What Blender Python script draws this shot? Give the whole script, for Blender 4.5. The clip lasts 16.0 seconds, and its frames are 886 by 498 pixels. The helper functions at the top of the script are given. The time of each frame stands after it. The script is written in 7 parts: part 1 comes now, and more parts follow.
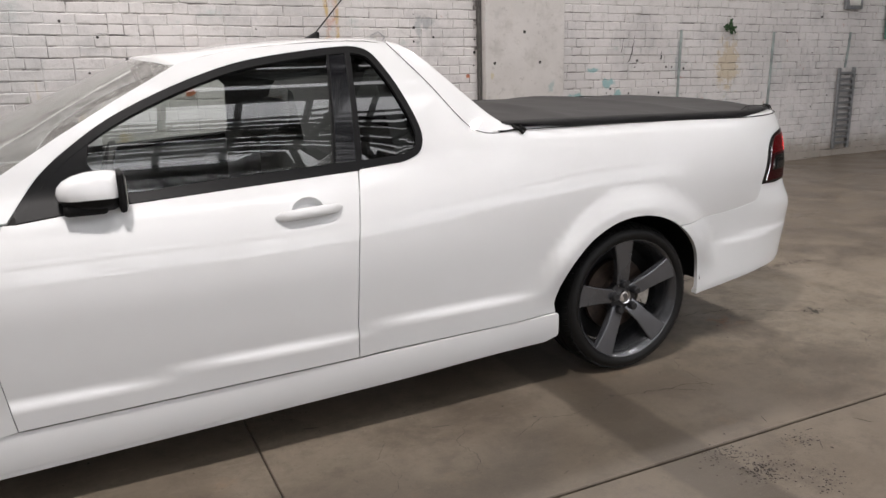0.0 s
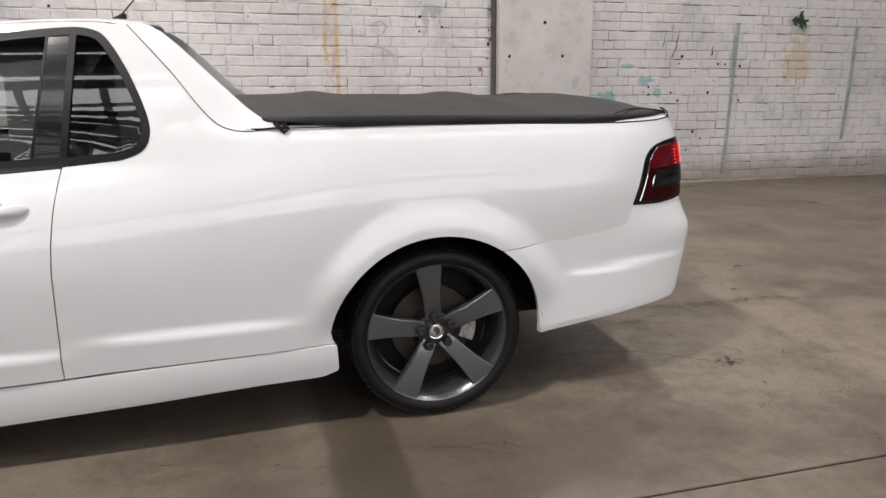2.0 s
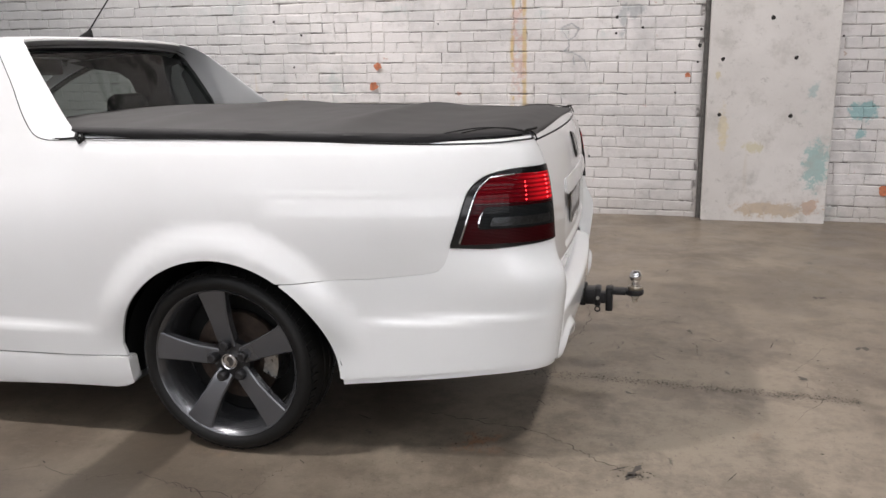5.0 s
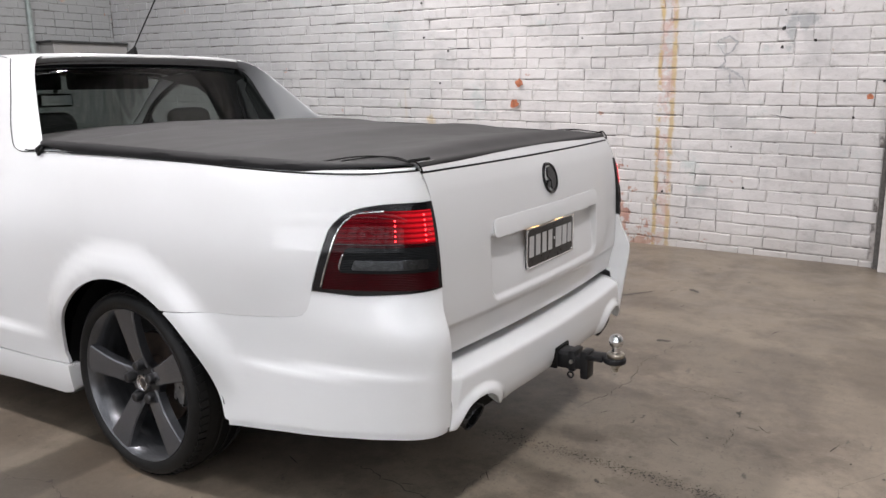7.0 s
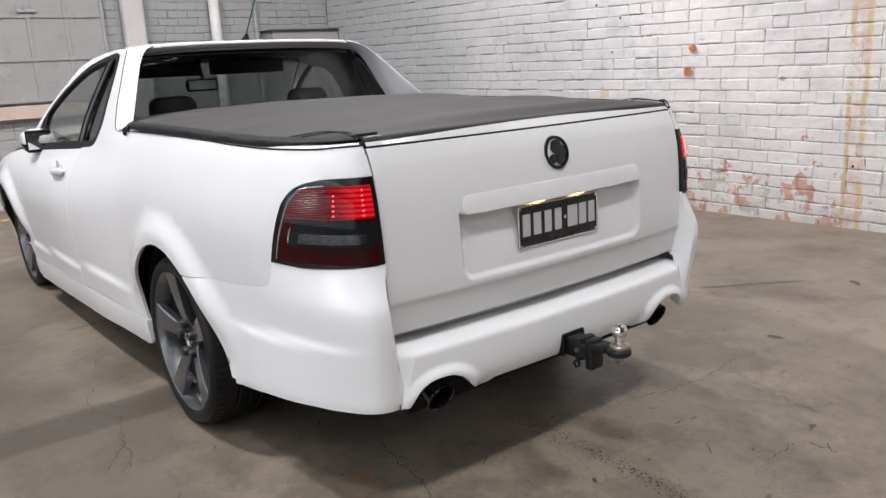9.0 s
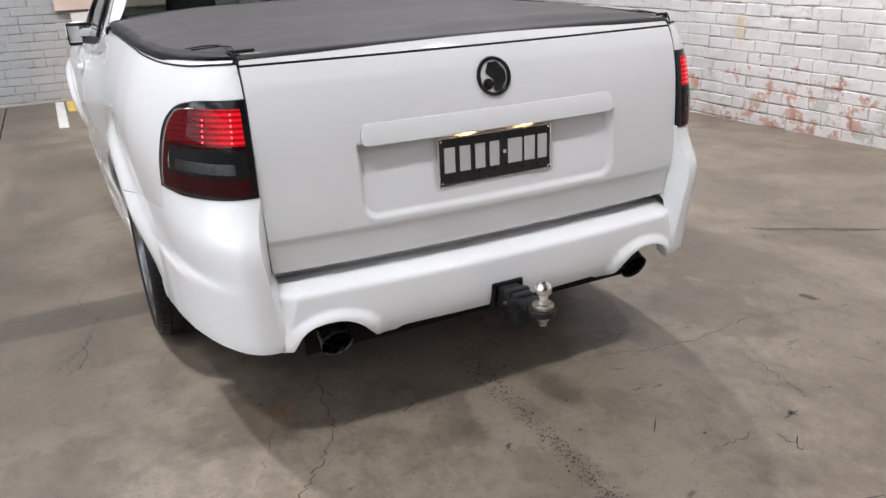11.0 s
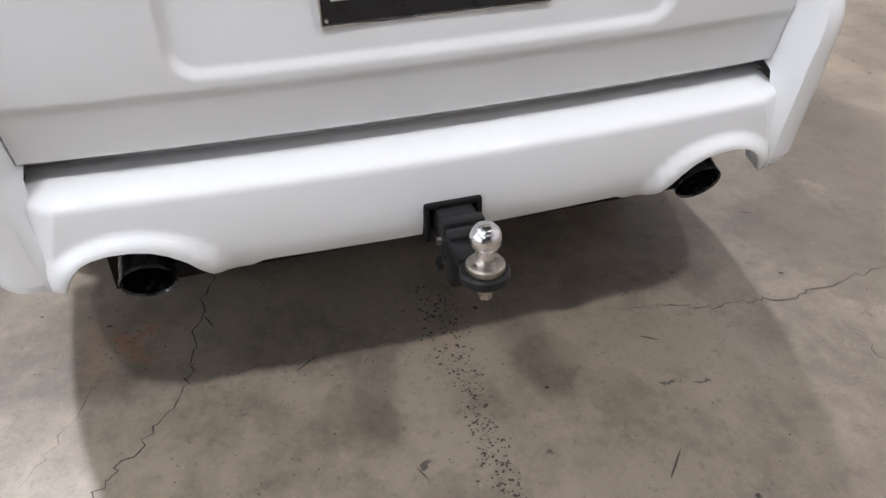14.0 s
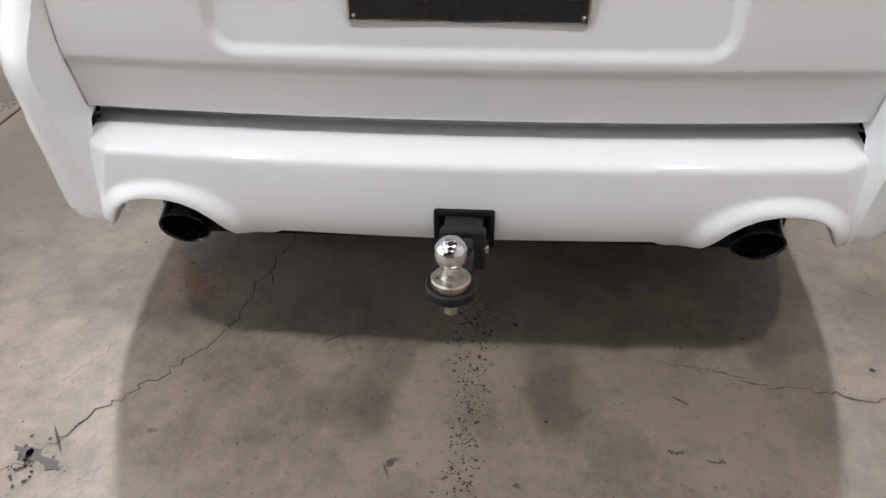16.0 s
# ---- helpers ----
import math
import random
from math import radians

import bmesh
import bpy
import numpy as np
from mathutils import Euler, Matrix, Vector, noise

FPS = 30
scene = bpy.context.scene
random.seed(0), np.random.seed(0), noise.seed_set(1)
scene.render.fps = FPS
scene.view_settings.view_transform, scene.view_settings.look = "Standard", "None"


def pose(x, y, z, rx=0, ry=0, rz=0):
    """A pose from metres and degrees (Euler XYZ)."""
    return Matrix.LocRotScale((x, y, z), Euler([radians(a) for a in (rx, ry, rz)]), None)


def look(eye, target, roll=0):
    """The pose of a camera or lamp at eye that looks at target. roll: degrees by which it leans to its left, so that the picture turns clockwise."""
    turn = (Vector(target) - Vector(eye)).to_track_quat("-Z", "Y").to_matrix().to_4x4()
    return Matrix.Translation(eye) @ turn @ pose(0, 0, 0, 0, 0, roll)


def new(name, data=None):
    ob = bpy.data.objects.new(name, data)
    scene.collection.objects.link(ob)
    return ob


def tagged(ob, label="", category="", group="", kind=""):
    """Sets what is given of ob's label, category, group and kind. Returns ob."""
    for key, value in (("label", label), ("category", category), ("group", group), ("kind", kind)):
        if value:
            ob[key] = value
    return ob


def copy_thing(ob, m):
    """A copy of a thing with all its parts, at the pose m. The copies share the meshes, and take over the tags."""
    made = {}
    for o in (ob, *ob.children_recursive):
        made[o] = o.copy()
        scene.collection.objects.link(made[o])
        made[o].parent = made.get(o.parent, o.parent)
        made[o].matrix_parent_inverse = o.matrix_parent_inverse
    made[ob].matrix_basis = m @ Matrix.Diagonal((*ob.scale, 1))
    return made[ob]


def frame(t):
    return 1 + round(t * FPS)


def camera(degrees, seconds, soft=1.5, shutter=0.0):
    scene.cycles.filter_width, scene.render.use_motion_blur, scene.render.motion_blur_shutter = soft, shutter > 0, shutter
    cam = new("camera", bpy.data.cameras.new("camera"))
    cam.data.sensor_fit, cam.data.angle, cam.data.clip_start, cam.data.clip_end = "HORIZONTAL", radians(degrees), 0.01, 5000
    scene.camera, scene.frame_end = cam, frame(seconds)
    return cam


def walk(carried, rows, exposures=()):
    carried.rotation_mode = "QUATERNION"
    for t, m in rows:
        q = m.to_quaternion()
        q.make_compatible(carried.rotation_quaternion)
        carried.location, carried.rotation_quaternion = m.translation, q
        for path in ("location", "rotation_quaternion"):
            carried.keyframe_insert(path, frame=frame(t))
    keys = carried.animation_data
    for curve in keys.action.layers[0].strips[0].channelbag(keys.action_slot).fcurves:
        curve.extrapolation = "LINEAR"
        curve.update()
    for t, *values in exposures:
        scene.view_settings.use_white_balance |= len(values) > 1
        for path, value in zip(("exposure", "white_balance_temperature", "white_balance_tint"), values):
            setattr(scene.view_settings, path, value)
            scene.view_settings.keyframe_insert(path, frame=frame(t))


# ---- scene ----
cam = camera(60.1, 16.0)
PATH = [
    (0, (-2.184, -3.558, 1.428), (-1.351, -1.806, 0.942), -1.5),
    (0.5, (-1.814, -3.572, 1.401), (-1.021, -1.807, 0.895), -0.9),
    (1, (-1.455, -3.596, 1.396), (-0.723, -1.802, 0.9), -1.4),
    (1.5, (-1.084, -3.653, 1.406), (-0.509, -1.802, 0.911), -0.5),
    (2, (-0.707, -3.594, 1.381), (-0.197, -1.724, 0.886), -0.5),
    (2.5, (-0.348, -3.572, 1.387), (0.036, -1.669, 0.904), -1.4),
    (3, (-0.033, -3.579, 1.396), (0.153, -1.648, 0.91), -0.9),
    (3.5, (0.336, -3.454, 1.371), (0.447, -1.519, 0.877), -1.8),
    (4, (0.687, -3.362, 1.364), (0.708, -1.421, 0.884), -2.3),
    (4.2, (0.847, -3.359, 1.359), (0.745, -1.417, 0.893), -2.2),
    (6.3, (2.013, -2.695, 1.355), (1.144, -0.957, 0.882), -1.0),
    (6.5, (2.082, -2.629, 1.366), (1.148, -0.922, 0.905), -1.0),
    (7, (2.286, -2.429, 1.348), (1.211, -0.795, 0.93), -0.9),
    (7.5, (2.506, -2.316, 1.34), (1.272, -0.803, 0.903), 0.3),
    (8, (2.614, -2.116, 1.314), (1.294, -0.686, 0.85), -1.2),
    (8.5, (2.724, -1.923, 1.319), (1.262, -0.643, 0.844), -2.7),
    (8.7, (2.791, -1.883, 1.311), (1.291, -0.646, 0.844), -3.0),
    (10.8, (3.024, -1.186, 1.317), (1.331, -0.329, 0.684), -3.2),
    (11, (3.02, -1.093, 1.325), (1.332, -0.276, 0.629), -2.7),
    (11.5, (2.936, -0.901, 1.288), (1.276, -0.113, 0.498), -3.1),
    (12, (2.746, -0.730, 1.228), (1.117, 0.026, 0.347), -2.2),
    (12.5, (2.647, -0.604, 1.178), (1.062, 0.115, 0.193), -1.6),
    (13, (2.597, -0.461, 1.166), (0.99, 0.166, 0.153), -2.4),
    (13.5, (2.496, -0.383, 1.145), (0.883, 0.141, 0.085), -2.6),
    (14, (2.304, -0.323, 1.098), (0.701, 0.114, -0.013), -1.9),
    (14.5, (2.18, -0.223, 1.039), (0.653, 0.141, -0.2), -1.0),
    (15, (2.105, -0.088, 1.037), (0.554, 0.121, -0.209), -2.7),
    (15.5, (2.18, -0.044, 1.055), (0.587, 0.002, -0.153), -3.0),
    (16, (2.328, 0.044, 1.106), (0.67, -0.075, -0.007), -0.4),
]
walk(cam, [(t, look(eye, target, roll)) for t, eye, target, roll in PATH], [(0, 0.05, 6660, 15), (3.5, 0.18, 6680, 15), (6.5, 0.36, 6440, 15), (8, 0.43, 6390, 15), (8.5, 0.47, 6370, 15), (11, 0.68, 6270, 14), (12, 0.82, 6210, 14), (12.5, 0.90, 6190, 14), (13, 0.87, 6190, 14), (14, 0.77, 6210, 14), (15, 0.72, 6290, 14), (15.5, 0.64, 6340, 14), (16, 0.67, 6380, 14)])

# ---- light: hanging lamps, daylight through the roof sheets, the car's own lamps ----
world = bpy.data.worlds.new("dim_hall")
scene.world = world
world.use_nodes = True
world.node_tree.nodes["Background"].inputs["Color"].default_value = (0.75, 0.82, 0.9, 1)
world.node_tree.nodes["Background"].inputs["Strength"].default_value = 0.05
# the pair at x = 9 is unseen, added to brighten the car's rear
LAMP_SPOTS = [(-2.6, 2.25), (-2.6, -2.7), (3.2, 2.25), (3.2, -2.7), (9.0, 2.25), (9.0, -2.7)]
LAMP_WATTS = (240.0, 300.0, 116.0, 116.0, 30.0, 30.0)
LAMP_Z = 6.0
for (lx, ly), watts in zip(LAMP_SPOTS, LAMP_WATTS):
    d = bpy.data.lights.new("high_bay_light", "AREA")
    d.shape, d.size, d.energy, d.color = "DISK", 0.34, watts, (1.0, 0.98, 0.95)
    ob = new("high_bay_light", d)
    ob.matrix_world = pose(lx, ly, LAMP_Z)
for s in (-1, 1):
    d = bpy.data.lights.new("headlamp_beam", "SPOT")
    d.energy, d.color, d.spot_size, d.spot_blend, d.shadow_soft_size = 60.0, (1.0, 0.62, 0.36), radians(26), 0.8, 0.04
    ob = new("headlamp_beam", d)
    ob.matrix_world = look((-4.05, s * 0.62, 0.62), (-7.2, s * 0.66, 0.42))
SKY_STRENGTH, WINDOW_STRENGTH = 3.2, 2.4

# ---- materials ----
def nodes_of(name):
    m = bpy.data.materials.new(name)
    m.use_nodes = True
    nt = m.node_tree
    bsdf = nt.nodes["Principled BSDF"]
    return m, nt, bsdf


def plain(name, color, rough=0.5, metal=0.0, coat=0.0, grain=0.0, grain_scale=60.0, bump=0.0, emit=None, emit_strength=0.0, spec=0.5):
    """A principled surface with grain in its colour and roughness, and a fine bump."""
    m, nt, b = nodes_of(name)
    b.inputs["Base Color"].default_value = (*color, 1)
    b.inputs["Roughness"].default_value = rough
    b.inputs["Metallic"].default_value = metal
    b.inputs["Coat Weight"].default_value = coat
    b.inputs["Coat Roughness"].default_value = 0.03
    b.inputs["Specular IOR Level"].default_value = spec
    if emit:
        b.inputs["Emission Color"].default_value = (*emit, 1)
        b.inputs["Emission Strength"].default_value = emit_strength
    if grain or bump:
        geo = nt.nodes.new("ShaderNodeTexCoord")
        n1 = nt.nodes.new("ShaderNodeTexNoise")
        n1.inputs["Scale"].default_value = grain_scale
        n1.inputs["Detail"].default_value = 5
        nt.links.new(geo.outputs["Object"], n1.inputs["Vector"])
        if grain:
            ramp = nt.nodes.new("ShaderNodeMapRange")
            ramp.inputs["From Min"].default_value, ramp.inputs["From Max"].default_value = 0.3, 0.7
            ramp.inputs["To Min"].default_value, ramp.inputs["To Max"].default_value = 1 - grain, 1 + grain
            nt.links.new(n1.outputs["Fac"], ramp.inputs["Value"])
            mul = nt.nodes.new("ShaderNodeVectorMath")
            mul.operation = "SCALE"
            mul.inputs[0].default_value = color
            nt.links.new(ramp.outputs["Result"], mul.inputs["Scale"])
            nt.links.new(mul.outputs["Vector"], b.inputs["Base Color"])
            rr = nt.nodes.new("ShaderNodeMapRange")
            rr.inputs["To Min"].default_value, rr.inputs["To Max"].default_value = max(0.02, rough - grain * 0.4), min(1, rough + grain * 0.4)
            nt.links.new(n1.outputs["Fac"], rr.inputs["Value"])
            nt.links.new(rr.outputs["Result"], b.inputs["Roughness"])
        if bump:
            bp = nt.nodes.new("ShaderNodeBump")
            bp.inputs["Strength"].default_value = bump
            bp.inputs["Distance"].default_value = 0.002
            nt.links.new(n1.outputs["Fac"], bp.inputs["Height"])
            nt.links.new(bp.outputs["Normal"], b.inputs["Normal"])
    return m


def glass(name, tint, ior=1.5, dust=0.0):
    m = bpy.data.materials.new(name)
    m.use_nodes = True
    nt = m.node_tree
    nt.nodes.remove(nt.nodes["Principled BSDF"])
    mix, clear, gloss, lw, power, fr = (nt.nodes.new("ShaderNode" + k) for k in ("MixShader", "BsdfTransparent", "BsdfGlossy", "LayerWeight", "Math", "MapRange"))
    clear.inputs["Color"].default_value = (*tint, 1)
    gloss.inputs["Roughness"].default_value = 0.0
    # the same gloss from both sides of the pane
    lw.inputs["Blend"].default_value = 0.5
    power.operation = "POWER"
    power.inputs[1].default_value = 4.6
    nt.links.new(lw.outputs["Facing"], power.inputs[0])
    fr.inputs["To Min"].default_value = ((ior - 1) / (ior + 1)) ** 2 * 1.6
    nt.links.new(power.outputs[0], fr.inputs["Value"])
    nt.links.new(fr.outputs[0], mix.inputs[0])
    nt.links.new(clear.outputs[0], mix.inputs[1])
    nt.links.new(gloss.outputs[0], mix.inputs[2])
    out = mix.outputs[0]
    # an even grey veil mixed over the pane
    if dust:
        film, veil = nt.nodes.new("ShaderNodeMixShader"), nt.nodes.new("ShaderNodeBsdfDiffuse")
        veil.inputs["Color"].default_value = (0.42, 0.41, 0.39, 1)
        film.inputs[0].default_value = dust
        nt.links.new(out, film.inputs[1])
        nt.links.new(veil.outputs[0], film.inputs[2])
        out = film.outputs[0]
    nt.links.new(out, nt.nodes["Material Output"].inputs["Surface"])
    return m


def car_paint(name, low, high):
    m, nt, b = nodes_of(name)
    tc = nt.nodes.new("ShaderNodeTexCoord")
    n1, n2 = nt.nodes.new("ShaderNodeTexNoise"), nt.nodes.new("ShaderNodeTexNoise")
    n1.inputs["Scale"].default_value, n1.inputs["Detail"].default_value = 2.2, 4
    n2.inputs["Scale"].default_value, n2.inputs["Detail"].default_value = 90, 3
    for n in (n1, n2):
        nt.links.new(tc.outputs["Object"], n.inputs["Vector"])
    ramp = nt.nodes.new("ShaderNodeValToRGB")
    ramp.color_ramp.elements[0].position, ramp.color_ramp.elements[1].position = 0.3, 0.7
    ramp.color_ramp.elements[0].color, ramp.color_ramp.elements[1].color = low, high
    nt.links.new(n1.outputs["Fac"], ramp.inputs["Fac"])
    nt.links.new(ramp.outputs["Color"], b.inputs["Base Color"])
    b.inputs["Roughness"].default_value = 0.6
    b.inputs["Specular IOR Level"].default_value = 0.2
    b.inputs["Coat Weight"].default_value = 1.0
    b.inputs["Coat IOR"].default_value = 1.6
    rr = nt.nodes.new("ShaderNodeMapRange")
    rr.inputs["To Min"].default_value, rr.inputs["To Max"].default_value = 0.015, 0.05
    nt.links.new(n1.outputs["Fac"], rr.inputs["Value"])
    nt.links.new(rr.outputs["Result"], b.inputs["Coat Roughness"])
    bp = nt.nodes.new("ShaderNodeBump")
    bp.inputs["Strength"].default_value, bp.inputs["Distance"].default_value = 0.02, 0.001
    nt.links.new(n2.outputs["Fac"], bp.inputs["Height"])
    nt.links.new(bp.outputs["Normal"], b.inputs["Coat Normal"])
    return m


def ribbed(name, color, rough, emit=0.0, scale=130, glow=False):
    m, nt, b = nodes_of(name)
    b.inputs["Base Color"].default_value = (*color, 1)
    b.inputs["Roughness"].default_value = rough
    b.inputs["Coat Weight"].default_value = 0.16
    b.inputs["Coat Roughness"].default_value = 0.02
    b.inputs["Specular IOR Level"].default_value = 0.03
    tc, wave, bp = nt.nodes.new("ShaderNodeTexCoord"), nt.nodes.new("ShaderNodeTexWave"), nt.nodes.new("ShaderNodeBump")
    wave.bands_direction = "Z"
    wave.inputs["Scale"].default_value = scale / 6.283
    nt.links.new(tc.outputs["Object"], wave.inputs["Vector"])
    bp.inputs["Strength"].default_value, bp.inputs["Distance"].default_value = 0.6, 0.003
    nt.links.new(wave.outputs["Fac"], bp.inputs["Height"])
    nt.links.new(bp.outputs["Normal"], b.inputs["Normal"])
    mr = nt.nodes.new("ShaderNodeMapRange")
    mr.inputs["To Min"].default_value, mr.inputs["To Max"].default_value = 0.6, 1.0
    sc = nt.nodes.new("ShaderNodeVectorMath")
    sc.operation = "SCALE"
    sc.inputs[0].default_value = color
    nt.links.new(wave.outputs["Fac"], mr.inputs["Value"])
    nt.links.new(mr.outputs["Result"], sc.inputs["Scale"])
    nt.links.new(sc.outputs["Vector"], b.inputs["Base Color"])
    if emit:
        b.inputs["Emission Color"].default_value = (1.0, 0.012, 0.02, 1)
        mr2 = nt.nodes.new("ShaderNodeMapRange")
        mr2.inputs["To Min"].default_value, mr2.inputs["To Max"].default_value = emit * 0.25, emit
        rays = nt.nodes.new("ShaderNodeTexWave")
        rays.bands_direction = "Z"
        rays.inputs["Scale"].default_value, rays.inputs["Phase Offset"].default_value = 22.93, 1.72
        nt.links.new(tc.outputs["Object"], rays.inputs["Vector"])
        nt.links.new(rays.outputs["Fac"], mr2.inputs["Value"])
        light = mr2.outputs["Result"]
        if glow:
            # brightest round the two columns of diodes on either side of the car
            sep = nt.nodes.new("ShaderNodeSeparateXYZ")
            nt.links.new(tc.outputs["Object"], sep.inputs[0])
            ay = nt.nodes.new("ShaderNodeMath")
            ay.operation = "ABSOLUTE"
            nt.links.new(sep.outputs["Y"], ay.inputs[0])
            spread = nt.nodes.new("ShaderNodeMapRange")
            spread.interpolation_type = "SMOOTHSTEP"
            spread.inputs["From Min"].default_value, spread.inputs["From Max"].default_value = 0.812, 0.738
            spread.inputs["To Min"].default_value, spread.inputs["To Max"].default_value = 0.08, 1.0
            nt.links.new(ay.outputs[0], spread.inputs["Value"])
            mul = nt.nodes.new("ShaderNodeMath")
            mul.operation = "MULTIPLY"
            nt.links.new(light, mul.inputs[0])
            nt.links.new(spread.outputs["Result"], mul.inputs[1])
            light = mul.outputs[0]
        nt.links.new(light, b.inputs["Emission Strength"])
    return m


PAINT = car_paint("white_car_paint", (0.640, 0.644, 0.644, 1), (0.668, 0.675, 0.678, 1))
# brighter copy of the car paint: extra light on the bumper put into colour
PAINT_LIFTED = car_paint("white_bumper_paint", (0.728, 0.739, 0.744, 1), (0.754, 0.767, 0.773, 1))
BLACK_TRIM = plain("black_plastic", (0.007, 0.007, 0.007), 0.6, grain=0.25, bump=0.1, grain_scale=180, spec=0.15)
BLACK_GLOSS = plain("black_gloss", (0.006, 0.006, 0.007), 0.12, coat=0.3, spec=0.35)
DLO_BLACK = plain("black_window_frame", (0.005, 0.005, 0.0053), 0.45, grain=0.2, spec=0.15)
BLACK_PLATE = plain("black_plate", (0.012, 0.012, 0.013), 0.3, grain=0.3)
PLATE_SILVER = plain("plate_silver", (0.55, 0.55, 0.56), 0.35, metal=0.3)
CHROME = plain("chrome", (0.75, 0.75, 0.76), 0.08, metal=1.0, grain=0.1, grain_scale=200)
CHROME_DARK = plain("dark_chrome", (0.16, 0.16, 0.17), 0.18, metal=1.0)
PLATE_GLOW = plain("plate_lamp_glow", (1, 0.75, 0.45), 0.5, emit=(1.0, 0.55, 0.2), emit_strength=7.0)
LAMP_BLACK = plain("lamp_black", (0.006, 0.006, 0.0065), 0.1, spec=0.4)
LAMP_RED = ribbed("lamp_red", (0.036, 0.0008, 0.0025), 0.3, scale=420)
LAMP_RED_LIT = ribbed("lamp_red_lit", (0.060, 0.0012, 0.004), 0.2, emit=0.62, scale=420, glow=True)
LAMP_SMOKE = ribbed("lamp_smoke", (0.012, 0.0135, 0.0145), 0.10, scale=420)
LAMP_GREY = plain("lamp_grey", (0.07, 0.075, 0.08), 0.22, metal=0.9, grain=0.3, grain_scale=90)
LED_RED = plain("led_red", (0.5, 0.01, 0.01), 0.3, emit=(1.0, 0.030, 0.035), emit_strength=6.0)
TYRE = plain("tyre_rubber", (0.006, 0.006, 0.006), 0.5, spec=0.25, grain=0.3, bump=0.15, grain_scale=120)
RIM = plain("grey_rim", (0.100, 0.103, 0.112), 0.24, metal=0.6, coat=0.6, grain=0.03, grain_scale=25)
RIM_DARK = plain("grey_rim_barrel", (0.105, 0.108, 0.115), 0.26, metal=0.75, coat=0.2, grain=0.06, grain_scale=30)
NUT_BLACK = plain("black_nut", (0.010, 0.010, 0.011), 0.35, grain=0.2)
DISC = plain("brake_disc", (0.050, 0.036, 0.029), 0.5, metal=0.6, grain=0.35, grain_scale=40)
STEEL = plain("bare_steel", (0.42, 0.41, 0.39), 0.3, metal=1.0, grain=0.3)
BRASSY = plain("worn_zinc", (0.40, 0.37, 0.32), 0.32, metal=1.0, grain=0.35)
HITCH_BLACK = plain("black_steel", (0.010, 0.010, 0.011), 0.42, spec=0.3, grain=0.4, bump=0.25, grain_scale=70)
EXHAUST = plain("black_exhaust", (0.05, 0.05, 0.053), 0.26, metal=0.9, coat=0.3, grain=0.2)
SEAT = plain("dark_seat_cloth", (0.022, 0.023, 0.022), 0.85, grain=0.3, bump=0.3, grain_scale=220)
CABIN = plain("dark_cabin_plastic", (0.025, 0.025, 0.024), 0.7, grain=0.25)
CABIN_GREY = plain("grey_pillar_plastic", (0.085, 0.090, 0.087), 0.7, grain=0.15)
# headliner colour near black: the cabin's shade is put into it
CABIN_SHADED = plain("grey_headliner", (0.014, 0.014, 0.0135), 0.9, grain=0.1)
QUARTER_GLASS = glass("dark_quarter_glass", (0.16, 0.17, 0.17), 1.6)
SIDE_GLASS = glass("tinted_side_glass", (0.72, 0.76, 0.74), 1.62)
REAR_GLASS = glass("tinted_rear_glass", (0.40, 0.435, 0.42), 1.38)
FRONT_GLASS = glass("windscreen_glass", (0.70, 0.74, 0.72), 1.6, 0.26)
MIRROR = plain("mirror", (0.85, 0.85, 0.85), 0.01, metal=1.0)
CLOTH = plain("black_tonneau_cloth", (0.018, 0.0165, 0.0168), 0.72, grain=0.22, grain_scale=7, bump=0.0)

VALANCE = plain("black_vinyl_edging", (0.009, 0.0085, 0.009), 0.6, spec=0.2, grain=0.2, grain_scale=40)

# ---- small tools ----
def pchip(xs, ys):
    """A smooth curve through the points that never overshoots them."""
    n = len(xs)
    h = [xs[i + 1] - xs[i] for i in range(n - 1)]
    d = [(ys[i + 1] - ys[i]) / h[i] for i in range(n - 1)]
    m = [d[0]] + [0 if d[i - 1] * d[i] <= 0 else 2 * d[i - 1] * d[i] / (d[i - 1] + d[i]) for i in range(1, n - 1)] + [d[-1]]

    def f(x):
        if x <= xs[0]:
            return ys[0] + m[0] * (x - xs[0])
        if x >= xs[-1]:
            return ys[-1] + m[-1] * (x - xs[-1])
        i = 0
        while xs[i + 1] < x:
            i += 1
        t = (x - xs[i]) / h[i]
        return (ys[i] * (1 + 2 * t) * (1 - t) ** 2 + m[i] * h[i] * t * (1 - t) ** 2
                + ys[i + 1] * t * t * (3 - 2 * t) + m[i + 1] * h[i] * t * t * (t - 1))
    return f


def ease(a, b, x):
    t = min(1, max(0, (x - a) / (b - a)))
    return t * t * (3 - 2 * t)


def lerp(a, b, t):
    return a + (b - a) * t


def mesh_of(name, verts, faces, normals=None, material=None, smooth=True):
    me = bpy.data.meshes.new(name)
    me.from_pydata(verts, [], faces)
    me.validate()
    if smooth:
        me.shade_smooth()
    if normals:
        me.normals_split_custom_set(normals)
    if material:
        me.materials.append(material)
    me.update()
    return me


def part(name, data, material=None, parent=None, label=""):
    """One mesh object under a thing or a part; data is a bmesh or a mesh."""
    if isinstance(data, bmesh.types.BMesh):
        me = bpy.data.meshes.new(name)
        bmesh.ops.recalc_face_normals(data, faces=data.faces)
        data.to_mesh(me)
        data.free()
    else:
        me = data
    if material and not me.materials:
        me.materials.append(material)
    ob = new(name, me)
    ob.parent = parent
    if label:
        ob["label"] = label
    return ob


def smooth_by_angle(me, degrees=35):
    me.shade_smooth()
    me.set_sharp_from_angle(angle=radians(degrees))
    return me


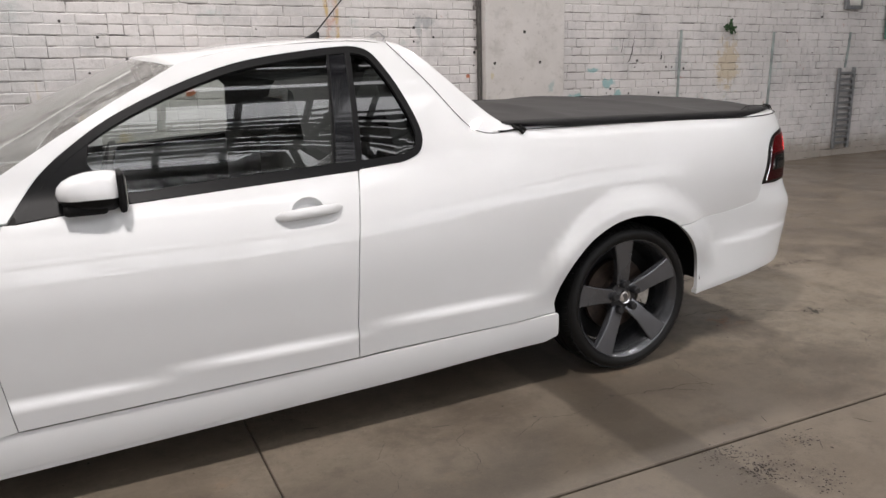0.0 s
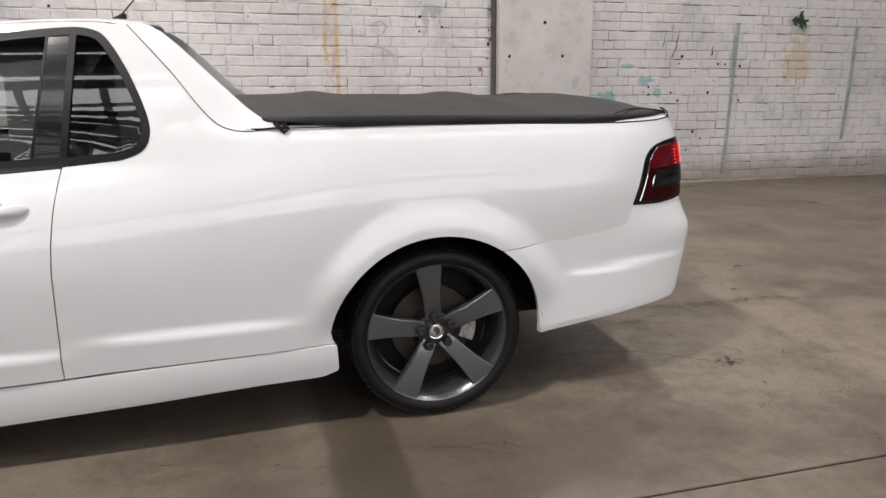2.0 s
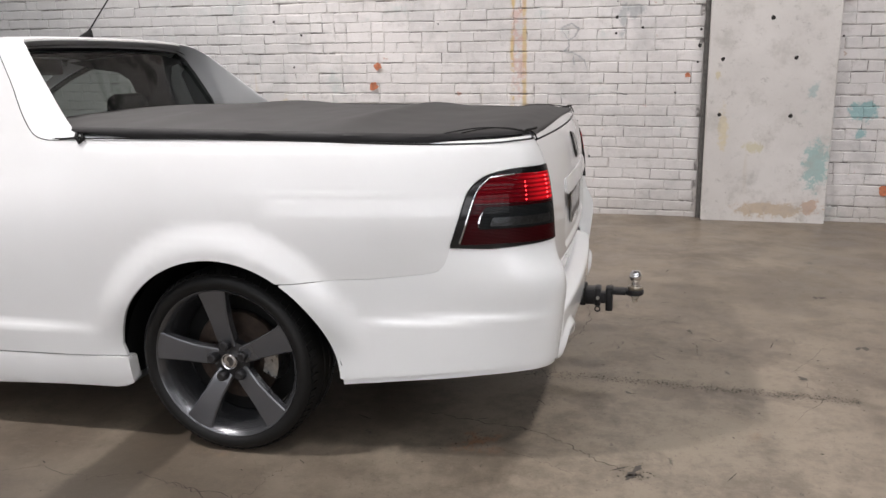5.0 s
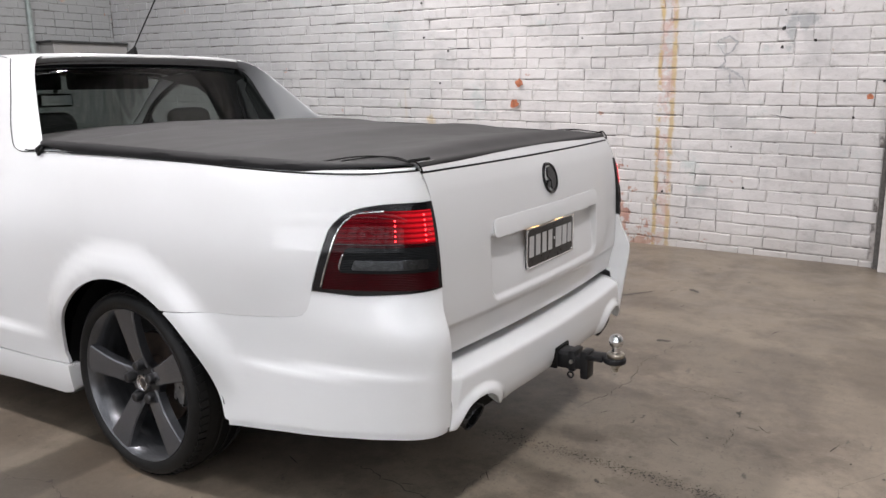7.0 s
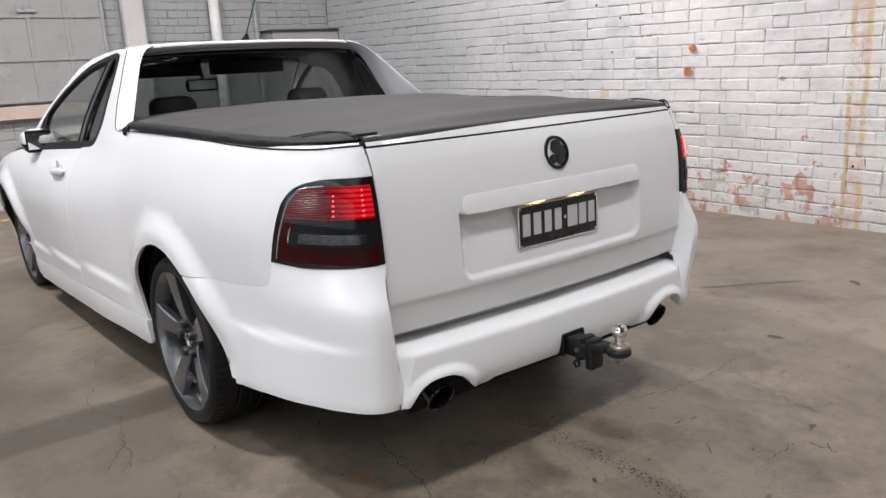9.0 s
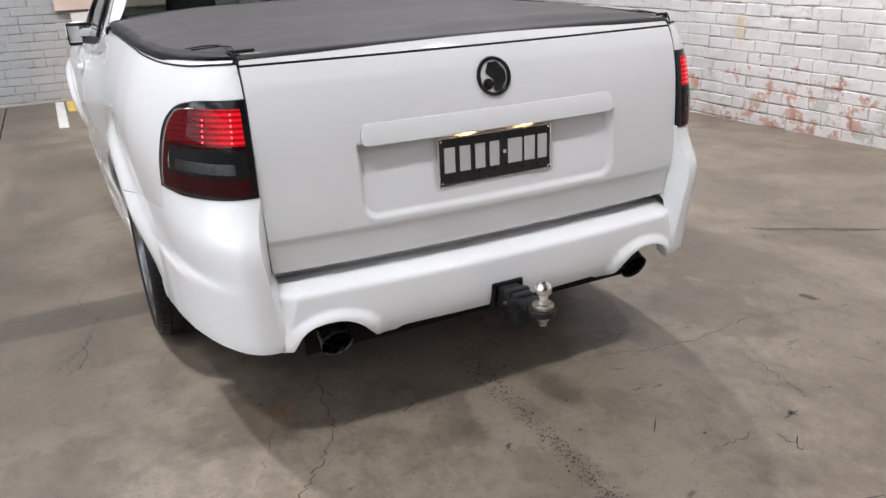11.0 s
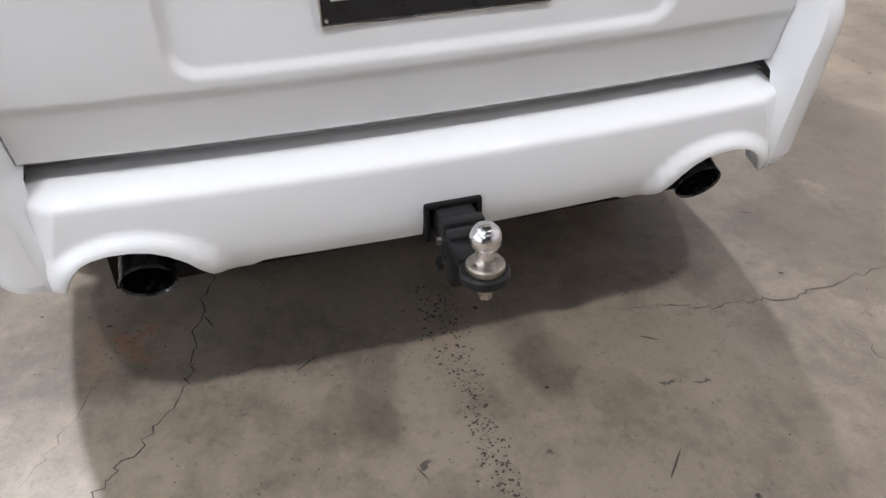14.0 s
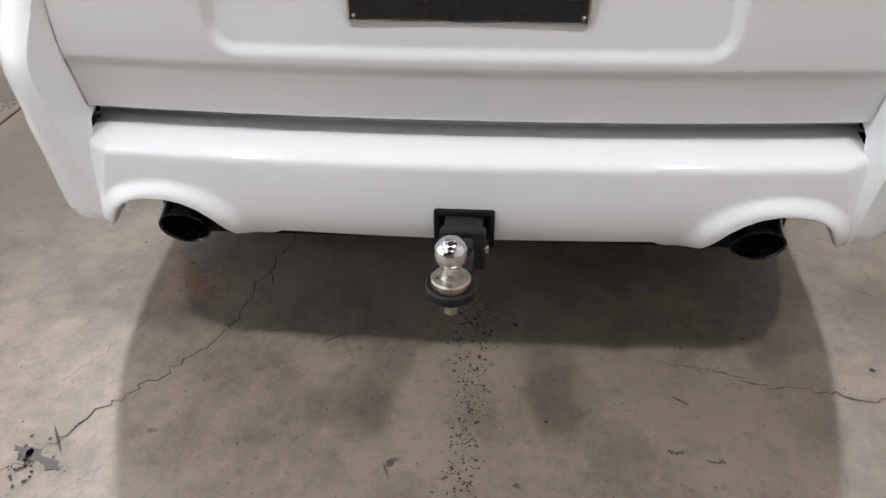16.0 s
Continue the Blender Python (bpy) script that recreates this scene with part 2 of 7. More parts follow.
def cut(poly, axis, value, sign):
    """The side of a polygon where sign * (p[axis] - value) >= 0."""
    out = []
    for i, p in enumerate(poly):
        q = poly[i - 1]
        dp, dq = sign * (p[axis] - value), sign * (q[axis] - value)
        if (dp >= 0) != (dq >= 0):
            t = dq / (dq - dp)
            r = [lerp(q[0], p[0], t), lerp(q[1], p[1], t)]
            r[axis] = value
            out.append(tuple(r))
        if dp >= 0:
            out.append(p)
    return out


def steps(a, b, d):
    n = max(1, math.ceil((b - a) / d - 1e-6))
    return [lerp(a, b, i / n) for i in range(n + 1)]


def area2(poly):
    return sum(p[0] * q[1] - q[0] * p[1] for p, q in zip(poly, poly[1:] + poly[:1])) / 2


def panel_data(poly, surf, du=0.03, dv=0.03, flange=0.014, us=(), vs=(), lift=0.0, round_edge=0.003):
    """A sheet cut out of the surface surf(u, v) by a polygon, with edges turned inwards. Gives verts, faces and corner normals."""
    if area2(poly) < 0:
        poly = poly[::-1]
    lo = [min(p[k] for p in poly) for k in (0, 1)]
    hi = [max(p[k] for p in poly) for k in (0, 1)]
    ug = sorted(set([round(x, 5) for x in steps(lo[0], hi[0], du)] + [x for x in us if lo[0] < x < hi[0]]))
    vg = sorted(set([round(x, 5) for x in steps(lo[1], hi[1], dv)] + [x for x in vs if lo[1] < x < hi[1]]))
    ug[0], ug[-1], vg[0], vg[-1] = lo[0], hi[0], lo[1], hi[1]
    index, verts, norms, faces = {}, [], [], []

    def vert(p):
        key = (round(p[0], 5), round(p[1], 5))
        if key not in index:
            u, v = p
            e = 0.002
            a, b = Vector(surf(u + e, v)) - Vector(surf(u - e, v)), Vector(surf(u, v + e)) - Vector(surf(u, v - e))
            n = a.cross(b).normalized()
            index[key] = len(verts)
            verts.append(Vector(surf(u, v)) + n * lift)
            norms.append(n)
        return index[key]

    for u0, u1 in zip(ug, ug[1:]):
        col = cut(cut(poly, 0, u0, 1), 0, u1, -1)
        if len(col) < 3:
            continue
        for v0, v1 in zip(vg, vg[1:]):
            cell = cut(cut(col, 1, v0, 1), 1, v1, -1)
            if len(cell) < 3 or abs(area2(cell)) < 1e-9:
                continue
            ids = []
            for p in cell:
                k = vert(p)
                if k not in ids:
                    ids.append(k)
            if len(ids) > 2:
                faces.append(ids)
    edges = {}
    for f in faces:
        for a, b in zip(f, f[1:] + f[:1]):
            if (b, a) in edges:
                del edges[(b, a)]
            else:
                edges[(a, b)] = True
    loops = [norms[k] for f in faces for k in f]
    if flange:
        bevel = min(round_edge, flange / 3)
        for a, b in edges:
            # a small rounded shoulder, then the return edge
            along = (verts[b] - verts[a])
            if along.length < 1e-6:
                continue
            out = along.normalized().cross(norms[a]).normalized()
            ids = []
            k = len(verts)
            pa, pb = verts[a], verts[b]
            for p, n in ((pa, norms[a]), (pb, norms[b])):
                verts.append(p + out * bevel * 0.5 - n * bevel)
                verts.append(p + out * bevel * 0.5 - n * flange)
                norms.extend([out, out])
            faces.append([b, a, k, k + 2])
            faces.append([k + 2, k, k + 1, k + 3])
            loops += [norms[b], norms[a], out, out, out, out, out, out]
    return [tuple(v) for v in verts], faces, [tuple(n) for n in loops]


def flip_y(data):
    verts, faces, loops = data
    out, k = [], 0
    for f in faces:
        out += [(n[0], -n[1], n[2]) for n in loops[k:k + len(f)][::-1]]
        k += len(f)
    return [(v[0], -v[1], v[2]) for v in verts], [f[::-1] for f in faces], out


def panel(name, poly, surf, material, parent, label="", mirror=False, **more):
    data = panel_data(poly, surf, **more)
    obs = [part(name, mesh_of(name, *data, material), None, parent, label)]
    if mirror:
        obs.append(part(name, mesh_of(name, *flip_y(data), material), None, parent, label))
    return obs


def loft(rows, closed=False, caps=False):
    """A bmesh through rows of points, one row after another."""
    bm = bmesh.new()
    vs = [[bm.verts.new(p) for p in row] for row in rows]
    n = len(rows[0])
    for a, b in zip(vs, vs[1:]):
        for i in range(n if closed else n - 1):
            bm.faces.new((a[i], a[(i + 1) % n], b[(i + 1) % n], b[i]))
    if caps:
        bm.faces.new(vs[0][::-1])
        bm.faces.new(vs[-1])
    return bm


def box(a, b, bevel=0.0, segments=2, m=None):
    bm = bmesh.new()
    bmesh.ops.create_cube(bm, size=1)
    for v in bm.verts:
        v.co = Vector([(a[i] + b[i]) / 2 + v.co[i] * (b[i] - a[i]) for i in range(3)])
    if bevel:
        bmesh.ops.bevel(bm, geom=bm.edges[:], offset=bevel, segments=segments, profile=0.5, affect="EDGES")
    if m:
        bm.transform(m)
    return bm


def turned(profile, segments=48, axis="y", centre=(0, 0, 0), closed=False):
    """A body of revolution; profile holds (radius, along) pairs, the axis is y (or x, z)."""
    rows = []
    for k in range(segments + 1):
        a = 2 * math.pi * k / segments
        row = []
        for r, h in profile:
            c, s = r * math.cos(a), r * math.sin(a)
            p = {"y": (c, h, s), "x": (h, c, s), "z": (c, s, h)}[axis]
            row.append(tuple(p[i] + centre[i] for i in range(3)))
        rows.append(row)
    bm = loft(rows)
    bmesh.ops.remove_doubles(bm, verts=bm.verts, dist=1e-5)
    bmesh.ops.recalc_face_normals(bm, faces=bm.faces)
    return bm


def tube(points, radius, sides=8, closed=False):
    """A round bar along points."""
    rows = []
    n = len(points)
    for i, p in enumerate(points):
        p = Vector(p)
        t = (Vector(points[min(n - 1, i + 1)]) - Vector(points[max(0, i - 1)])).normalized()
        side = t.cross(Vector((0, 0, 1)))
        if side.length < 1e-3:
            side = t.cross(Vector((1, 0, 0)))
        side.normalize()
        up = side.cross(t)
        r = radius(i / (n - 1)) if callable(radius) else radius
        rows.append([p + side * r * math.cos(2 * math.pi * k / sides) + up * r * math.sin(2 * math.pi * k / sides) for k in range(sides)])
    return loft(rows, closed=True, caps=True)


def join(*bms):
    out = bmesh.new()
    for b in bms:
        me = bpy.data.meshes.new("tmp")
        b.to_mesh(me)
        b.free()
        out.from_mesh(me)
        bpy.data.meshes.remove(me)
    return out


def soft(name, bm, material, parent, label="", angle=35):
    ob = part(name, bm, material, parent, label)
    smooth_by_angle(ob.data, angle)
    return ob


# ---- the car: white utility ----
ute = tagged(new("utility_car"), "white two-door utility car with black soft tonneau cover and grey wheels", "car")

# half-width of the flank by height, for the cab and for the tray
CAB = pchip([0.15, 0.30, 0.36, 0.50, 0.60, 0.66, 0.70, 0.75, 0.80, 0.85, 0.90, 0.95, 1.00, 1.04, 1.10, 1.17, 1.24, 1.32, 1.40, 1.47, 1.50],
            [0.9199, 0.9479, 0.9544, 0.9743, 0.9849, 0.9914, 0.9934, 0.9918, 0.9868, 0.9761, 0.9590, 0.9332, 0.8996, 0.8677, 0.8520, 0.8260, 0.7930, 0.7500, 0.7060, 0.6640, 0.6440])
TRAY = pchip([0.15, 0.30, 0.50, 0.62, 0.74, 0.84, 0.92, 1.00, 1.06, 1.10, 1.13, 1.17, 1.24, 1.32, 1.40, 1.47, 1.50],
             [0.890, 0.912, 0.924, 0.932, 0.938, 0.940, 0.933, 0.914, 0.893, 0.873, 0.851, 0.826, 0.793, 0.750, 0.706, 0.664, 0.644])
TAIL = pchip([0.30, 0.37, 0.44, 0.56, 0.63, 0.665, 0.70, 0.735, 0.78, 0.88, 0.98, 1.05, 1.09, 1.13, 1.16],
             [1.138, 1.152, 1.160, 1.174, 1.180, 1.178, 1.164, 1.148, 1.138, 1.131, 1.118, 1.100, 1.083, 1.058, 1.03])
X0, K = 0.45, 0.5
# where the rear corner ends and the chamfer towards the tailgate begins
CORNER_Y = pchip([0.28, 0.38, 0.55, 0.66, 0.73, 0.79, 1.2], [0.680, 0.684, 0.700, 0.714, 0.704, 0.690, 0.690])


def faired(curve, lo, hi, width=0.022, step=0.004):
    """The same curve with its small kinks sanded away, so that it mirrors evenly."""
    zs = [lo + step * k for k in range(int((hi - lo) / step) + 1)]
    taps = [(d * step, math.exp(-0.5 * (d * step / width) ** 2)) for d in range(-16, 17)]
    total = sum(w for _, w in taps)
    ys = [sum(curve(z + d) * w for d, w in taps) / total for z in zs]
    return pchip(zs, ys)


CAB, TRAY, TAIL = faired(CAB, 0.15, 1.50), faired(TRAY, 0.15, 1.50), faired(TAIL, 0.30, 1.16, 0.014)
U_END = X0 + K * math.pi / 2


def half_width(x, z):
    w = lerp(CAB(z), TRAY(z), ease(-1.75, 0.0, x))
    for ax in (0.0, -3.01):
        r = math.hypot(x - ax - 0.01, z - 0.32)
        w += 0.033 * (1 - ease(0.440, 0.550, r)) * ease(0.36, 0.60, z)
    # swage low on the doors, and its echo on the bumper
    zl = 0.431 + 0.0385 * (x + 1.3)
    w += 0.013 * (1 - ease(zl - 0.012, zl + 0.020, z)) * (1 - ease(-0.62, -0.36, x)) * (1 if x > -2.6 else 1 - ease(0, 0.3, -2.6 - x))
    zb = 0.525 + 0.06 * (x - 0.55)
    w += 0.012 * (1 - ease(zb - 0.022, zb + 0.018, z)) * ease(0.45, 0.66, x)
    # the bumper draws in behind the wheel
    w -= lerp(0.036, 0.010, ease(0.55, 0.90, z)) * ease(0.20, 0.72, x)
    if x < -2.7:
        w -= 0.05 * ((-2.7 - x) / 1.0) ** 2
    return w


def flank(u, z):
    """The left side of the body, which turns round the rear corner."""
    if u <= X0:
        return (u, -half_width(u, z), z)
    a = (u - X0) / K
    xc = TAIL(z)
    x = X0 + (xc - X0) * math.sin(a)
    yc = CORNER_Y(z)
    full = lerp(0.85, 1.0, ease(0.60, 0.82, z))
    return (x, -(yc + (half_width(x, z) - yc) * max(0.0, math.cos(a)) ** full), z)


def at_x(x, z):
    """Where a point of the side view lies on the flank."""
    if x <= X0:
        return (x, z)
    return (X0 + K * math.asin(min(1, (x - X0) / (TAIL(z) - X0))), z)


def arch(ax, a0, a1, n=24, r=0.423):
    return [(ax + 0.005 + r * math.cos(radians(lerp(a0, a1, i / n))), 0.31 + r * math.sin(radians(lerp(a0, a1, i / n)))) for i in range(n + 1)]


def rounded(points, r=0.03, n=5):
    """A polygon with its corners rounded."""
    out = []
    for i, p in enumerate(points):
        p = Vector(p)
        a, b = Vector(points[i - 1]), Vector(points[(i + 1) % len(points)])
        da, db = (a - p), (b - p)
        ra, rb = min(r, da.length * 0.45), min(r, db.length * 0.45)
        q0, q1 = p + da.normalized() * ra, p + db.normalized() * rb
        for k in range(n + 1):
            t = k / n
            out.append(tuple(q0 * (1 - t) ** 2 + p * 2 * t * (1 - t) + q1 * t * t))
    return out


def spline(points, n=6):
    """Catmull-Rom through 2D points."""
    out = []
    for i in range(len(points) - 1):
        p0, p1, p2, p3 = [Vector(points[min(len(points) - 1, max(0, i + k))]) for k in (-1, 0, 1, 2)]
        for k in range(n):
            t = k / n
            out.append(tuple(0.5 * (2 * p1 + (p2 - p0) * t + (2 * p0 - 5 * p1 + 4 * p2 - p3) * t * t + (3 * p1 - p0 - 3 * p2 + p3) * t ** 3)))
    out.append(tuple(points[-1]))
    return out


# outlines in the side view
DLO_TOP = spline([(-2.374, 1.002), (-2.293, 1.102), (-2.185, 1.188), (-2.055, 1.268), (-1.864, 1.351), (-1.659, 1.418), (-1.49, 1.449), (-1.314, 1.469),
                  (-1.199, 1.477), (-1.139, 1.469), (-1.095, 1.44), (-1.035, 1.34), (-0.986, 1.218), (-0.97, 1.135), (-0.997, 1.074), (-1.069, 1.046)], 5)
DLO_LOW = [(-1.069, 1.046), (-1.241, 1.037), (-1.341, 1.035), (-1.73, 1.015), (-2.058, 0.995), (-2.375, 0.965)]
GAP = 0.0030
SEAM_X = [(-1.248, 1.032), (-1.260, 0.98), (-1.276, 0.90), (-1.290, 0.80), (-1.299, 0.70), (-1.307, 0.50), (-1.309, 0.40), (-1.309, 0.332)]
ARCH_B = arch(0.0, 174, 56)                    # from the sill up to the bumper joint
JOINT = [(0.254, 0.657), (0.439, 0.672), (0.552, 0.677), (0.70, 0.692), (0.760, 0.701), (0.786, 0.710), (0.804, 0.728), (0.816, 0.756), (0.824, 0.786)]
LAMP_LOW = [(0.824, 0.786), (0.95, 0.781), (1.05, 0.786)]
LAMP_FRONT = spline([(0.824, 0.786), (0.840, 0.832), (0.855, 0.880), (0.868, 0.925), (0.882, 0.964), (0.910, 0.996), (0.947, 1.016), (1.003, 1.0285), (1.05, 1.033)], 4)
CREASE = spline([(-0.575, 1.132), (-0.625, 1.126), (-0.680, 1.127), (-0.730, 1.139), (-0.765, 1.162), (-0.817, 1.222), (-0.887, 1.318), (-0.958, 1.403), (-1.030, 1.486)], 5)
ROOF_EDGE = [(-1.131, 1.495), (-1.228, 1.497), (-1.451, 1.488), (-1.635, 1.471), (-1.81, 1.438)]
A_LINE = [(-1.81, 1.438), (-2.049, 1.313), (-2.23, 1.211), (-2.4, 1.108), (-2.62, 0.99)]

side_poly = (
    [(x + GAP, z) for x, z in SEAM_X]
    + [(-1.20, 0.337), (-0.62, 0.341), (-0.40, 0.346)]
    + ARCH_B[1:]
    + [at_x(x, z + GAP / 2) for x, z in JOINT[1:]]
    + [at_x(x - GAP, z + GAP) for x, z in LAMP_FRONT]
    + [(U_END, 1.038), (U_END, 1.117)]
    + [at_x(x, z) for x, z in ((1.03, 1.115), (0.95, 1.110), (0.82, 1.109), (0.49, 1.1165), (0.22, 1.1245), (-0.20, 1.130))]
    + CREASE + ROOF_EDGE + A_LINE[1:]
    + [(-2.52, 0.965)] + [(-2.40, 0.972)]
    + [(x, z + GAP) for x, z in DLO_TOP[1:]]
    + [(-1.15, 1.040)])
panel("side_panel", side_poly, flank, PAINT, ute, "glossy white side panel with flared wheel arch", mirror=True, du=0.035, dv=0.03)

door_poly = ([(x - GAP, z) for x, z in SEAM_X] + [(-1.733, 0.3245), (-2.457, 0.307)] + [(-2.474, 0.424), (-2.488, 0.536), (-2.493, 0.704), (-2.466, 0.863), (-2.412, 0.963)]
             + [(x, z - GAP) for x, z in DLO_LOW[:0:-1]])
doors = panel("door", door_poly, flank, PAINT, ute, "white car door", mirror=True, du=0.05, dv=0.03)

fender_poly = ([(-2.417, 0.963), (-2.471, 0.863), (-2.498, 0.704), (-2.493, 0.536), (-2.479, 0.424), (-2.462, 0.305)] + [(-2.56, 0.294)] + arch(-3.01, 4, 150)
               + [(-3.46, 0.60), (-3.47, 0.70), (-3.40, 0.80), (-3.20, 0.88), (-2.90, 0.935), (-2.62, 0.97)])
panel("front_fender", fender_poly, flank, PAINT, ute, "white front wing", mirror=True, du=0.05, dv=0.04)


# sills
def sill(u, v):
    out = ease(-0.45, -1.2, u)
    z = v + 0.035 * (u + 1.3) + 0.007 * out
    w = 0.932 + 0.024 * out - 0.02 * ((v - 0.30) / 0.1) ** 2 * (1 if v > 0.30 else 0.55)
    return (u, -w, z)


panel("side_skirt", rounded([(-2.575, 0.204), (-2.0, 0.202), (-1.3, 0.198), (-0.85, 0.190), (-0.45, 0.186), (-0.385, 0.205), (-0.39, 0.309), (-1.3, 0.317), (-2.575, 0.333)], 0.012),
      sill, PAINT, ute, "white side skirt", mirror=True, du=0.1, dv=0.015, flange=0.05)
for s in (-1, 1):
    # a second, recessed step under the skirt
    part("skirt_lip", loft([[(u, s * (0.914 + 0.024 * ease(-0.45, -1.2, u)), v + 0.005 + 0.035 * (u + 1.3)) for v in (0.23, 0.184)] + [(u, s * (0.908 + 0.024 * ease(-0.45, -1.2, u)), 0.185 + 0.035 * (u + 1.3)), (u, s * 0.70, 0.182 + 0.035 * (u + 1.3))] for u in steps(-2.56, -0.425, 0.1)]), PAINT, ute, "white lower sill edge")

# ---- rear bumper: two wings and the middle ----
BOTTOM = [(0.437, 0.286), (0.65, 0.312), (0.92, 0.339), (1.04, 0.347)]
wing_poly = ([at_x(x, z - GAP / 2) for x, z in JOINT] + [at_x(x, z - GAP) for x, z in LAMP_LOW[1:]] + [(U_END, 0.792), (U_END, 0.372)]
             + [at_x(x, z + 0.022) for x, z in BOTTOM[::-1]] + arch(0.0, -2, 54)[1:])
wing = panel_data(wing_poly, flank, du=0.03, dv=0.022, flange=0.02)
lip_poly = [(U_END, 0.368)] + [at_x(x, z + 0.019) for x, z in BOTTOM[::-1]] + [at_x(x, z) for x, z in BOTTOM] + [(U_END, 0.352)]
lip = panel_data(lip_poly, flank, du=0.04, dv=0.02, flange=0.03, lift=-0.006)

MID = [(1.130, 0.322), (1.160, 0.338), (1.180, 0.365), (1.190, 0.40), (1.194, 0.44), (1.195, 0.49), (1.1945, 0.503), (1.192, 0.510), (1.187, 0.5145), (1.152, 0.527), (1.128, 0.531), (1.09, 0.531)]
mid_v = [0.322]
for p, q in zip(MID, MID[1:]):
    mid_v.append(mid_v[-1] + math.dist(p, q))
mid_x, mid_z = pchip(mid_v, [p[0] for p in MID]), pchip(mid_v, [p[1] for p in MID])


def v_of_z(z):
    return min(((abs(mid_z(lerp(0.322, 0.60, i / 400)) - z), lerp(0.322, 0.60, i / 400)) for i in range(401)))[1]


def exhaust_bulge(y, z):
    r = math.hypot((abs(y) - 0.540) * 0.72, z - 0.350)
    return 0.017 * (1 - ease(0.082, 0.112, r))


def bumper_mid(y, v):
    z = mid_z(v)
    fold = lerp(0.668, 0.624, (z - 0.386) / 0.14)
    return (mid_x(v) - 0.032 * (y / 0.66) ** 2 + exhaust_bulge(y, z) - 0.55 * max(0.0, abs(y) - fold), y, z)


half = [(0.676, 0.352), (0.657, 0.352), (0.646, 0.376), (0.634, 0.396), (0.618, 0.411), (0.598, 0.421), (0.570, 0.4265), (0.535, 0.427), (0.505, 0.4215), (0.478, 0.409), (0.455, 0.392), (0.436, 0.370),
        (0.418, 0.351), (0.404, 0.344), (0.356, 0.344), (0.344, 0.351), (0.334, 0.357), (0.30, 0.3575), (0.053, 0.3555)]
low = [(y, v_of_z(z)) for y, z in half]
house = [(0.053, v_of_z(0.42)), (0.048, v_of_z(0.426))]
mid_poly = ([(-y, v) for y, v in low] + [(-y, v) for y, v in house] + [(y, v) for y, v in house[::-1]] + low[::-1]
            + [(0.676, v_of_z(0.40)), (0.676, mid_v[-1]), (-0.676, mid_v[-1]), (-0.676, v_of_z(0.40))])
middle = panel_data(mid_poly, bumper_mid, du=0.02, dv=0.007, flange=0.045, round_edge=0.007, us=[s * (0.61 + 0.005 * k) for s in (-1, 1) for k in range(13)])
# the chamfer between wing and tailgate
GATE = pchip([0.54, 0.60, 0.648, 0.668, 0.72, 0.85, 0.95, 1.05, 1.09, 1.115, 1.135], [1.128, 1.140, 1.150, 1.157, 1.159, 1.156, 1.150, 1.132, 1.116, 1.102, 1.086])


def gate_x(y, z):
    return GATE(z) - 0.032 * (y / 0.69) ** 2


def chamfer(t, z):
    a = Vector(flank(U_END, z))
    inner = gate_x(0.675, z) - 0.03 if z > 0.553 else lerp(1.158, 1.12, ease(0.42, 0.553, z)) - 0.006
    b = Vector((min(inner, a.x - 0.004), -0.668, z))
    return tuple(a.lerp(b, t))


wedge = panel_data([(0, 0.352), (1, 0.352), (1, 0.798), (0, 0.798)], chamfer, du=0.5, dv=0.02, flange=0)


def merge(*datas):
    verts, faces, loops = [], [], []
    for v, f, n in datas:
        k = len(verts)
        verts += v
        faces += [[i + k for i in g] for g in f]
        loops += n
    return verts, faces, loops


rear_bumper = part("rear_bumper", mesh_of("rear_bumper", *merge(wing, flip_y(wing), wedge, flip_y(wedge), middle), PAINT_LIFTED), None, ute, "glossy white rear bumper with exhaust cutouts")
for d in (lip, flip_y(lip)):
    part("lower_lip", mesh_of("lower_lip", *d, PAINT_LIFTED), None, rear_bumper)
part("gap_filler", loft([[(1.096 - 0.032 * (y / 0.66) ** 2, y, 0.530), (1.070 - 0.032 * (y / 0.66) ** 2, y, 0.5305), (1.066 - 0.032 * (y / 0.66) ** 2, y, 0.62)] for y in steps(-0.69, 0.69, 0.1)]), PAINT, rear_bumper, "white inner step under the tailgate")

# ---- tailgate ----
def gate(y, z):
    x = gate_x(y, z)
    # a tray with rounded lower corners, deepest under the grip bar
    dy, dz = abs(y) - 0.373, 0.728 - z
    d = math.hypot(max(dy, 0), max(dz, 0)) + min(max(dy, dz), 0) - 0.040
    rec = (1 - ease(-0.011, 0.011, d)) * (1 if z < 0.888 else 0) * (0.34 + 0.66 * max(0, (z - 0.69) / 0.195))
    return (x - 0.030 * rec, y, z)


gate_poly = [(-0.683, 1.1085), (-0.685, 0.98), (-0.687, 0.80), (-0.678, 0.63), (-0.673, 0.566), (0.673, 0.566), (0.678, 0.63), (0.687, 0.80), (0.685, 0.98), (0.683, 1.1085)]
tailgate = panel("tailgate", gate_poly, gate, PAINT, ute, "white tailgate with number plate recess", du=0.03, dv=0.02, flange=0.02,
                 us=[s * (0.365 + 0.006 * k) for s in (-1, 1) for k in range(12)],
                 vs=[0.646, 0.652, 0.658, 0.664, 0.67] + [0.674 + 0.006 * k for k in range(10)] + [0.884, 0.8879, 0.8881])[0]
part("tailgate_cap", mesh_of("tailgate_cap", *panel_data([(-0.683, 1.1155), (0.683, 1.1155), (0.674, 1.140), (-0.674, 1.140)], lambda y, z: (gate_x(y, z), y, z), du=0.05, dv=0.008, flange=0.03), PAINT), None, tailgate)

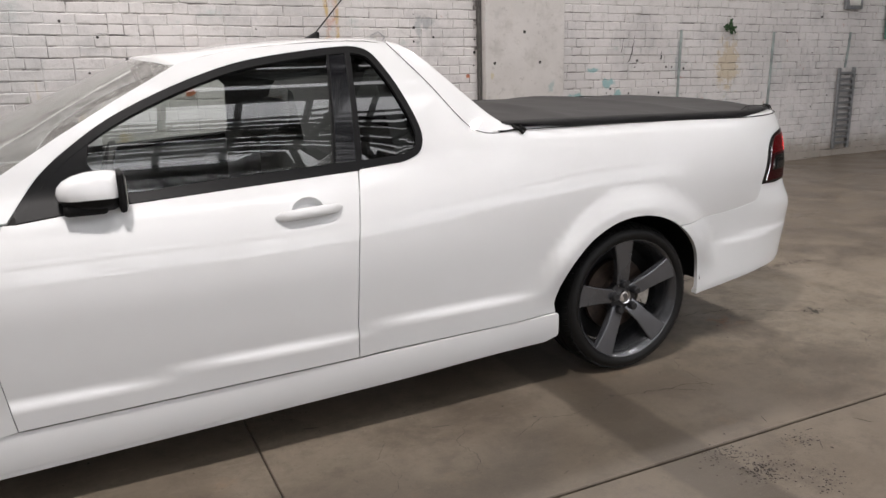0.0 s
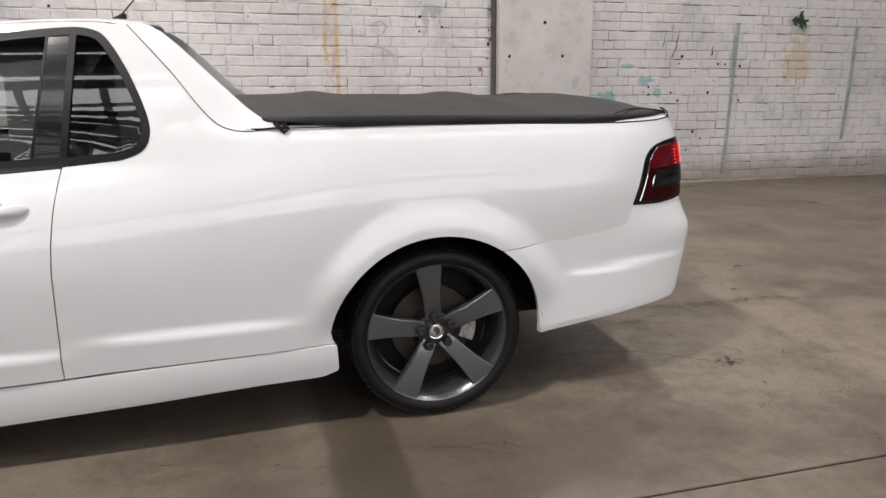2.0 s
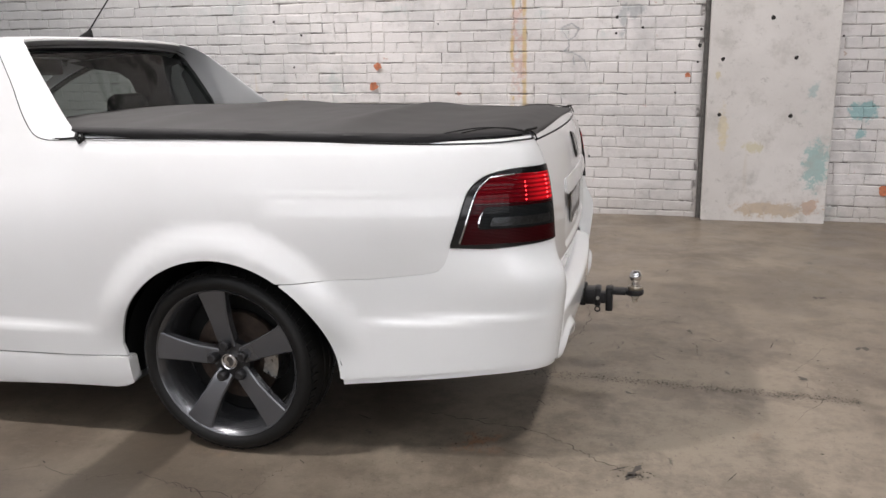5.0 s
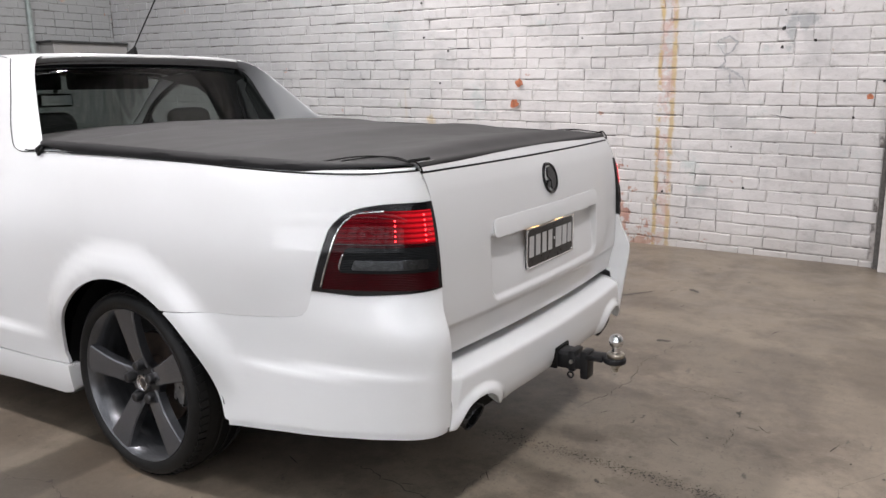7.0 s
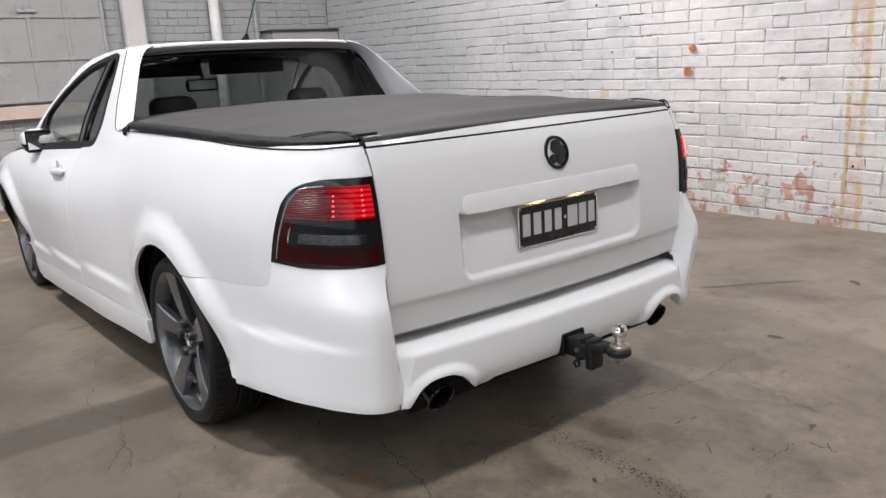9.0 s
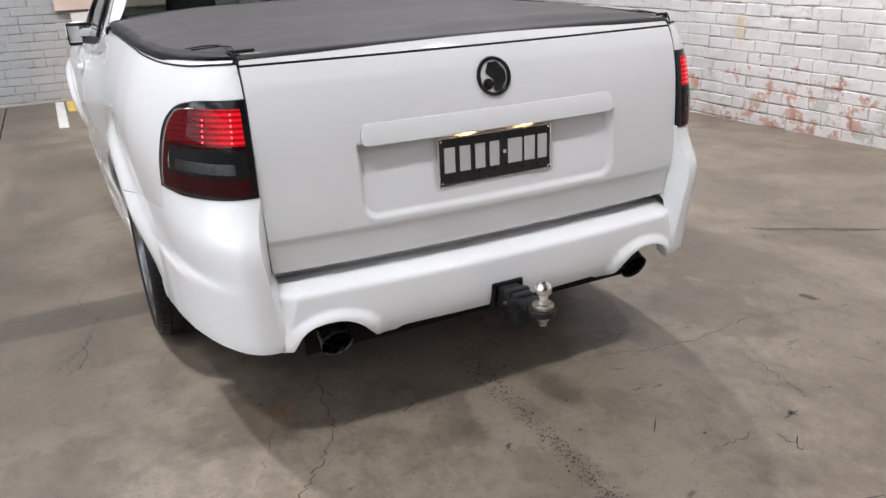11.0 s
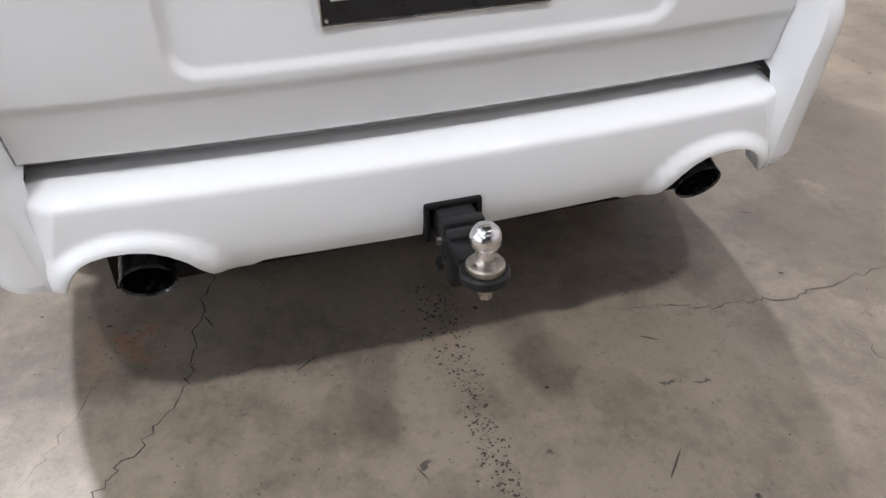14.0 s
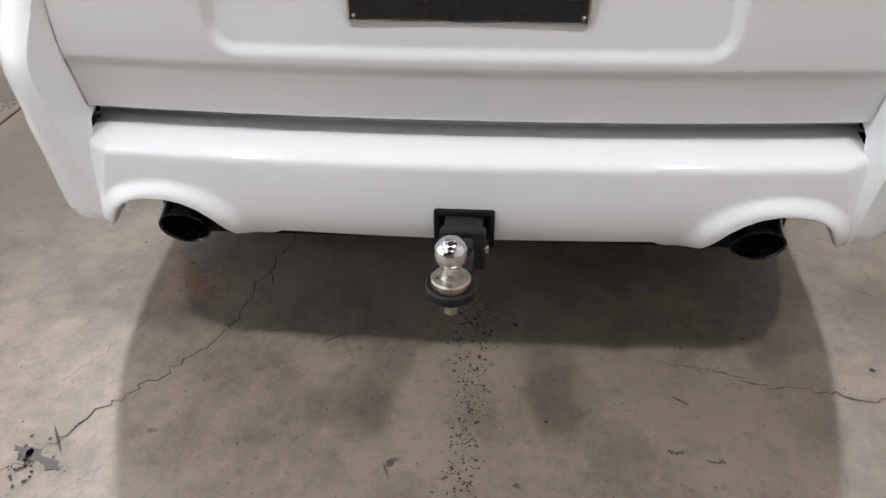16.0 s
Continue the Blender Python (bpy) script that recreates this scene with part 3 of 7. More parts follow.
# dark tubes down in the gaps round the tailgate, added for their shade
soft("gap_seal", tube([(gate_x(y, 1.112) - 0.006, y, 1.112) for y in steps(-0.684, 0.684, 0.05)], 0.0042, 6), BLACK_TRIM, tailgate, "dark gap under the tailgate cap")
for s in (-1, 1):
    soft("gap_seal", tube([(gate_x(0.688, z) - 0.007, s * lerp(0.680, 0.6905, ease(0.56, 0.80, z)), z) for z in steps(0.57, 1.125, 0.03)], 0.0045, 6), BLACK_TRIM, tailgate, "dark gap beside the tailgate")


def garnish(y, z):
    t = (z - 0.884) / 0.055
    return (gate_x(y, z) + 0.011 - 0.006 * max(0, t) ** 2, y, z)


part("grip_bar", mesh_of("grip_bar", *panel_data(rounded([(-0.412, 0.886), (0.412, 0.886), (0.406, 0.942), (-0.406, 0.942)], 0.022), garnish, du=0.03, dv=0.006, flange=0.03), PAINT), None, tailgate, "white grip bar over the number plate")

# badge: dark oval ring with a plain emblem
RING = 40
rows = []
for k in range(RING + 1):
    a = 2 * math.pi * k / RING
    rows.append([(gate_x(0, 1.027 + 0.049 * math.sin(a)) + h, (0.049 + r) * math.cos(a), 1.027 + (0.049 + r) * math.sin(a)) for r, h in ((-0.006, 0.0), (-0.005, 0.006), (0, 0.008), (0.004, 0.006), (0.005, -0.004))])
badge = soft("badge_ring", loft(rows), BLACK_GLOSS, tailgate, "gloss black oval badge ring")
emblem = [(-0.014, 0.036), (0.012, 0.037), (0.035, 0.012), (0.035, -0.014), (0.016, -0.038), (-0.003, -0.040), (-0.003, -0.008), (-0.026, 0.010)]
part("emblem", mesh_of("emblem", *panel_data(rounded(emblem, 0.004, 3), lambda y, z: (gate_x(0, 1.027 + z), y, 1.027 + z), du=0.02, dv=0.02, flange=0.006, lift=0.007), BLACK_GLOSS), None, badge)
part("emblem_disc", turned([(0, 0.0065), (0.013, 0.0060), (0.0155, 0.0045), (0.0155, -0.002)], 24, "x", (gate_x(0, 1.007), -0.021, 1.007)), BLACK_GLOSS, badge)

# number plate, its characters as plain bars
plate = part("number_plate", box((1.140, -0.186, 0.739), (1.146, 0.186, 0.873), 0.002), BLACK_PLATE, ute, "black number plate with silver characters as bars")
pf = [(-0.186, 0.739), (0.186, 0.739), (0.186, 0.873), (-0.186, 0.873)]
for a, b in zip(pf, pf[1:] + pf[:1]):
    part("plate_edge", tube([(1.1465, a[0], a[1]), (1.1465, b[0], b[1])], 0.0026, 6), CHROME, plate, "metal plate edge")
for k, (yc, wd) in enumerate(((-0.152, 0.040), (-0.103, 0.040), (-0.054, 0.038), (-0.007, 0.038), (0.062, 0.054), (0.112, 0.042), (0.156, 0.038))):
    part("bar", box((1.1455, yc - wd / 2 + 0.003, 0.774), (1.1475, yc + wd / 2 - 0.003, 0.846), 0.0008, 1), PLATE_SILVER, plate, "silver bar")
part("bar", box((1.1455, 0.022, 0.806), (1.1475, 0.032, 0.816), 0.0008, 1), PLATE_SILVER, plate, "silver bar")
for yb, zb in ((-0.178, 0.865), (0.178, 0.865), (-0.178, 0.746), (0.178, 0.746)):
    part("screw", turned([(0, 0.1490), (0.003, 0.1485), (0.0042, 0.1465)], 12, "x", (1.0, yb, zb)), CHROME, plate)
for yl in (-0.09, 0.10):
    part("plate_lamp", box((1.118, yl - 0.02, 0.8795), (1.150, yl + 0.02, 0.8865), 0.002), PLATE_GLOW, tailgate, "warm number plate lamp, lit")

# ---- tail lamps ----
def lamp(u, z):
    p, q = Vector(flank(u, z)), Vector(flank(u + 0.002, z))
    r = Vector(flank(u, z + 0.002))
    return tuple(p + (q - p).cross(r - p).normalized() * 0.003)


lamp_poly = ([at_x(x + 0.001, z + 0.001) for x, z in LAMP_LOW] + [(U_END - 0.004, 0.794), (U_END - 0.004, 1.035)] + [at_x(x + 0.001, z - 0.001) for x, z in LAMP_FRONT[::-1]])


def band(z0, z1, x_front, u1):
    """A strip of the lamp between two heights, from a slanting front edge to near the tailgate."""
    f0, f1 = at_x(x_front(z0), z0), at_x(x_front(z1), z1)
    return [f0, (u1, z0), (u1, z1), f1]


FRONT_X = pchip([0.78, 0.832, 0.880, 0.925, 0.964, 0.996, 1.016, 1.0285], [0.822, 0.840, 0.855, 0.868, 0.882, 0.910, 0.947, 1.003])
for side in (0, 1):
    def sheet(name, poly, material, parent, label="", **more):
        d = panel_data(poly, lamp, **more)
        return part(name, mesh_of(name, *(flip_y(d) if side else d), material), None, parent, label)
    housing = sheet("tail_lamp", lamp_poly, LAMP_BLACK, ute, "smoked red and black tail lamp, lit", du=0.03, dv=0.02, flange=0.02)
    inner = U_END - 0.035
    def red_zone(z0, z1, gap):
        zs = [lerp(z0, z1, k / 10) for k in range(11)]
        return [at_x(FRONT_X(z) + gap, z) for z in zs][::-1] + [(inner, z0), (inner, z1)]
    sheet("running_lens", red_zone(0.797, 0.923, 0.030), LAMP_RED, housing, "dark red ribbed lens", du=0.02, dv=0.02, flange=0.004, lift=0.0015)
    sheet("brake_lens", red_zone(0.926, 1.014, 0.030), LAMP_RED_LIT, housing, "lit red lens", du=0.02, dv=0.02, flange=0.004, lift=0.0015)
    sheet("clear_lens", rounded(band(0.846, 0.915, lambda z: FRONT_X(z) + 0.066, inner - 0.004), 0.014), LAMP_SMOKE, housing, "smoked clear lens", du=0.03, dv=0.02, flange=0.004, lift=0.0035)
    sheet("reflector", rounded(band(0.855, 0.882, lambda z: FRONT_X(z) + 0.10, inner - 0.06), 0.008), LAMP_GREY, housing, "grey reflector", du=0.03, dv=0.02, flange=0.004, lift=0.0045)
    arcs = [at_x(FRONT_X(z) + 0.025, z) for z in (0.802, 0.83, 0.86, 0.90, 0.93, 0.955, 0.978, 0.995, 1.007)] + [at_x(1.02, 1.0145)]
    pts = [Vector(lamp(*p)) for p in spline(arcs, 4)]
    if side:
        pts = [Vector((p.x, -p.y, p.z)) for p in pts]
    soft("chrome_strip", tube(pts, 0.0026, 6), CHROME, housing, "thin chrome strip")
    hook_line = [at_x(FRONT_X(z) + dx, z) for z, dx in ((0.906, 0.105), (0.905, 0.080), (0.895, 0.066), (0.875, 0.064), (0.855, 0.068), (0.849, 0.085), (0.848, 0.12))]
    pts = [Vector(lamp(*p)) * 1.0 for p in spline(hook_line, 4)]
    if side:
        pts = [Vector((p.x, -p.y, p.z)) for p in pts]
    soft("chrome_bracket", tube(pts, lambda t: 0.0016 + 0.0030 * math.sin(math.pi * t) ** 2, 6), CHROME, housing, "chrome bracket round the smoked lens")
    for col, (ua, n) in enumerate(((U_END - 0.095, 6), (U_END - 0.232, 5))):
        for k in range(n):
            p = Vector(lamp(ua + 0.001 * k, 0.934 + 0.0137 * k))
            if side:
                p.y = -p.y
            part("led", turned([(0, 0.0040), (0.0022, 0.0034), (0.0028, 0.001)], 8, "x", (p.x, p.y, p.z)), LED_RED, housing, "lit red diode")

# ---- cab: window frames, glass, roof, tray end ----
def inset(poly, d):
    """A polygon moved inwards by d."""
    if area2(poly) < 0:
        poly = poly[::-1]
    out = []
    n = len(poly)
    for i in range(n):
        p, a, b = Vector(poly[i]), Vector(poly[i - 1]), Vector(poly[(i + 1) % n])
        d1, d2 = (p - a), (b - p)
        if d1.length < 1e-6 or d2.length < 1e-6:
            continue
        n1, n2 = Vector((-d1.y, d1.x)).normalized(), Vector((-d2.y, d2.x)).normalized()
        m = (n1 + n2)
        if m.length < 0.2:
            continue
        m = m.normalized()
        out.append(tuple(p + m * d / max(0.5, m.dot(n1))))
    return out


def ring_data(outer, width, surf, lift, flange=0.012):
    """A frame that follows a closed outline on a surface."""
    inner = inset(outer, width)
    if area2(outer) < 0:
        outer = outer[::-1]
    n = 160

    def even(poly):
        pts = poly + poly[:1]
        ls = [0]
        for p, q in zip(pts, pts[1:]):
            ls.append(ls[-1] + math.dist(p, q))
        out, j = [], 0
        for k in range(n):
            s = ls[-1] * k / n
            while ls[j + 1] < s:
                j += 1
            t = (s - ls[j]) / max(1e-9, ls[j + 1] - ls[j])
            out.append((lerp(pts[j][0], pts[j + 1][0], t), lerp(pts[j][1], pts[j + 1][1], t)))
        return out
    outer = even(outer)
    inner_even = even(inner)
    shift = min(range(n), key=lambda k: math.dist(inner_even[k], outer[0]))
    inner_even = inner_even[shift:] + inner_even[:shift]
    bm = bmesh.new()

    def lifted(p, h):
        a = Vector(surf(*p))
        u, v = Vector(surf(p[0] + 0.002, p[1])) - a, Vector(surf(p[0], p[1] + 0.002)) - a
        return a + u.cross(v).normalized() * h
    loops = []
    for pts, h in ((outer, -flange), (outer, lift), (inner_even, lift), (inner_even, -flange)):
        loops.append([bm.verts.new(lifted(p, h)) for p in pts])
    for a, b in zip(loops, loops[1:]):
        for k in range(n):
            bm.faces.new((a[k], a[(k + 1) % n], b[(k + 1) % n], b[k]))
    return bm


def mirrored(bm):
    out = bm.copy()
    for v in out.verts:
        v.co.y = -v.co.y
    bmesh.ops.reverse_faces(out, faces=out.faces)
    return out


def both(name, bm, material, parent, label="", angle=35):
    other = mirrored(bm)
    return soft(name, bm, material, parent, label, angle), soft(name, other, material, parent, label, angle)


dlo = DLO_TOP + DLO_LOW[1:]
both("window_frame", ring_data(dlo, 0.026, flank, 0.003, 0.02), DLO_BLACK, ute, "black rubber and plastic window frame")
# black corner in front, behind the mirror
corner_poly = [(-2.36, 0.972), (-2.071, 1.0), (-2.155, 1.124), (-2.141, 1.203), (-2.185, 1.179), (-2.289, 1.094), (-2.359, 1.002)]
panel("mirror_corner", corner_poly, flank, DLO_BLACK, ute, "black triangular mirror base", mirror=True, du=0.05, dv=0.05, lift=0.002)


def glass_surf(u, z):
    p = flank(u, z)
    return (p[0], p[1] + 0.010, p[2])


front_glass = [(-2.136, 1.185), (-2.154, 1.122), (-2.067, 1.0)] + [(-1.73, 1.022), (-1.336, 1.042), (-1.253, 1.454), (-1.314, 1.461), (-1.489, 1.441), (-1.659, 1.409), (-1.863, 1.342), (-2.055, 1.259)]
quarter_glass = [(-1.238, 1.048), (-1.2, 1.465), (-1.149, 1.457), (-1.103, 1.42), (-1.044, 1.322), (-1.002, 1.218), (-0.986, 1.142), (-1.008, 1.087), (-1.067, 1.06)]
for poly, nm, pane in ((front_glass, "door_glass", SIDE_GLASS), (quarter_glass, "quarter_glass", QUARTER_GLASS)):
    for ob in panel(nm, poly, glass_surf, pane, ute, "dark tinted side window", mirror=True, du=0.08, dv=0.06, flange=0.0):
        ob.visible_shadow = False


def strip(x0, z0, x1, z1, w):
    return [(x0 - w / 2, z0), (x0 + w / 2, z0), (x1 + w / 2, z1), (x1 - w / 2, z1)]


panel("door_pillar", strip(-1.291, 1.042, -1.232, 1.465, 0.088), flank, BLACK_GLOSS, ute, "gloss black pillar trim", mirror=True, du=0.03, dv=0.05, flange=0.008)
panel("pillar_seal", strip(-1.243, 1.036, -1.196, 1.477, 0.020), flank, DLO_BLACK, ute, "black rubber seal", mirror=True, du=0.03, dv=0.05, flange=0.008, lift=0.004)
panel("pillar_bead", strip(-1.337, 1.038, -1.277, 1.459, 0.008), flank, DLO_BLACK, ute, "thin black window channel", mirror=True, du=0.03, dv=0.05, flange=0.006, lift=0.003)
panel("belt_seal", [(-2.061, 0.99), (-1.245, 1.03), (-1.246, 1.042), (-2.061, 1.004)], flank, DLO_BLACK, ute, "black belt-line seal", mirror=True, du=0.08, dv=0.02, flange=0.01, lift=0.004)

# roof skin, from rail to rail
ROOF_Z = pchip([-1.86, -1.80, -1.62, -1.43, -1.20, -1.10, -1.00], [1.452, 1.468, 1.497, 1.512, 1.520, 1.519, 1.512])
EDGE_Z = pchip([-1.86, -1.80, -1.62, -1.43, -1.20, -1.10, -1.00], [1.408, 1.438, 1.472, 1.490, 1.499, 1.497, 1.470])
rows = []
for x in steps(-1.83, -1.02, 0.05):
    z0, zc = EDGE_Z(x), ROOF_Z(x)
    y0 = half_width(x, z0)
    row = []
    for k in range(33):
        t = k / 16 - 1
        a = abs(t)
        p0, p3 = Vector((y0, z0)), Vector((0, zc))
        p1, p2 = Vector((y0 - 0.055, z0 + 0.060 * (zc - z0) / 0.03 * 0.45)), Vector((y0 * 0.55, zc))
        s = 1 - a
        q = p0 * (1 - s) ** 3 + p1 * 3 * s * (1 - s) ** 2 + p2 * 3 * s * s * (1 - s) + p3 * s ** 3
        bow = 0.045 * (1 - (q.x / y0) ** 2) * ease(-1.15, -1.0, x) - 0.10 * (1 - (q.x / y0) ** 2) * ease(-1.70, -1.83, x)
        row.append((x + bow, math.copysign(q.x, t) if t else 0, q.y))
    rows.append(row)
rear_row = rows[-1]
rows.append([(p[0] + 0.010, p[1] * 0.998, p[2] - 0.006) for p in rear_row])
rows.append([(p[0] + 0.012, p[1] * 0.995, p[2] - 0.014) for p in rear_row])
rows.append([(p[0] - 0.004, p[1] * 0.988, p[2] - 0.024) for p in rear_row])
rows.append([(p[0] - 0.075, p[1] * 0.97, p[2] - 0.062) for p in rear_row])
lip_row = [(p[0] - 0.010, p[1] * 0.999, p[2] - 0.016) for p in rows[0]]
soft("roof", loft([[(p[0] + 0.02, p[1] * 0.995, p[2] - 0.012) for p in lip_row], lip_row] + rows), PAINT, ute, "white car roof", 60)
part("headliner", loft([[(p[0], p[1] * 0.95, p[2] - 0.035) for p in r] for r in rows[3:-4]]), CABIN_SHADED, ute, "pale headliner")


# the buttresses that run from the roof down to the tray
INNER_Y = pchip([1.06, 1.164, 1.30, 1.38, 1.42, 1.44, 1.455, 1.470], [0.800, 0.766, 0.714, 0.680, 0.656, 0.630, 0.595, 0.54])
GLASS_X = pchip([1.06, 1.164, 1.445, 1.475], [-0.917, -0.950, -1.045, -1.055])
crease_pts = [(x, -half_width(x, z), z) for x, z in CREASE[2:]]


def along(points, n):
    ls = [0]
    for p, q in zip(points, points[1:]):
        ls.append(ls[-1] + (Vector(q) - Vector(p)).length)
    out, j = [], 0
    for k in range(n + 1):
        s = ls[-1] * k / n
        while j < len(points) - 2 and ls[j + 1] < s:
            j += 1
        out.append(Vector(points[j]).lerp(Vector(points[j + 1]), (s - ls[j]) / max(1e-9, ls[j + 1] - ls[j])))
    return out


outer_line = along(crease_pts, 24)
inner_line = along([(GLASS_X(z), -INNER_Y(z), z) for z in (1.085, 1.12, 1.164, 1.23, 1.30, 1.35, 1.38, 1.42, 1.44, 1.455, 1.466)], 24)
ridge_line = along([(-0.555, -0.836, 1.136), (-0.580, -0.822, 1.148), (-0.618, -0.797, 1.170), (-0.655, -0.775, 1.203), (-0.700, -0.750, 1.248), (-0.790, -0.699, 1.339), (-0.870, -0.652, 1.420), (-0.918, -0.618, 1.462), (-0.958, -0.585, 1.486), (-0.990, -0.545, 1.4985)], 24)
rows = []
for a, r, b in zip(outer_line, ridge_line, inner_line):
    w = 1.6
    c = (r * (2 + 2 * w) - a - b) / (2 * w)
    row = []
    for k in range(15):
        t = k / 14
        f0, f1, f2 = (1 - t) ** 2, 2 * w * t * (1 - t), t * t
        row.append((a * f0 + c * f1 + b * f2) / (f0 + f1 + f2))
    row.append(b + Vector((-0.008, 0.004, 0)))
    rows.append(row)
both("cab_buttress", loft(rows), PAINT, ute, "white buttress beside the rear window", 60)
for s in (-1, 1):
    part("body_seam", tube([(p.x + 0.0015, s * -(p.y - 0.0022), p.z + 0.0012) for p in outer_line[1:]], 0.0013, 6), BLACK_TRIM, ute, "thin dark body seam")

# rear window
def on_glass(t, z, d=0.0):
    """A point of the rear glass, t across from -1 to 1."""
    return (GLASS_X(z) - 0.004 + 0.035 * (1 - t * t) + d, (INNER_Y(z) + 0.006) * t, z + 0.010 * (1 - t * t) * ease(1.30, 1.46, z))


rows = [[on_glass(k / 8 - 1, z) for k in range(17)] for z in steps(1.07, 1.47, 0.04)]
rear_glass = soft("rear_window", loft(rows), REAR_GLASS, ute, "tinted rear window")
rear_glass.visible_shadow = False
# black ceramic edge round it
loop = [(-1, z) for z in steps(1.08, 1.465, 0.03)] + [(t, 1.465) for t in steps(-0.95, 0.95, 0.1)] + [(1, z) for z in steps(1.08, 1.465, 0.03)[::-1]] + [(t, 1.08) for t in steps(0.95, -0.95, 0.1)]
bm = loft([[on_glass(t, z, 0.003), on_glass(t * 0.978, min(1.446, max(1.168, z)), 0.003)] for t, z in loop + loop[:1]])
part("rear_window_edge", bm, BLACK_GLOSS, ute, "black window edge")


def trim_wall(u, z):
    p = flank(u, z)
    return (p[0], p[1] + 0.065 + 0.03 * ease(1.35, 1.47, z), p[2])


panel("pillar_trim", [(-1.406, 1.002), (-1.228, 1.002), (-1.178, 1.290), (-1.118, 1.385), (-1.02, 1.41), (-1.052, 1.474), (-1.761, 1.42), (-1.613, 1.380), (-1.480, 1.360), (-1.425, 1.315)], trim_wall, CABIN, ute, "dark inner pillar trim", mirror=True, du=0.06, dv=0.05, flange=0.0)
panel("corner_trim", [(-1.064, 1.001), (-0.933, 1.001), (-0.947, 1.203), (-1.009, 1.401), (-1.084, 1.342)], trim_wall, CABIN_GREY, ute, "grey inner corner trim", mirror=True, du=0.06, dv=0.05, flange=0.0)
part("rear_shelf", box((-1.16, -0.76, 1.06), (-0.96, 0.76, 1.15), 0.02, 2), CABIN, ute, "dark shelf behind the seats")

# windscreen and bonnet
rows = []
for x, z in A_LINE:
    y0 = half_width(x, z) - 0.004
    bow = lerp(0.105, 0.24, ease(-1.80, -2.40, x))
    rows.append([(x - bow * (1 - t * t), y0 * t, z + 0.024 * (1 - t * t)) for t in [k / 8 - 1 for k in range(17)]])
wind = soft("windscreen", loft(rows), FRONT_GLASS, ute, "windscreen")
wind.visible_shadow = False
NOSE_Z = pchip([-3.85, -3.6, -3.2, -2.9, -2.55], [0.70, 0.80, 0.90, 0.955, 0.985])
rows = []
for x in steps(-3.80, -2.50, 0.1):
    y0 = (half_width(x, NOSE_Z(x) - 0.03) - 0.05) * (1 - 0.35 * ease(-3.45, -3.85, x))
    rows.append([(x - 0.16 * (1 - t * t) * ease(-3.2, -3.8, x) - 0.24 * (1 - t * t) * ease(-3.0, -2.5, x), y0 * t, NOSE_Z(x) + 0.055 * (1 - t ** 4)) for t in [k / 8 - 1 for k in range(17)]])
soft("bonnet", loft(rows), PAINT, ute, "white bonnet", 60)


front = []
for z in steps(0.20, 0.72, 0.04):
    row = []
    for k in range(41):
        t = (k / 20 - 1) * math.pi / 2
        w = half_width(-3.40, z)
        row.append((-3.40 - 0.53 * abs(math.cos(t)) ** 0.7 + 0.05 * ((z - 0.45) / 0.25) ** 2, w * math.copysign(abs(math.sin(t)) ** 0.75, t), z))
    front.append(row)
soft("front_bumper", loft(front), PAINT, ute, "white front bumper", 60)
part("grille", box((-3.925, -0.42, 0.30), (-3.80, 0.42, 0.42), 0.02), BLACK_TRIM, ute, "black front grille")
for s in (-1, 1):
    soft("headlamp", box((-3.86, s * 0.68 - 0.20, 0.60), (-3.52, s * 0.68 + 0.20, 0.74), 0.05, 3), LAMP_SMOKE, ute, "clear headlamp")
# dark lining so that nothing shows through the gaps
for lining in (box((-2.45, -0.86, 0.28), (-0.44, 0.86, 0.34)), box((-0.46, -0.86, 0.28), (-0.44, 0.86, 1.09)), box((-0.46, -0.60, 0.28), (1.06, 0.60, 0.45)),
                          box((-2.45, -0.88, 0.34), (-0.46, -0.85, 0.90)), box((-2.45, 0.85, 0.34), (-0.46, 0.88, 0.90)),
                          box((0.47, -0.835, 0.36), (0.80, -0.815, 1.02)), box((0.47, 0.815, 0.36), (0.80, 0.835, 1.02)), box((0.98, -0.68, 0.40), (1.00, 0.68, 1.08)),
                          box((-0.46, -0.84, 0.80), (0.90, 0.84, 0.82)), box((-3.7, -0.60, 0.24), (-2.45, 0.60, 0.62))):
    part("inner_lining", lining, BLACK_TRIM, ute, "dark inner lining")

# wheel housings
for ax in (0.0, -3.01):
    for s in (-1, 1):
        rows = []
        for k in range(25):
            a = radians(lerp(7 if ax == 0 else -8, 188, k / 24))
            rows.append([(ax + 0.012 + 0.428 * math.cos(a), s * y, 0.31 + 0.428 * math.sin(a)) for y in (0.905, 0.60)])
        bm = loft(rows)
        soft("wheel_arch_liner", bm, BLACK_TRIM, ute, "black wheel arch liner")
    part("axle", tube([(ax, -0.74, 0.335), (ax, 0.74, 0.335)], 0.04, 10), BLACK_TRIM, ute)

# interior
for s in (-1, 1):
    seat = soft("seat", join(box((-1.94, s * 0.40 - 0.25, 0.38), (-1.38, s * 0.40 + 0.25, 0.60), 0.06, 3),
                             box((-1.46, s * 0.40 - 0.25, 0.56), (-1.26, s * 0.40 + 0.25, 1.13), 0.06, 3, None)), SEAT, ute, "dark cloth seat")
    soft("headrest", box((-1.31, s * 0.40 - 0.122, 1.10), (-1.18, s * 0.40 + 0.122, 1.250), 0.055, 5), SEAT, seat, "dark headrest")
soft("sun_visor", box((-1.80, -0.50, 1.355), (-1.70, -0.04, 1.440), 0.014, 3), CABIN, ute, "dark sun visor")
soft("sun_visor", box((-1.80, 0.04, 1.355), (-1.70, 0.50, 1.440), 0.014, 3), CABIN, ute, "dark sun visor")
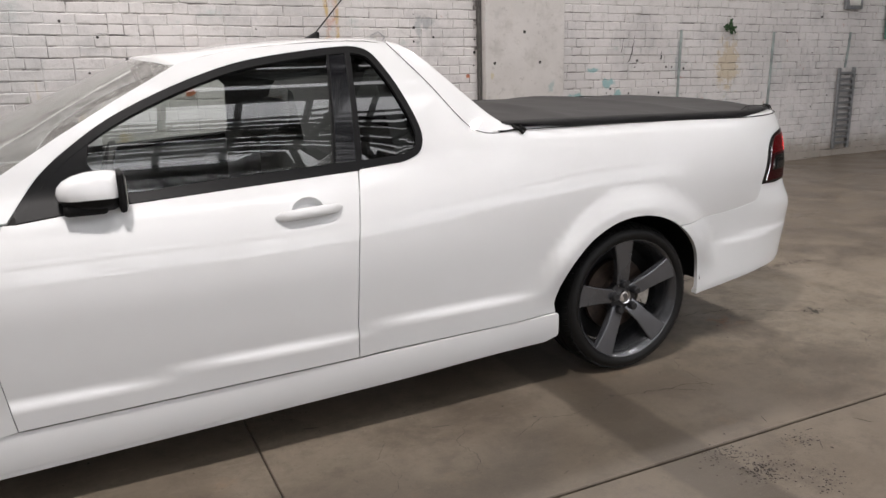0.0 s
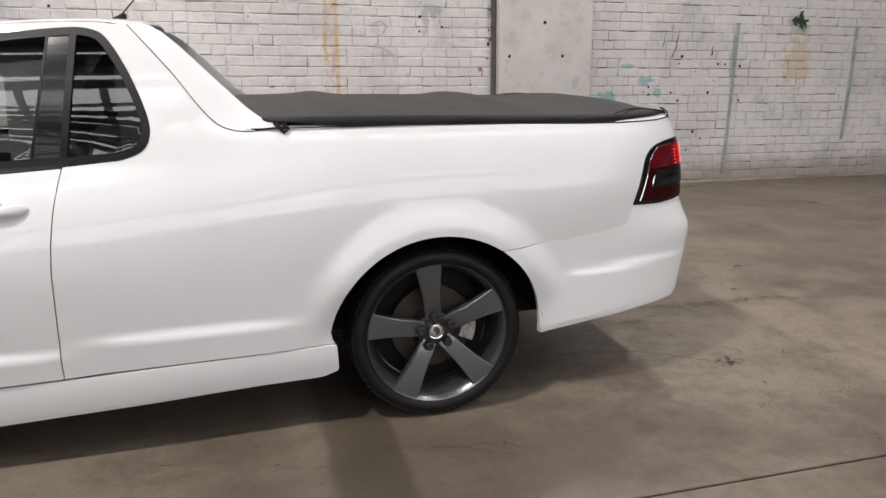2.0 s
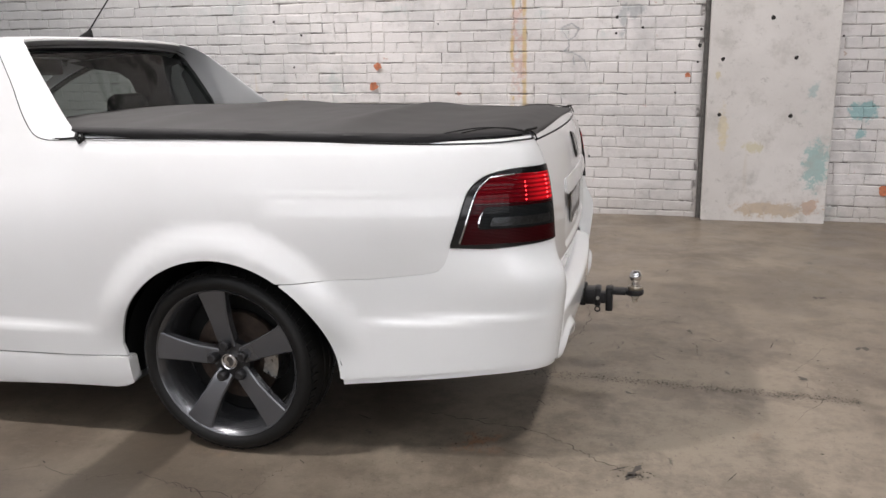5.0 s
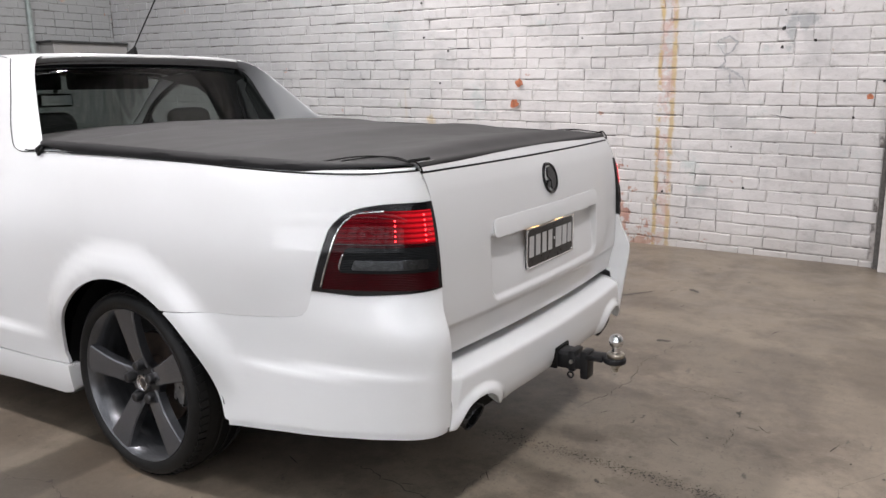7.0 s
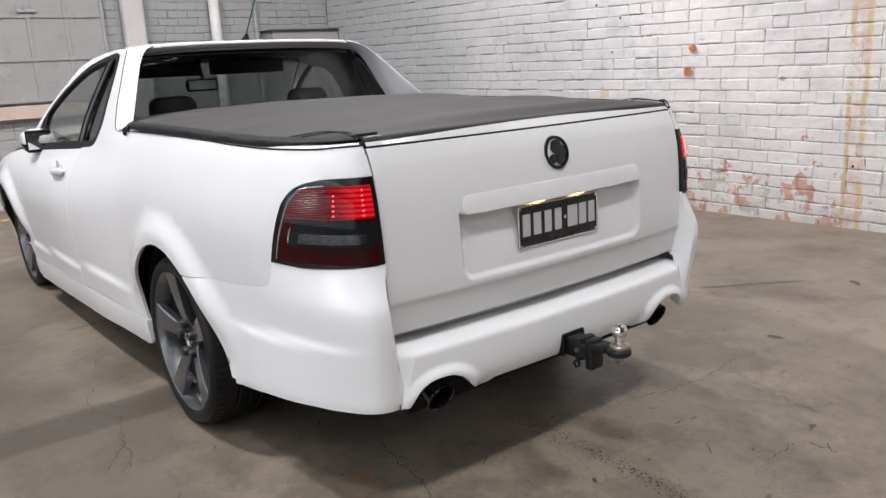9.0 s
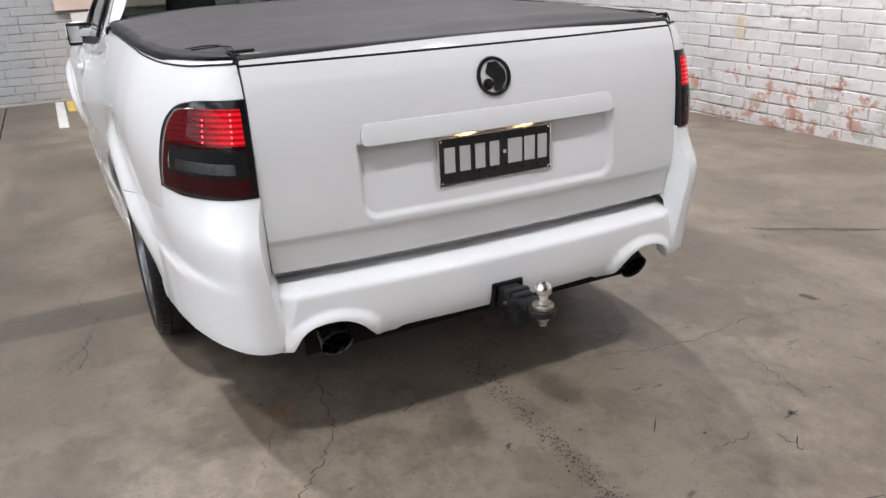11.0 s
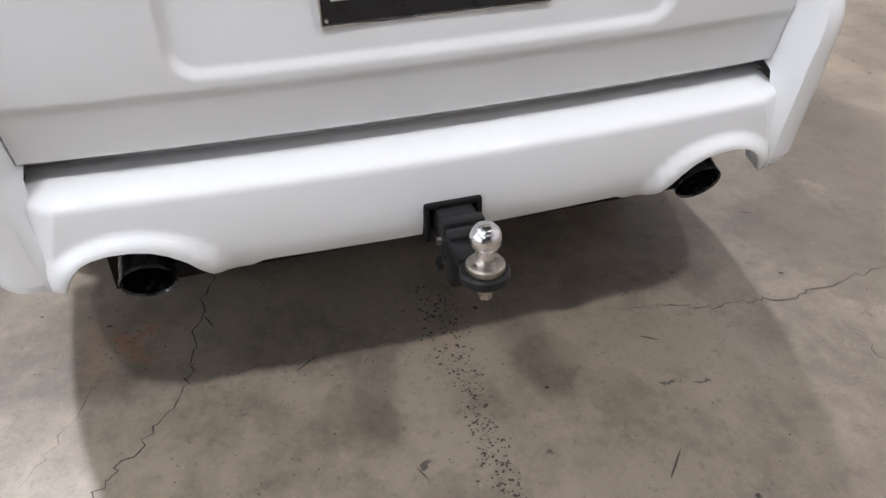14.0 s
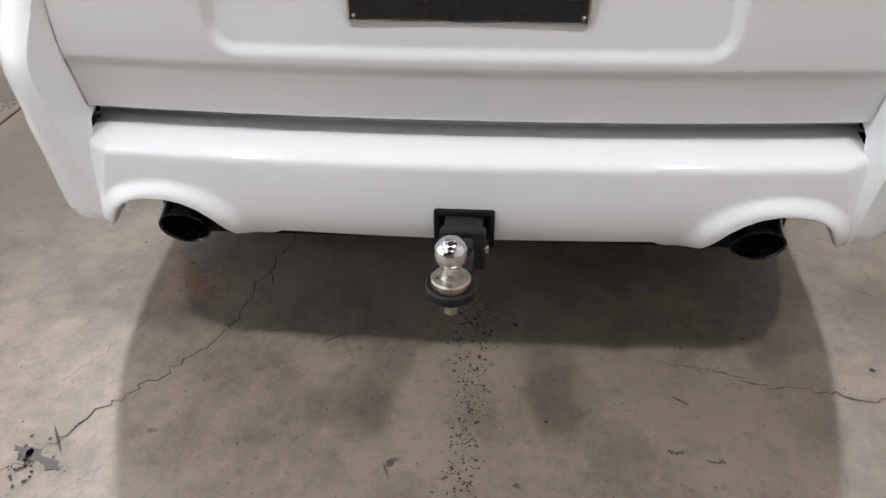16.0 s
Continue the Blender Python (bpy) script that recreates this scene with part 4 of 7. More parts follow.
part("dashboard", box((-2.62, -0.72, 0.62), (-2.22, 0.72, 0.98), 0.06, 3), CABIN, ute, "dark dashboard")
part("rear_bulkhead", box((-1.16, -0.74, 0.40), (-1.10, 0.74, 1.09), 0.01), CABIN, ute, "dark cab rear trim")
steer = []
for k in range(25):
    a = 2 * math.pi * k / 24
    steer.append((-2.08 + 0.06 * math.sin(a), 0.37 + 0.185 * math.cos(a), 0.90 + 0.175 * math.sin(a)))
soft("steering_wheel", tube(steer, 0.016, 8), CABIN, ute, "dark steering wheel")
mir = soft("inside_mirror", box((-1.905, -0.080, 1.262), (-1.875, 0.125, 1.336), 0.020, 3), BLACK_TRIM, ute, "inside mirror")
part("mirror_glass", box((-1.8745, -0.066, 1.272), (-1.8725, 0.111, 1.326)), MIRROR, mir)
part("mirror_stalk", tube([(-1.89, 0.03, 1.34), (-1.93, 0.03, 1.46)], 0.012, 8), BLACK_TRIM, mir)

# outside mirrors
for s in (-1, 1):
    rows = []
    for k in range(15):
        t = k / 14
        sc = (1 - 0.42 * t ** 4) * (1 - 0.25 * (1 - t) ** 3)
        zc = 1.040 + 0.006 * t
        row = []
        for j in range(20):
            a = 2 * math.pi * j / 20
            cx, cz = math.cos(a), math.sin(a)
            px = (0.060 if cx > 0 else 0.115) * abs(cx) ** (0.7 if cx > 0 else 0.9) * math.copysign(1, cx)
            pz = 0.070 * math.copysign(abs(cz) ** 0.9, cz)
            row.append((-2.135 + px * sc * 1.25 + 0.03 * (1 - t), s * (0.835 + 0.150 * t), zc + pz * sc))
        rows.append(row)
    bm = loft(rows, closed=True, caps=True)
    low_part = bm.copy()
    bmesh.ops.bisect_plane(bm, geom=bm.verts[:] + bm.edges[:] + bm.faces[:], plane_co=(0, 0, 1.026), plane_no=(0, 0, -1), clear_outer=True)
    bmesh.ops.bisect_plane(low_part, geom=low_part.verts[:] + low_part.edges[:] + low_part.faces[:], plane_co=(0, 0, 1.026), plane_no=(0, 0, 1), clear_outer=True)
    mirror_ob = soft("door_mirror", bm, PAINT, ute, "white and black door mirror", 60)
    soft("mirror_base", join(low_part, box((-2.24, s * 0.90 - 0.07, 0.975), (-2.11, s * 0.90 + 0.05, 1.012), 0.014)), BLACK_TRIM, mirror_ob, "black lower mirror shell", 60)
    part("mirror_glass", box((-2.0545, s * 0.915 - 0.060, 0.994), (-2.0515, s * 0.915 + 0.060, 1.086), 0.001), MIRROR, mirror_ob)
    soft("mirror_rim", box((-2.078, s * 0.912 - 0.070, 0.976), (-2.056, s * 0.912 + 0.070, 1.103), 0.010, 3), BLACK_TRIM, mirror_ob, "black mirror rim")

# door handles
for s, door in zip((-1, 1), doors):
    rows = []
    for k in range(13):
        t = k / 12
        x = lerp(-1.590, -1.342, t)
        z = lerp(0.903, 0.917, t)
        h = 0.0165 * (1 - abs(2 * t - 1) ** 9) ** 0.5 + 0.003
        w = 0.026 * (1 - abs(2 * t - 1) ** 5)
        y0 = half_width(x, z)
        rows.append([(x, s * (y0 + 0.008 + w * 0.8 * math.cos(2 * math.pi * j / 12) * 0.6 + w * 0.5), z + h * math.sin(2 * math.pi * j / 12)) for j in range(12)])
    soft("door_handle", loft(rows, closed=True, caps=True), PAINT, door, "white door handle", 60)
    cup = []
    for r, d in ((0.052, 0.001), (0.046, -0.004), (0.03, -0.014), (0.0, -0.018)):
        cup.append([(-1.470 + r * 1.15 * math.cos(2 * math.pi * j / 24), s * (half_width(-1.47, 0.91) + d), 0.912 + r * math.sin(2 * math.pi * j / 24)) for j in range(24)])
    soft("handle_cup", loft([[(p[0], p[1] + s * 0.003, p[2]) for p in r] for r in cup], closed=True), PAINT, door, "white handle recess", 60)

# aerial
aerial = soft("aerial_base", loft([[(-1.135 + (0.045 * math.cos(a) - 0.01) * sc + 0.03 * h, 0.022 * math.sin(a) * sc, 1.515 + 0.04 * h) for a in [2 * math.pi * k / 12 for k in range(12)]] for sc, h in ((1.0, 0), (0.85, 0.3), (0.5, 0.7), (0.22, 1.0))], closed=True, caps=True), BLACK_TRIM, ute, "black aerial")
part("aerial_rod", tube([(-1.125, 0, 1.54), (-0.86, 0, 1.83)], 0.0032, 6), BLACK_TRIM, aerial)

# ---- tonneau cover ----
def fold(x, y):
    """Height of the cloth over its rails: two bows, sagging between them."""
    e = 1 - abs(y / 0.80) ** 2.6
    base = 0.030 * e
    for xb, h in ((-0.30, 0.014), (0.42, 0.013), (0.93, 0.006)):
        base += h * math.exp(-((x - xb) / 0.075) ** 2) * (1 - abs(y / 0.84) ** 6)
    base -= 0.012 * math.exp(-((x - 0.05) / 0.22) ** 2) * e + 0.010 * math.exp(-((x - 0.68) / 0.16) ** 2) * e
    base += 0.004 * noise.noise(Vector((x * 4, y * 3, 0.3))) * e + 0.0016 * noise.noise(Vector((x * 16, y * 7, 1.3)))
    return base


RAIL_Z = pchip([-0.95, -0.55, 0.0, 0.39, 0.90, 1.06], [1.140, 1.142, 1.134, 1.124, 1.113, 1.114])
TOP_Z = pchip([-0.70, -0.20, 0.22, 0.49, 0.82, 0.95, 1.03, 1.08], [1.1315, 1.130, 1.1245, 1.1165, 1.109, 1.110, 1.115, 1.117])


def top_y(x):
    """Half the width between the tray's upper edges."""
    return half_width(x, 1.122) if x < 0.45 else -flank(*at_x(min(x, 1.03), 1.122))[1]


FRONT_Y = pchip([-0.92, -0.70, -0.64, -0.58, -0.52, -0.42], [0.745, 0.748, 0.772, 0.805, 0.832, 0.850])


def edge_y(x):
    y = top_y(x) - 0.021 - 0.003 * ease(-0.5, 0.3, x)
    if x < -0.42:
        y = min(y, FRONT_Y(x))
    if x > 0.72:
        y -= 0.040 * ease(0.72, 1.0, x)
    return y


rows, edging = [], []
for x in [-0.90 + 1.954 * k / 110 for k in range(111)]:
    y0 = edge_y(x)
    z0 = RAIL_Z(x)
    tail = ease(0.97, 1.054, x)
    row = []
    for k in range(57):
        t = k / 28 - 1
        y = y0 * t
        bowx = 0.020 * (1 - t * t) * ease(0.7, 1.054, x)
        row.append((x + bowx, y, z0 + 0.024 + fold(x, y * 0.8 / y0) * (1 - 0.75 * tail)))
    sag = 0.003 * noise.noise(Vector((x * 9, 0.0, 4.0)))
    foot = TOP_Z(x) + 0.004 + 0.018 * ease(-0.30, -0.56, x) + 0.012 * ease(0.74, 0.98, x)
    if x > -0.66:
        edging.append([(x, y0 + 0.0205, foot), (x, y0 + 0.0215, lerp(foot, z0 + 0.024, 0.4)), (x, y0 + 0.018, lerp(foot, z0 + 0.024, 0.75) + sag), (x, y0 + 0.008, z0 + 0.0245 + sag), (x, y0 - 0.008, z0 + 0.0275)])
    row = [(row[0][0], row[0][1] - 0.008, z0 + 0.022)] + row + [(row[-1][0], row[-1][1] + 0.008, z0 + 0.022)]
    rows.append(row)
end = rows[-1]
rows.append([(p[0] + 0.008, p[1], p[2] - 0.004) for p in end])
rows.append([(p[0] + 0.012, p[1], max(1.128, p[2] - 0.014)) for p in end])
rows.append([(p[0] + 0.006, p[1], 1.122) for p in end])
cover = soft("tonneau_cover", loft(rows), CLOTH, ute, "black soft tonneau cover with a slack, creased skin", 70)
both("valance", mirrored(loft(edging)), VALANCE, cover, "black vinyl edging")
for s in (-1, 1):
    # the dark gap along the tray's upper edge, laid on as a tube
    pts = [(x, s * (top_y(x) + 0.0005), TOP_Z(x) + 0.0022) for x in steps(-0.64, 0.44, 0.04)]
    u0 = at_x(0.48, 1.115)[0]
    for k in range(25):
        p = flank(lerp(u0, U_END, k / 24), 1.115)
        p = flank(lerp(u0, U_END, k / 24), TOP_Z(p[0]))
        pts.append((p[0] + 0.0004, -s * (p[1] - 0.0005), p[2] + 0.0022))
    soft("edge_bead", tube(pts, 0.0024, 8), BLACK_TRIM, cover, "black edge bead")
    # loose flap and cord at the rear corner
    loop = [(lerp(0.78, 1.045, k / 16), s * (lerp(0.765, 0.700, k / 16) - 0.035 * math.sin(math.pi * k / 16)), 1.139 + 0.014 * math.sin(math.pi * k / 16)) for k in range(17)]
    soft("corner_cord", tube(loop, 0.0022, 6), BLACK_TRIM, cover, "thin black cord loop")
    soft("corner_cord", tube([(lerp(0.84, 1.045, k / 10), s * (lerp(0.755, 0.700, k / 10) - 0.050 * math.sin(math.pi * k / 10)), 1.141 + 0.010 * math.sin(math.pi * k / 10)) for k in range(11)], 0.0022, 6), BLACK_TRIM, cover, "thin black cord loop")
    soft("corner_cord", tube([(1.040, s * 0.704, 1.145), (1.058, s * 0.694, 1.142), (1.070, s * 0.689, 1.130), (1.076, s * 0.6865, 1.114)], 0.0026, 6), BLACK_TRIM, cover, "thin black cord")
    soft("corner_cord", tube([(1.045, s * 0.70, 1.145), (1.062, s * 0.67, 1.147), (1.067, s * 0.64, 1.148)], 0.0045, 6), BLACK_TRIM, cover, "knotted black cord")
    part("hook", tube([(-0.56, s * 0.835, 1.150), (-0.545, s * 0.862, 1.138), (-0.53, s * 0.866, 1.120), (-0.515, s * 0.862, 1.132), (-0.53, s * 0.845, 1.148)], 0.007, 6), BLACK_TRIM, cover, "black cord hook")
    part("rail_cord", tube([(-0.66, s * 0.838, 1.131), (-0.60, s * 0.852, 1.132), (-0.53, s * 0.856, 1.138)], 0.004, 6), BLACK_TRIM, cover)
    # white tray rail beneath it
    rows = []
    for x in steps(-0.66, 1.0, 0.05) + [1.02, 1.035, 1.046, 1.054, 1.0585]:
        w = half_width(x, 1.126) if x < 0.45 else -flank(*at_x(x, 1.126))[1]
        h = TOP_Z(x)
        rows.append([(x, s * (w - 0.003), h - 0.004), (x, s * (w - 0.002), h + 0.003), (x, s * (w - 0.006), h + 0.007), (x, s * (w - 0.014), h + 0.0095), (x, s * (w - 0.05), h + 0.010), (x, s * (min(w, 0.80) - 0.15), h + 0.004)])
    soft("tray_rail", loft(rows), PAINT, ute, "white tray rail", 60)

# ---- wheels ----
def wheel(side):
    """A wheel at the origin, its outer face towards -y; the axle lies along y."""
    w = new("wheel")
    w.parent = ute
    w["label"] = "grey five-spoke wheel with low-profile tyre"
    R = 0.340
    soft("tyre", turned([(0.268, -0.095), (0.279, -0.112), (0.292, -0.120), (0.306, -0.121), (0.317, -0.116), (0.326, -0.104), (0.333, -0.088), (0.338, -0.068), (R, -0.045), (R, 0.045), (0.333, 0.088), (0.326, 0.104), (0.30, 0.122), (0.262, 0.10)], 72), TYRE, w, "black tyre", 40)
    for yy, tw, sk in ((-0.088, 0.030, 0.25), (0.088, 0.030, -0.25)):
        treads = bmesh.new()
        for k in range(72):
            a = 2 * math.pi * (k + (0.5 if yy > 0 else 0)) / 72
            m = Matrix.Rotation(-a, 4, "Y") @ Matrix.Translation((R - 0.0062, yy, 0)) @ Matrix.Rotation(-0.35 if yy < 0 else 0.35, 4, "Z") @ Matrix.Rotation(sk, 4, "X")
            b = box((-0.004, -tw / 2, -0.0105), (0.0035 if abs(yy) < 0.09 else 0.002, tw / 2, 0.0105), 0.0)
            b.transform(m)
            me = bpy.data.meshes.new("tmp")
            b.to_mesh(me)
            b.free()
            treads.from_mesh(me)
            bpy.data.meshes.remove(me)
        part("tread", treads, TYRE, w, "tyre tread blocks")["kind"] = "stuff"
    rings = join(turned([(R - 0.003, -0.068), (R - 0.001, -0.064), (R + 0.003, -0.030), (R, -0.026)], 72), turned([(R, -0.020), (R + 0.003, -0.016), (R + 0.003, 0.016), (R, 0.020)], 72),
                 turned([(R, 0.026), (R + 0.003, 0.030), (R - 0.001, 0.064), (R - 0.003, 0.068)], 72))
    soft("tread_rib", rings, TYRE, w, "tyre tread ribs")
    soft("rim", turned([(0.276, -0.098), (0.2785, -0.108), (0.2765, -0.113), (0.2725, -0.110), (0.258, -0.090), (0.247, -0.06), (0.236, 0.0), (0.236, 0.09), (0.262, 0.10)], 72), RIM_DARK, w, "grey rim barrel", 30)
    spoke = []
    # from hub to rim: radius, half-width, face depth, thickness
    for r, hw, y, th in ((0.048, 0.031, -0.069, 0.03), (0.065, 0.032, -0.075, 0.035), (0.090, 0.034, -0.083, 0.035), (0.140, 0.035, -0.093, 0.035), (0.200, 0.042, -0.101, 0.032), (0.250, 0.050, -0.106, 0.028), (0.271, 0.055, -0.108, 0.02)):
        b = 0.004
        spoke.append([(-hw, y + th, r), (-hw, y + b, r), (-hw + b, y, r), (0, y - 0.001, r + (0.004 if r > 0.25 else 0)), (hw - b, y, r), (hw, y + b, r), (hw, y + th, r)])
    base = loft(spoke)
    for k in range(5):
        b = base.copy()
        b.transform(Matrix.Rotation(radians(-72 * k - 7), 4, "Y"))
        soft("spoke", b, RIM, w, "", 40)
    base.free()
    soft("hub", turned([(0.0, -0.066), (0.030, -0.068), (0.052, -0.070), (0.072, -0.066), (0.078, -0.05), (0.078, 0.0)], 40), NUT_BLACK, w, "black hub")
    cap = soft("hub_cap", turned([(0.0, -0.080), (0.020, -0.080), (0.024, -0.079), (0.025, -0.074), (0.027, -0.082), (0.030, -0.083), (0.032, -0.078), (0.032, -0.06)], 32), CHROME, w, "chrome hub cap")
    part("cap_disc", mesh_of("cap_disc", *panel_data(rounded([(0.45 * y, 0.45 * z) for y, z in emblem], 0.004, 2), lambda y, z: (y, -0.0805, z), du=0.02, dv=0.02, flange=0.002, lift=0.001), CHROME_DARK), None, cap, "plain dark emblem")
    for k in range(5):
        a = radians(72 * k + 90 + 7.5)
        c = (0.063 * math.cos(a), 0, 0.063 * math.sin(a))
        soft("wheel_nut", turned([(0, -0.099), (0.012, -0.101), (0.0165, -0.098), (0.019, -0.091), (0.020, -0.066)], 12, "y", c), NUT_BLACK, w, "black wheel nut", 20)
    soft("brake_disc", turned([(0.06, -0.012), (0.165, -0.012), (0.168, -0.006), (0.165, 0.016), (0.06, 0.016)], 48), DISC, w, "rusty brake disc")
    soft("brake_drum", turned([(0.0, -0.045), (0.075, -0.045), (0.085, -0.03), (0.085, 0.01)], 32), DISC, w)
    cal = []
    for k in range(9):
        a = radians(lerp(-24, 14, k / 8))
        cal.append([(r * math.cos(a), y, r * math.sin(a)) for r, y in ((0.115, -0.035), (0.172, -0.040), (0.182, -0.01), (0.182, 0.03), (0.115, 0.03))])
    soft("brake_caliper", loft(cal, closed=True, caps=True), STEEL, w, "bare metal brake caliper")
    part("backing_plate", turned([(0.0, 0.03), (0.232, 0.03)], 40), BLACK_TRIM, w)
    return w


first = wheel(-1)
first.matrix_basis = pose(0, -0.811, 0.340)
for x, s in ((0.0, 1), (-3.01, -1), (-3.01, 1)):
    copy_thing(first, pose(x, 0.811 * s, 0.340, 0, 0, 180 if s > 0 else 0))

# ---- exhaust tips ----
for s in (-1, 1):
    c = (-0.080, s * 0.538, 0.345)
    tip = soft("exhaust_tip", turned([(0.047, 0.98), (0.047, 1.230), (0.0485, 1.236), (0.047, 1.240), (0.044, 1.236), (0.043, 1.02), (0.0, 1.02)], 40, "x", c), EXHAUST, ute, "black exhaust tip")
    tip.matrix_basis = Matrix.Translation((1.045, s * 0.529, 0.384)) @ Matrix.Rotation(radians(25), 4, "Y") @ Matrix.Translation((-1.05, -s * 0.538, -0.345))

# ---- tow hitch ----
hitch = soft("tow_hitch", join(box((1.150, -0.053, 0.416), (1.201, 0.053, 0.4285), 0.005), box((1.150, -0.053, 0.352), (1.201, -0.043, 0.424), 0.004), box((1.150, 0.043, 0.352), (1.201, 0.053, 0.424), 0.004), box((1.09, -0.05, 0.345), (1.14, 0.05, 0.43))), BLACK_TRIM, ute, "black square tow hitch housing")
soft("receiver", join(box((0.90, -0.034, 0.352), (1.245, 0.034, 0.418), 0.006), box((1.236, -0.039, 0.347), (1.262, 0.039, 0.423), 0.006)), HITCH_BLACK, hitch, "black square receiver tube")
soft("tongue", join(box((1.20, -0.025, 0.362), (1.315, 0.025, 0.408), 0.005), box((1.292, -0.030, 0.330), (1.322, 0.030, 0.432), 0.006),
                    box((1.31, -0.032, 0.404), (1.375, 0.032, 0.424), 0.005, 2, None), turned([(0, 0.404), (0.037, 0.404), (0.040, 0.408), (0.040, 0.420), (0.037, 0.424), (0, 0.424)], 32, "z", (1.408, 0, 0))), HITCH_BLACK, hitch, "black drop tongue")
soft("pin_eye", turned([(0.008, -0.004), (0.013, -0.004), (0.013, 0.004), (0.008, 0.004), (0.008, -0.004)], 20, "y", (1.250, -0.043, 0.338)), HITCH_BLACK, hitch)
part("hitch_pin", tube([(1.25, -0.046, 0.385), (1.25, 0.044, 0.385)], 0.007, 10), STEEL, hitch, "steel hitch pin")
HITCH_DROP = Matrix.Translation((-0.010, -0.011, -0.003))
ball = soft("tow_ball", turned([(0, 0.5065), (0.008, 0.5060), (0.0145, 0.5030), (0.0205, 0.4965), (0.0242, 0.4890), (0.0250, 0.4815), (0.0242, 0.474), (0.0205, 0.4665), (0.0165, 0.4625), (0.0140, 0.459), (0.0140, 0.436), (0, 0.436)], 40, "z", (1.412, 0, 0)), CHROME, hitch, "polished tow ball")
soft("ball_collar", turned([(0.010, 0.446), (0.0165, 0.445), (0.0185, 0.441), (0.0285, 0.4385), (0.0305, 0.436), (0.0305, 0.427), (0.029, 0.424), (0.010, 0.424)], 40, "z", (1.412, 0, 0)), BRASSY, hitch, "worn zinc collar under the ball", 30)
part("ball_nut", turned([(0, 0.404), (0.018, 0.404), (0.018, 0.388), (0.011, 0.386), (0.011, 0.372), (0, 0.370)], 6, "z", (1.412, 0, 0)), BRASSY, hitch, "worn zinc nut")
for ob in [o for o in hitch.children if o.name.split(".")[0] in ("tongue", "tow_ball", "ball_nut", "ball_collar")]:
    ob.data.transform(HITCH_DROP)
part("bar_under", box((0.98, 0.16, 0.30), (1.10, 0.22, 0.338), 0.006), BLACK_TRIM, hitch)
part("muffler", box((0.55, -0.50, 0.30), (1.02, 0.50, 0.42), 0.05, 3), BLACK_TRIM, ute, "dark exhaust box")

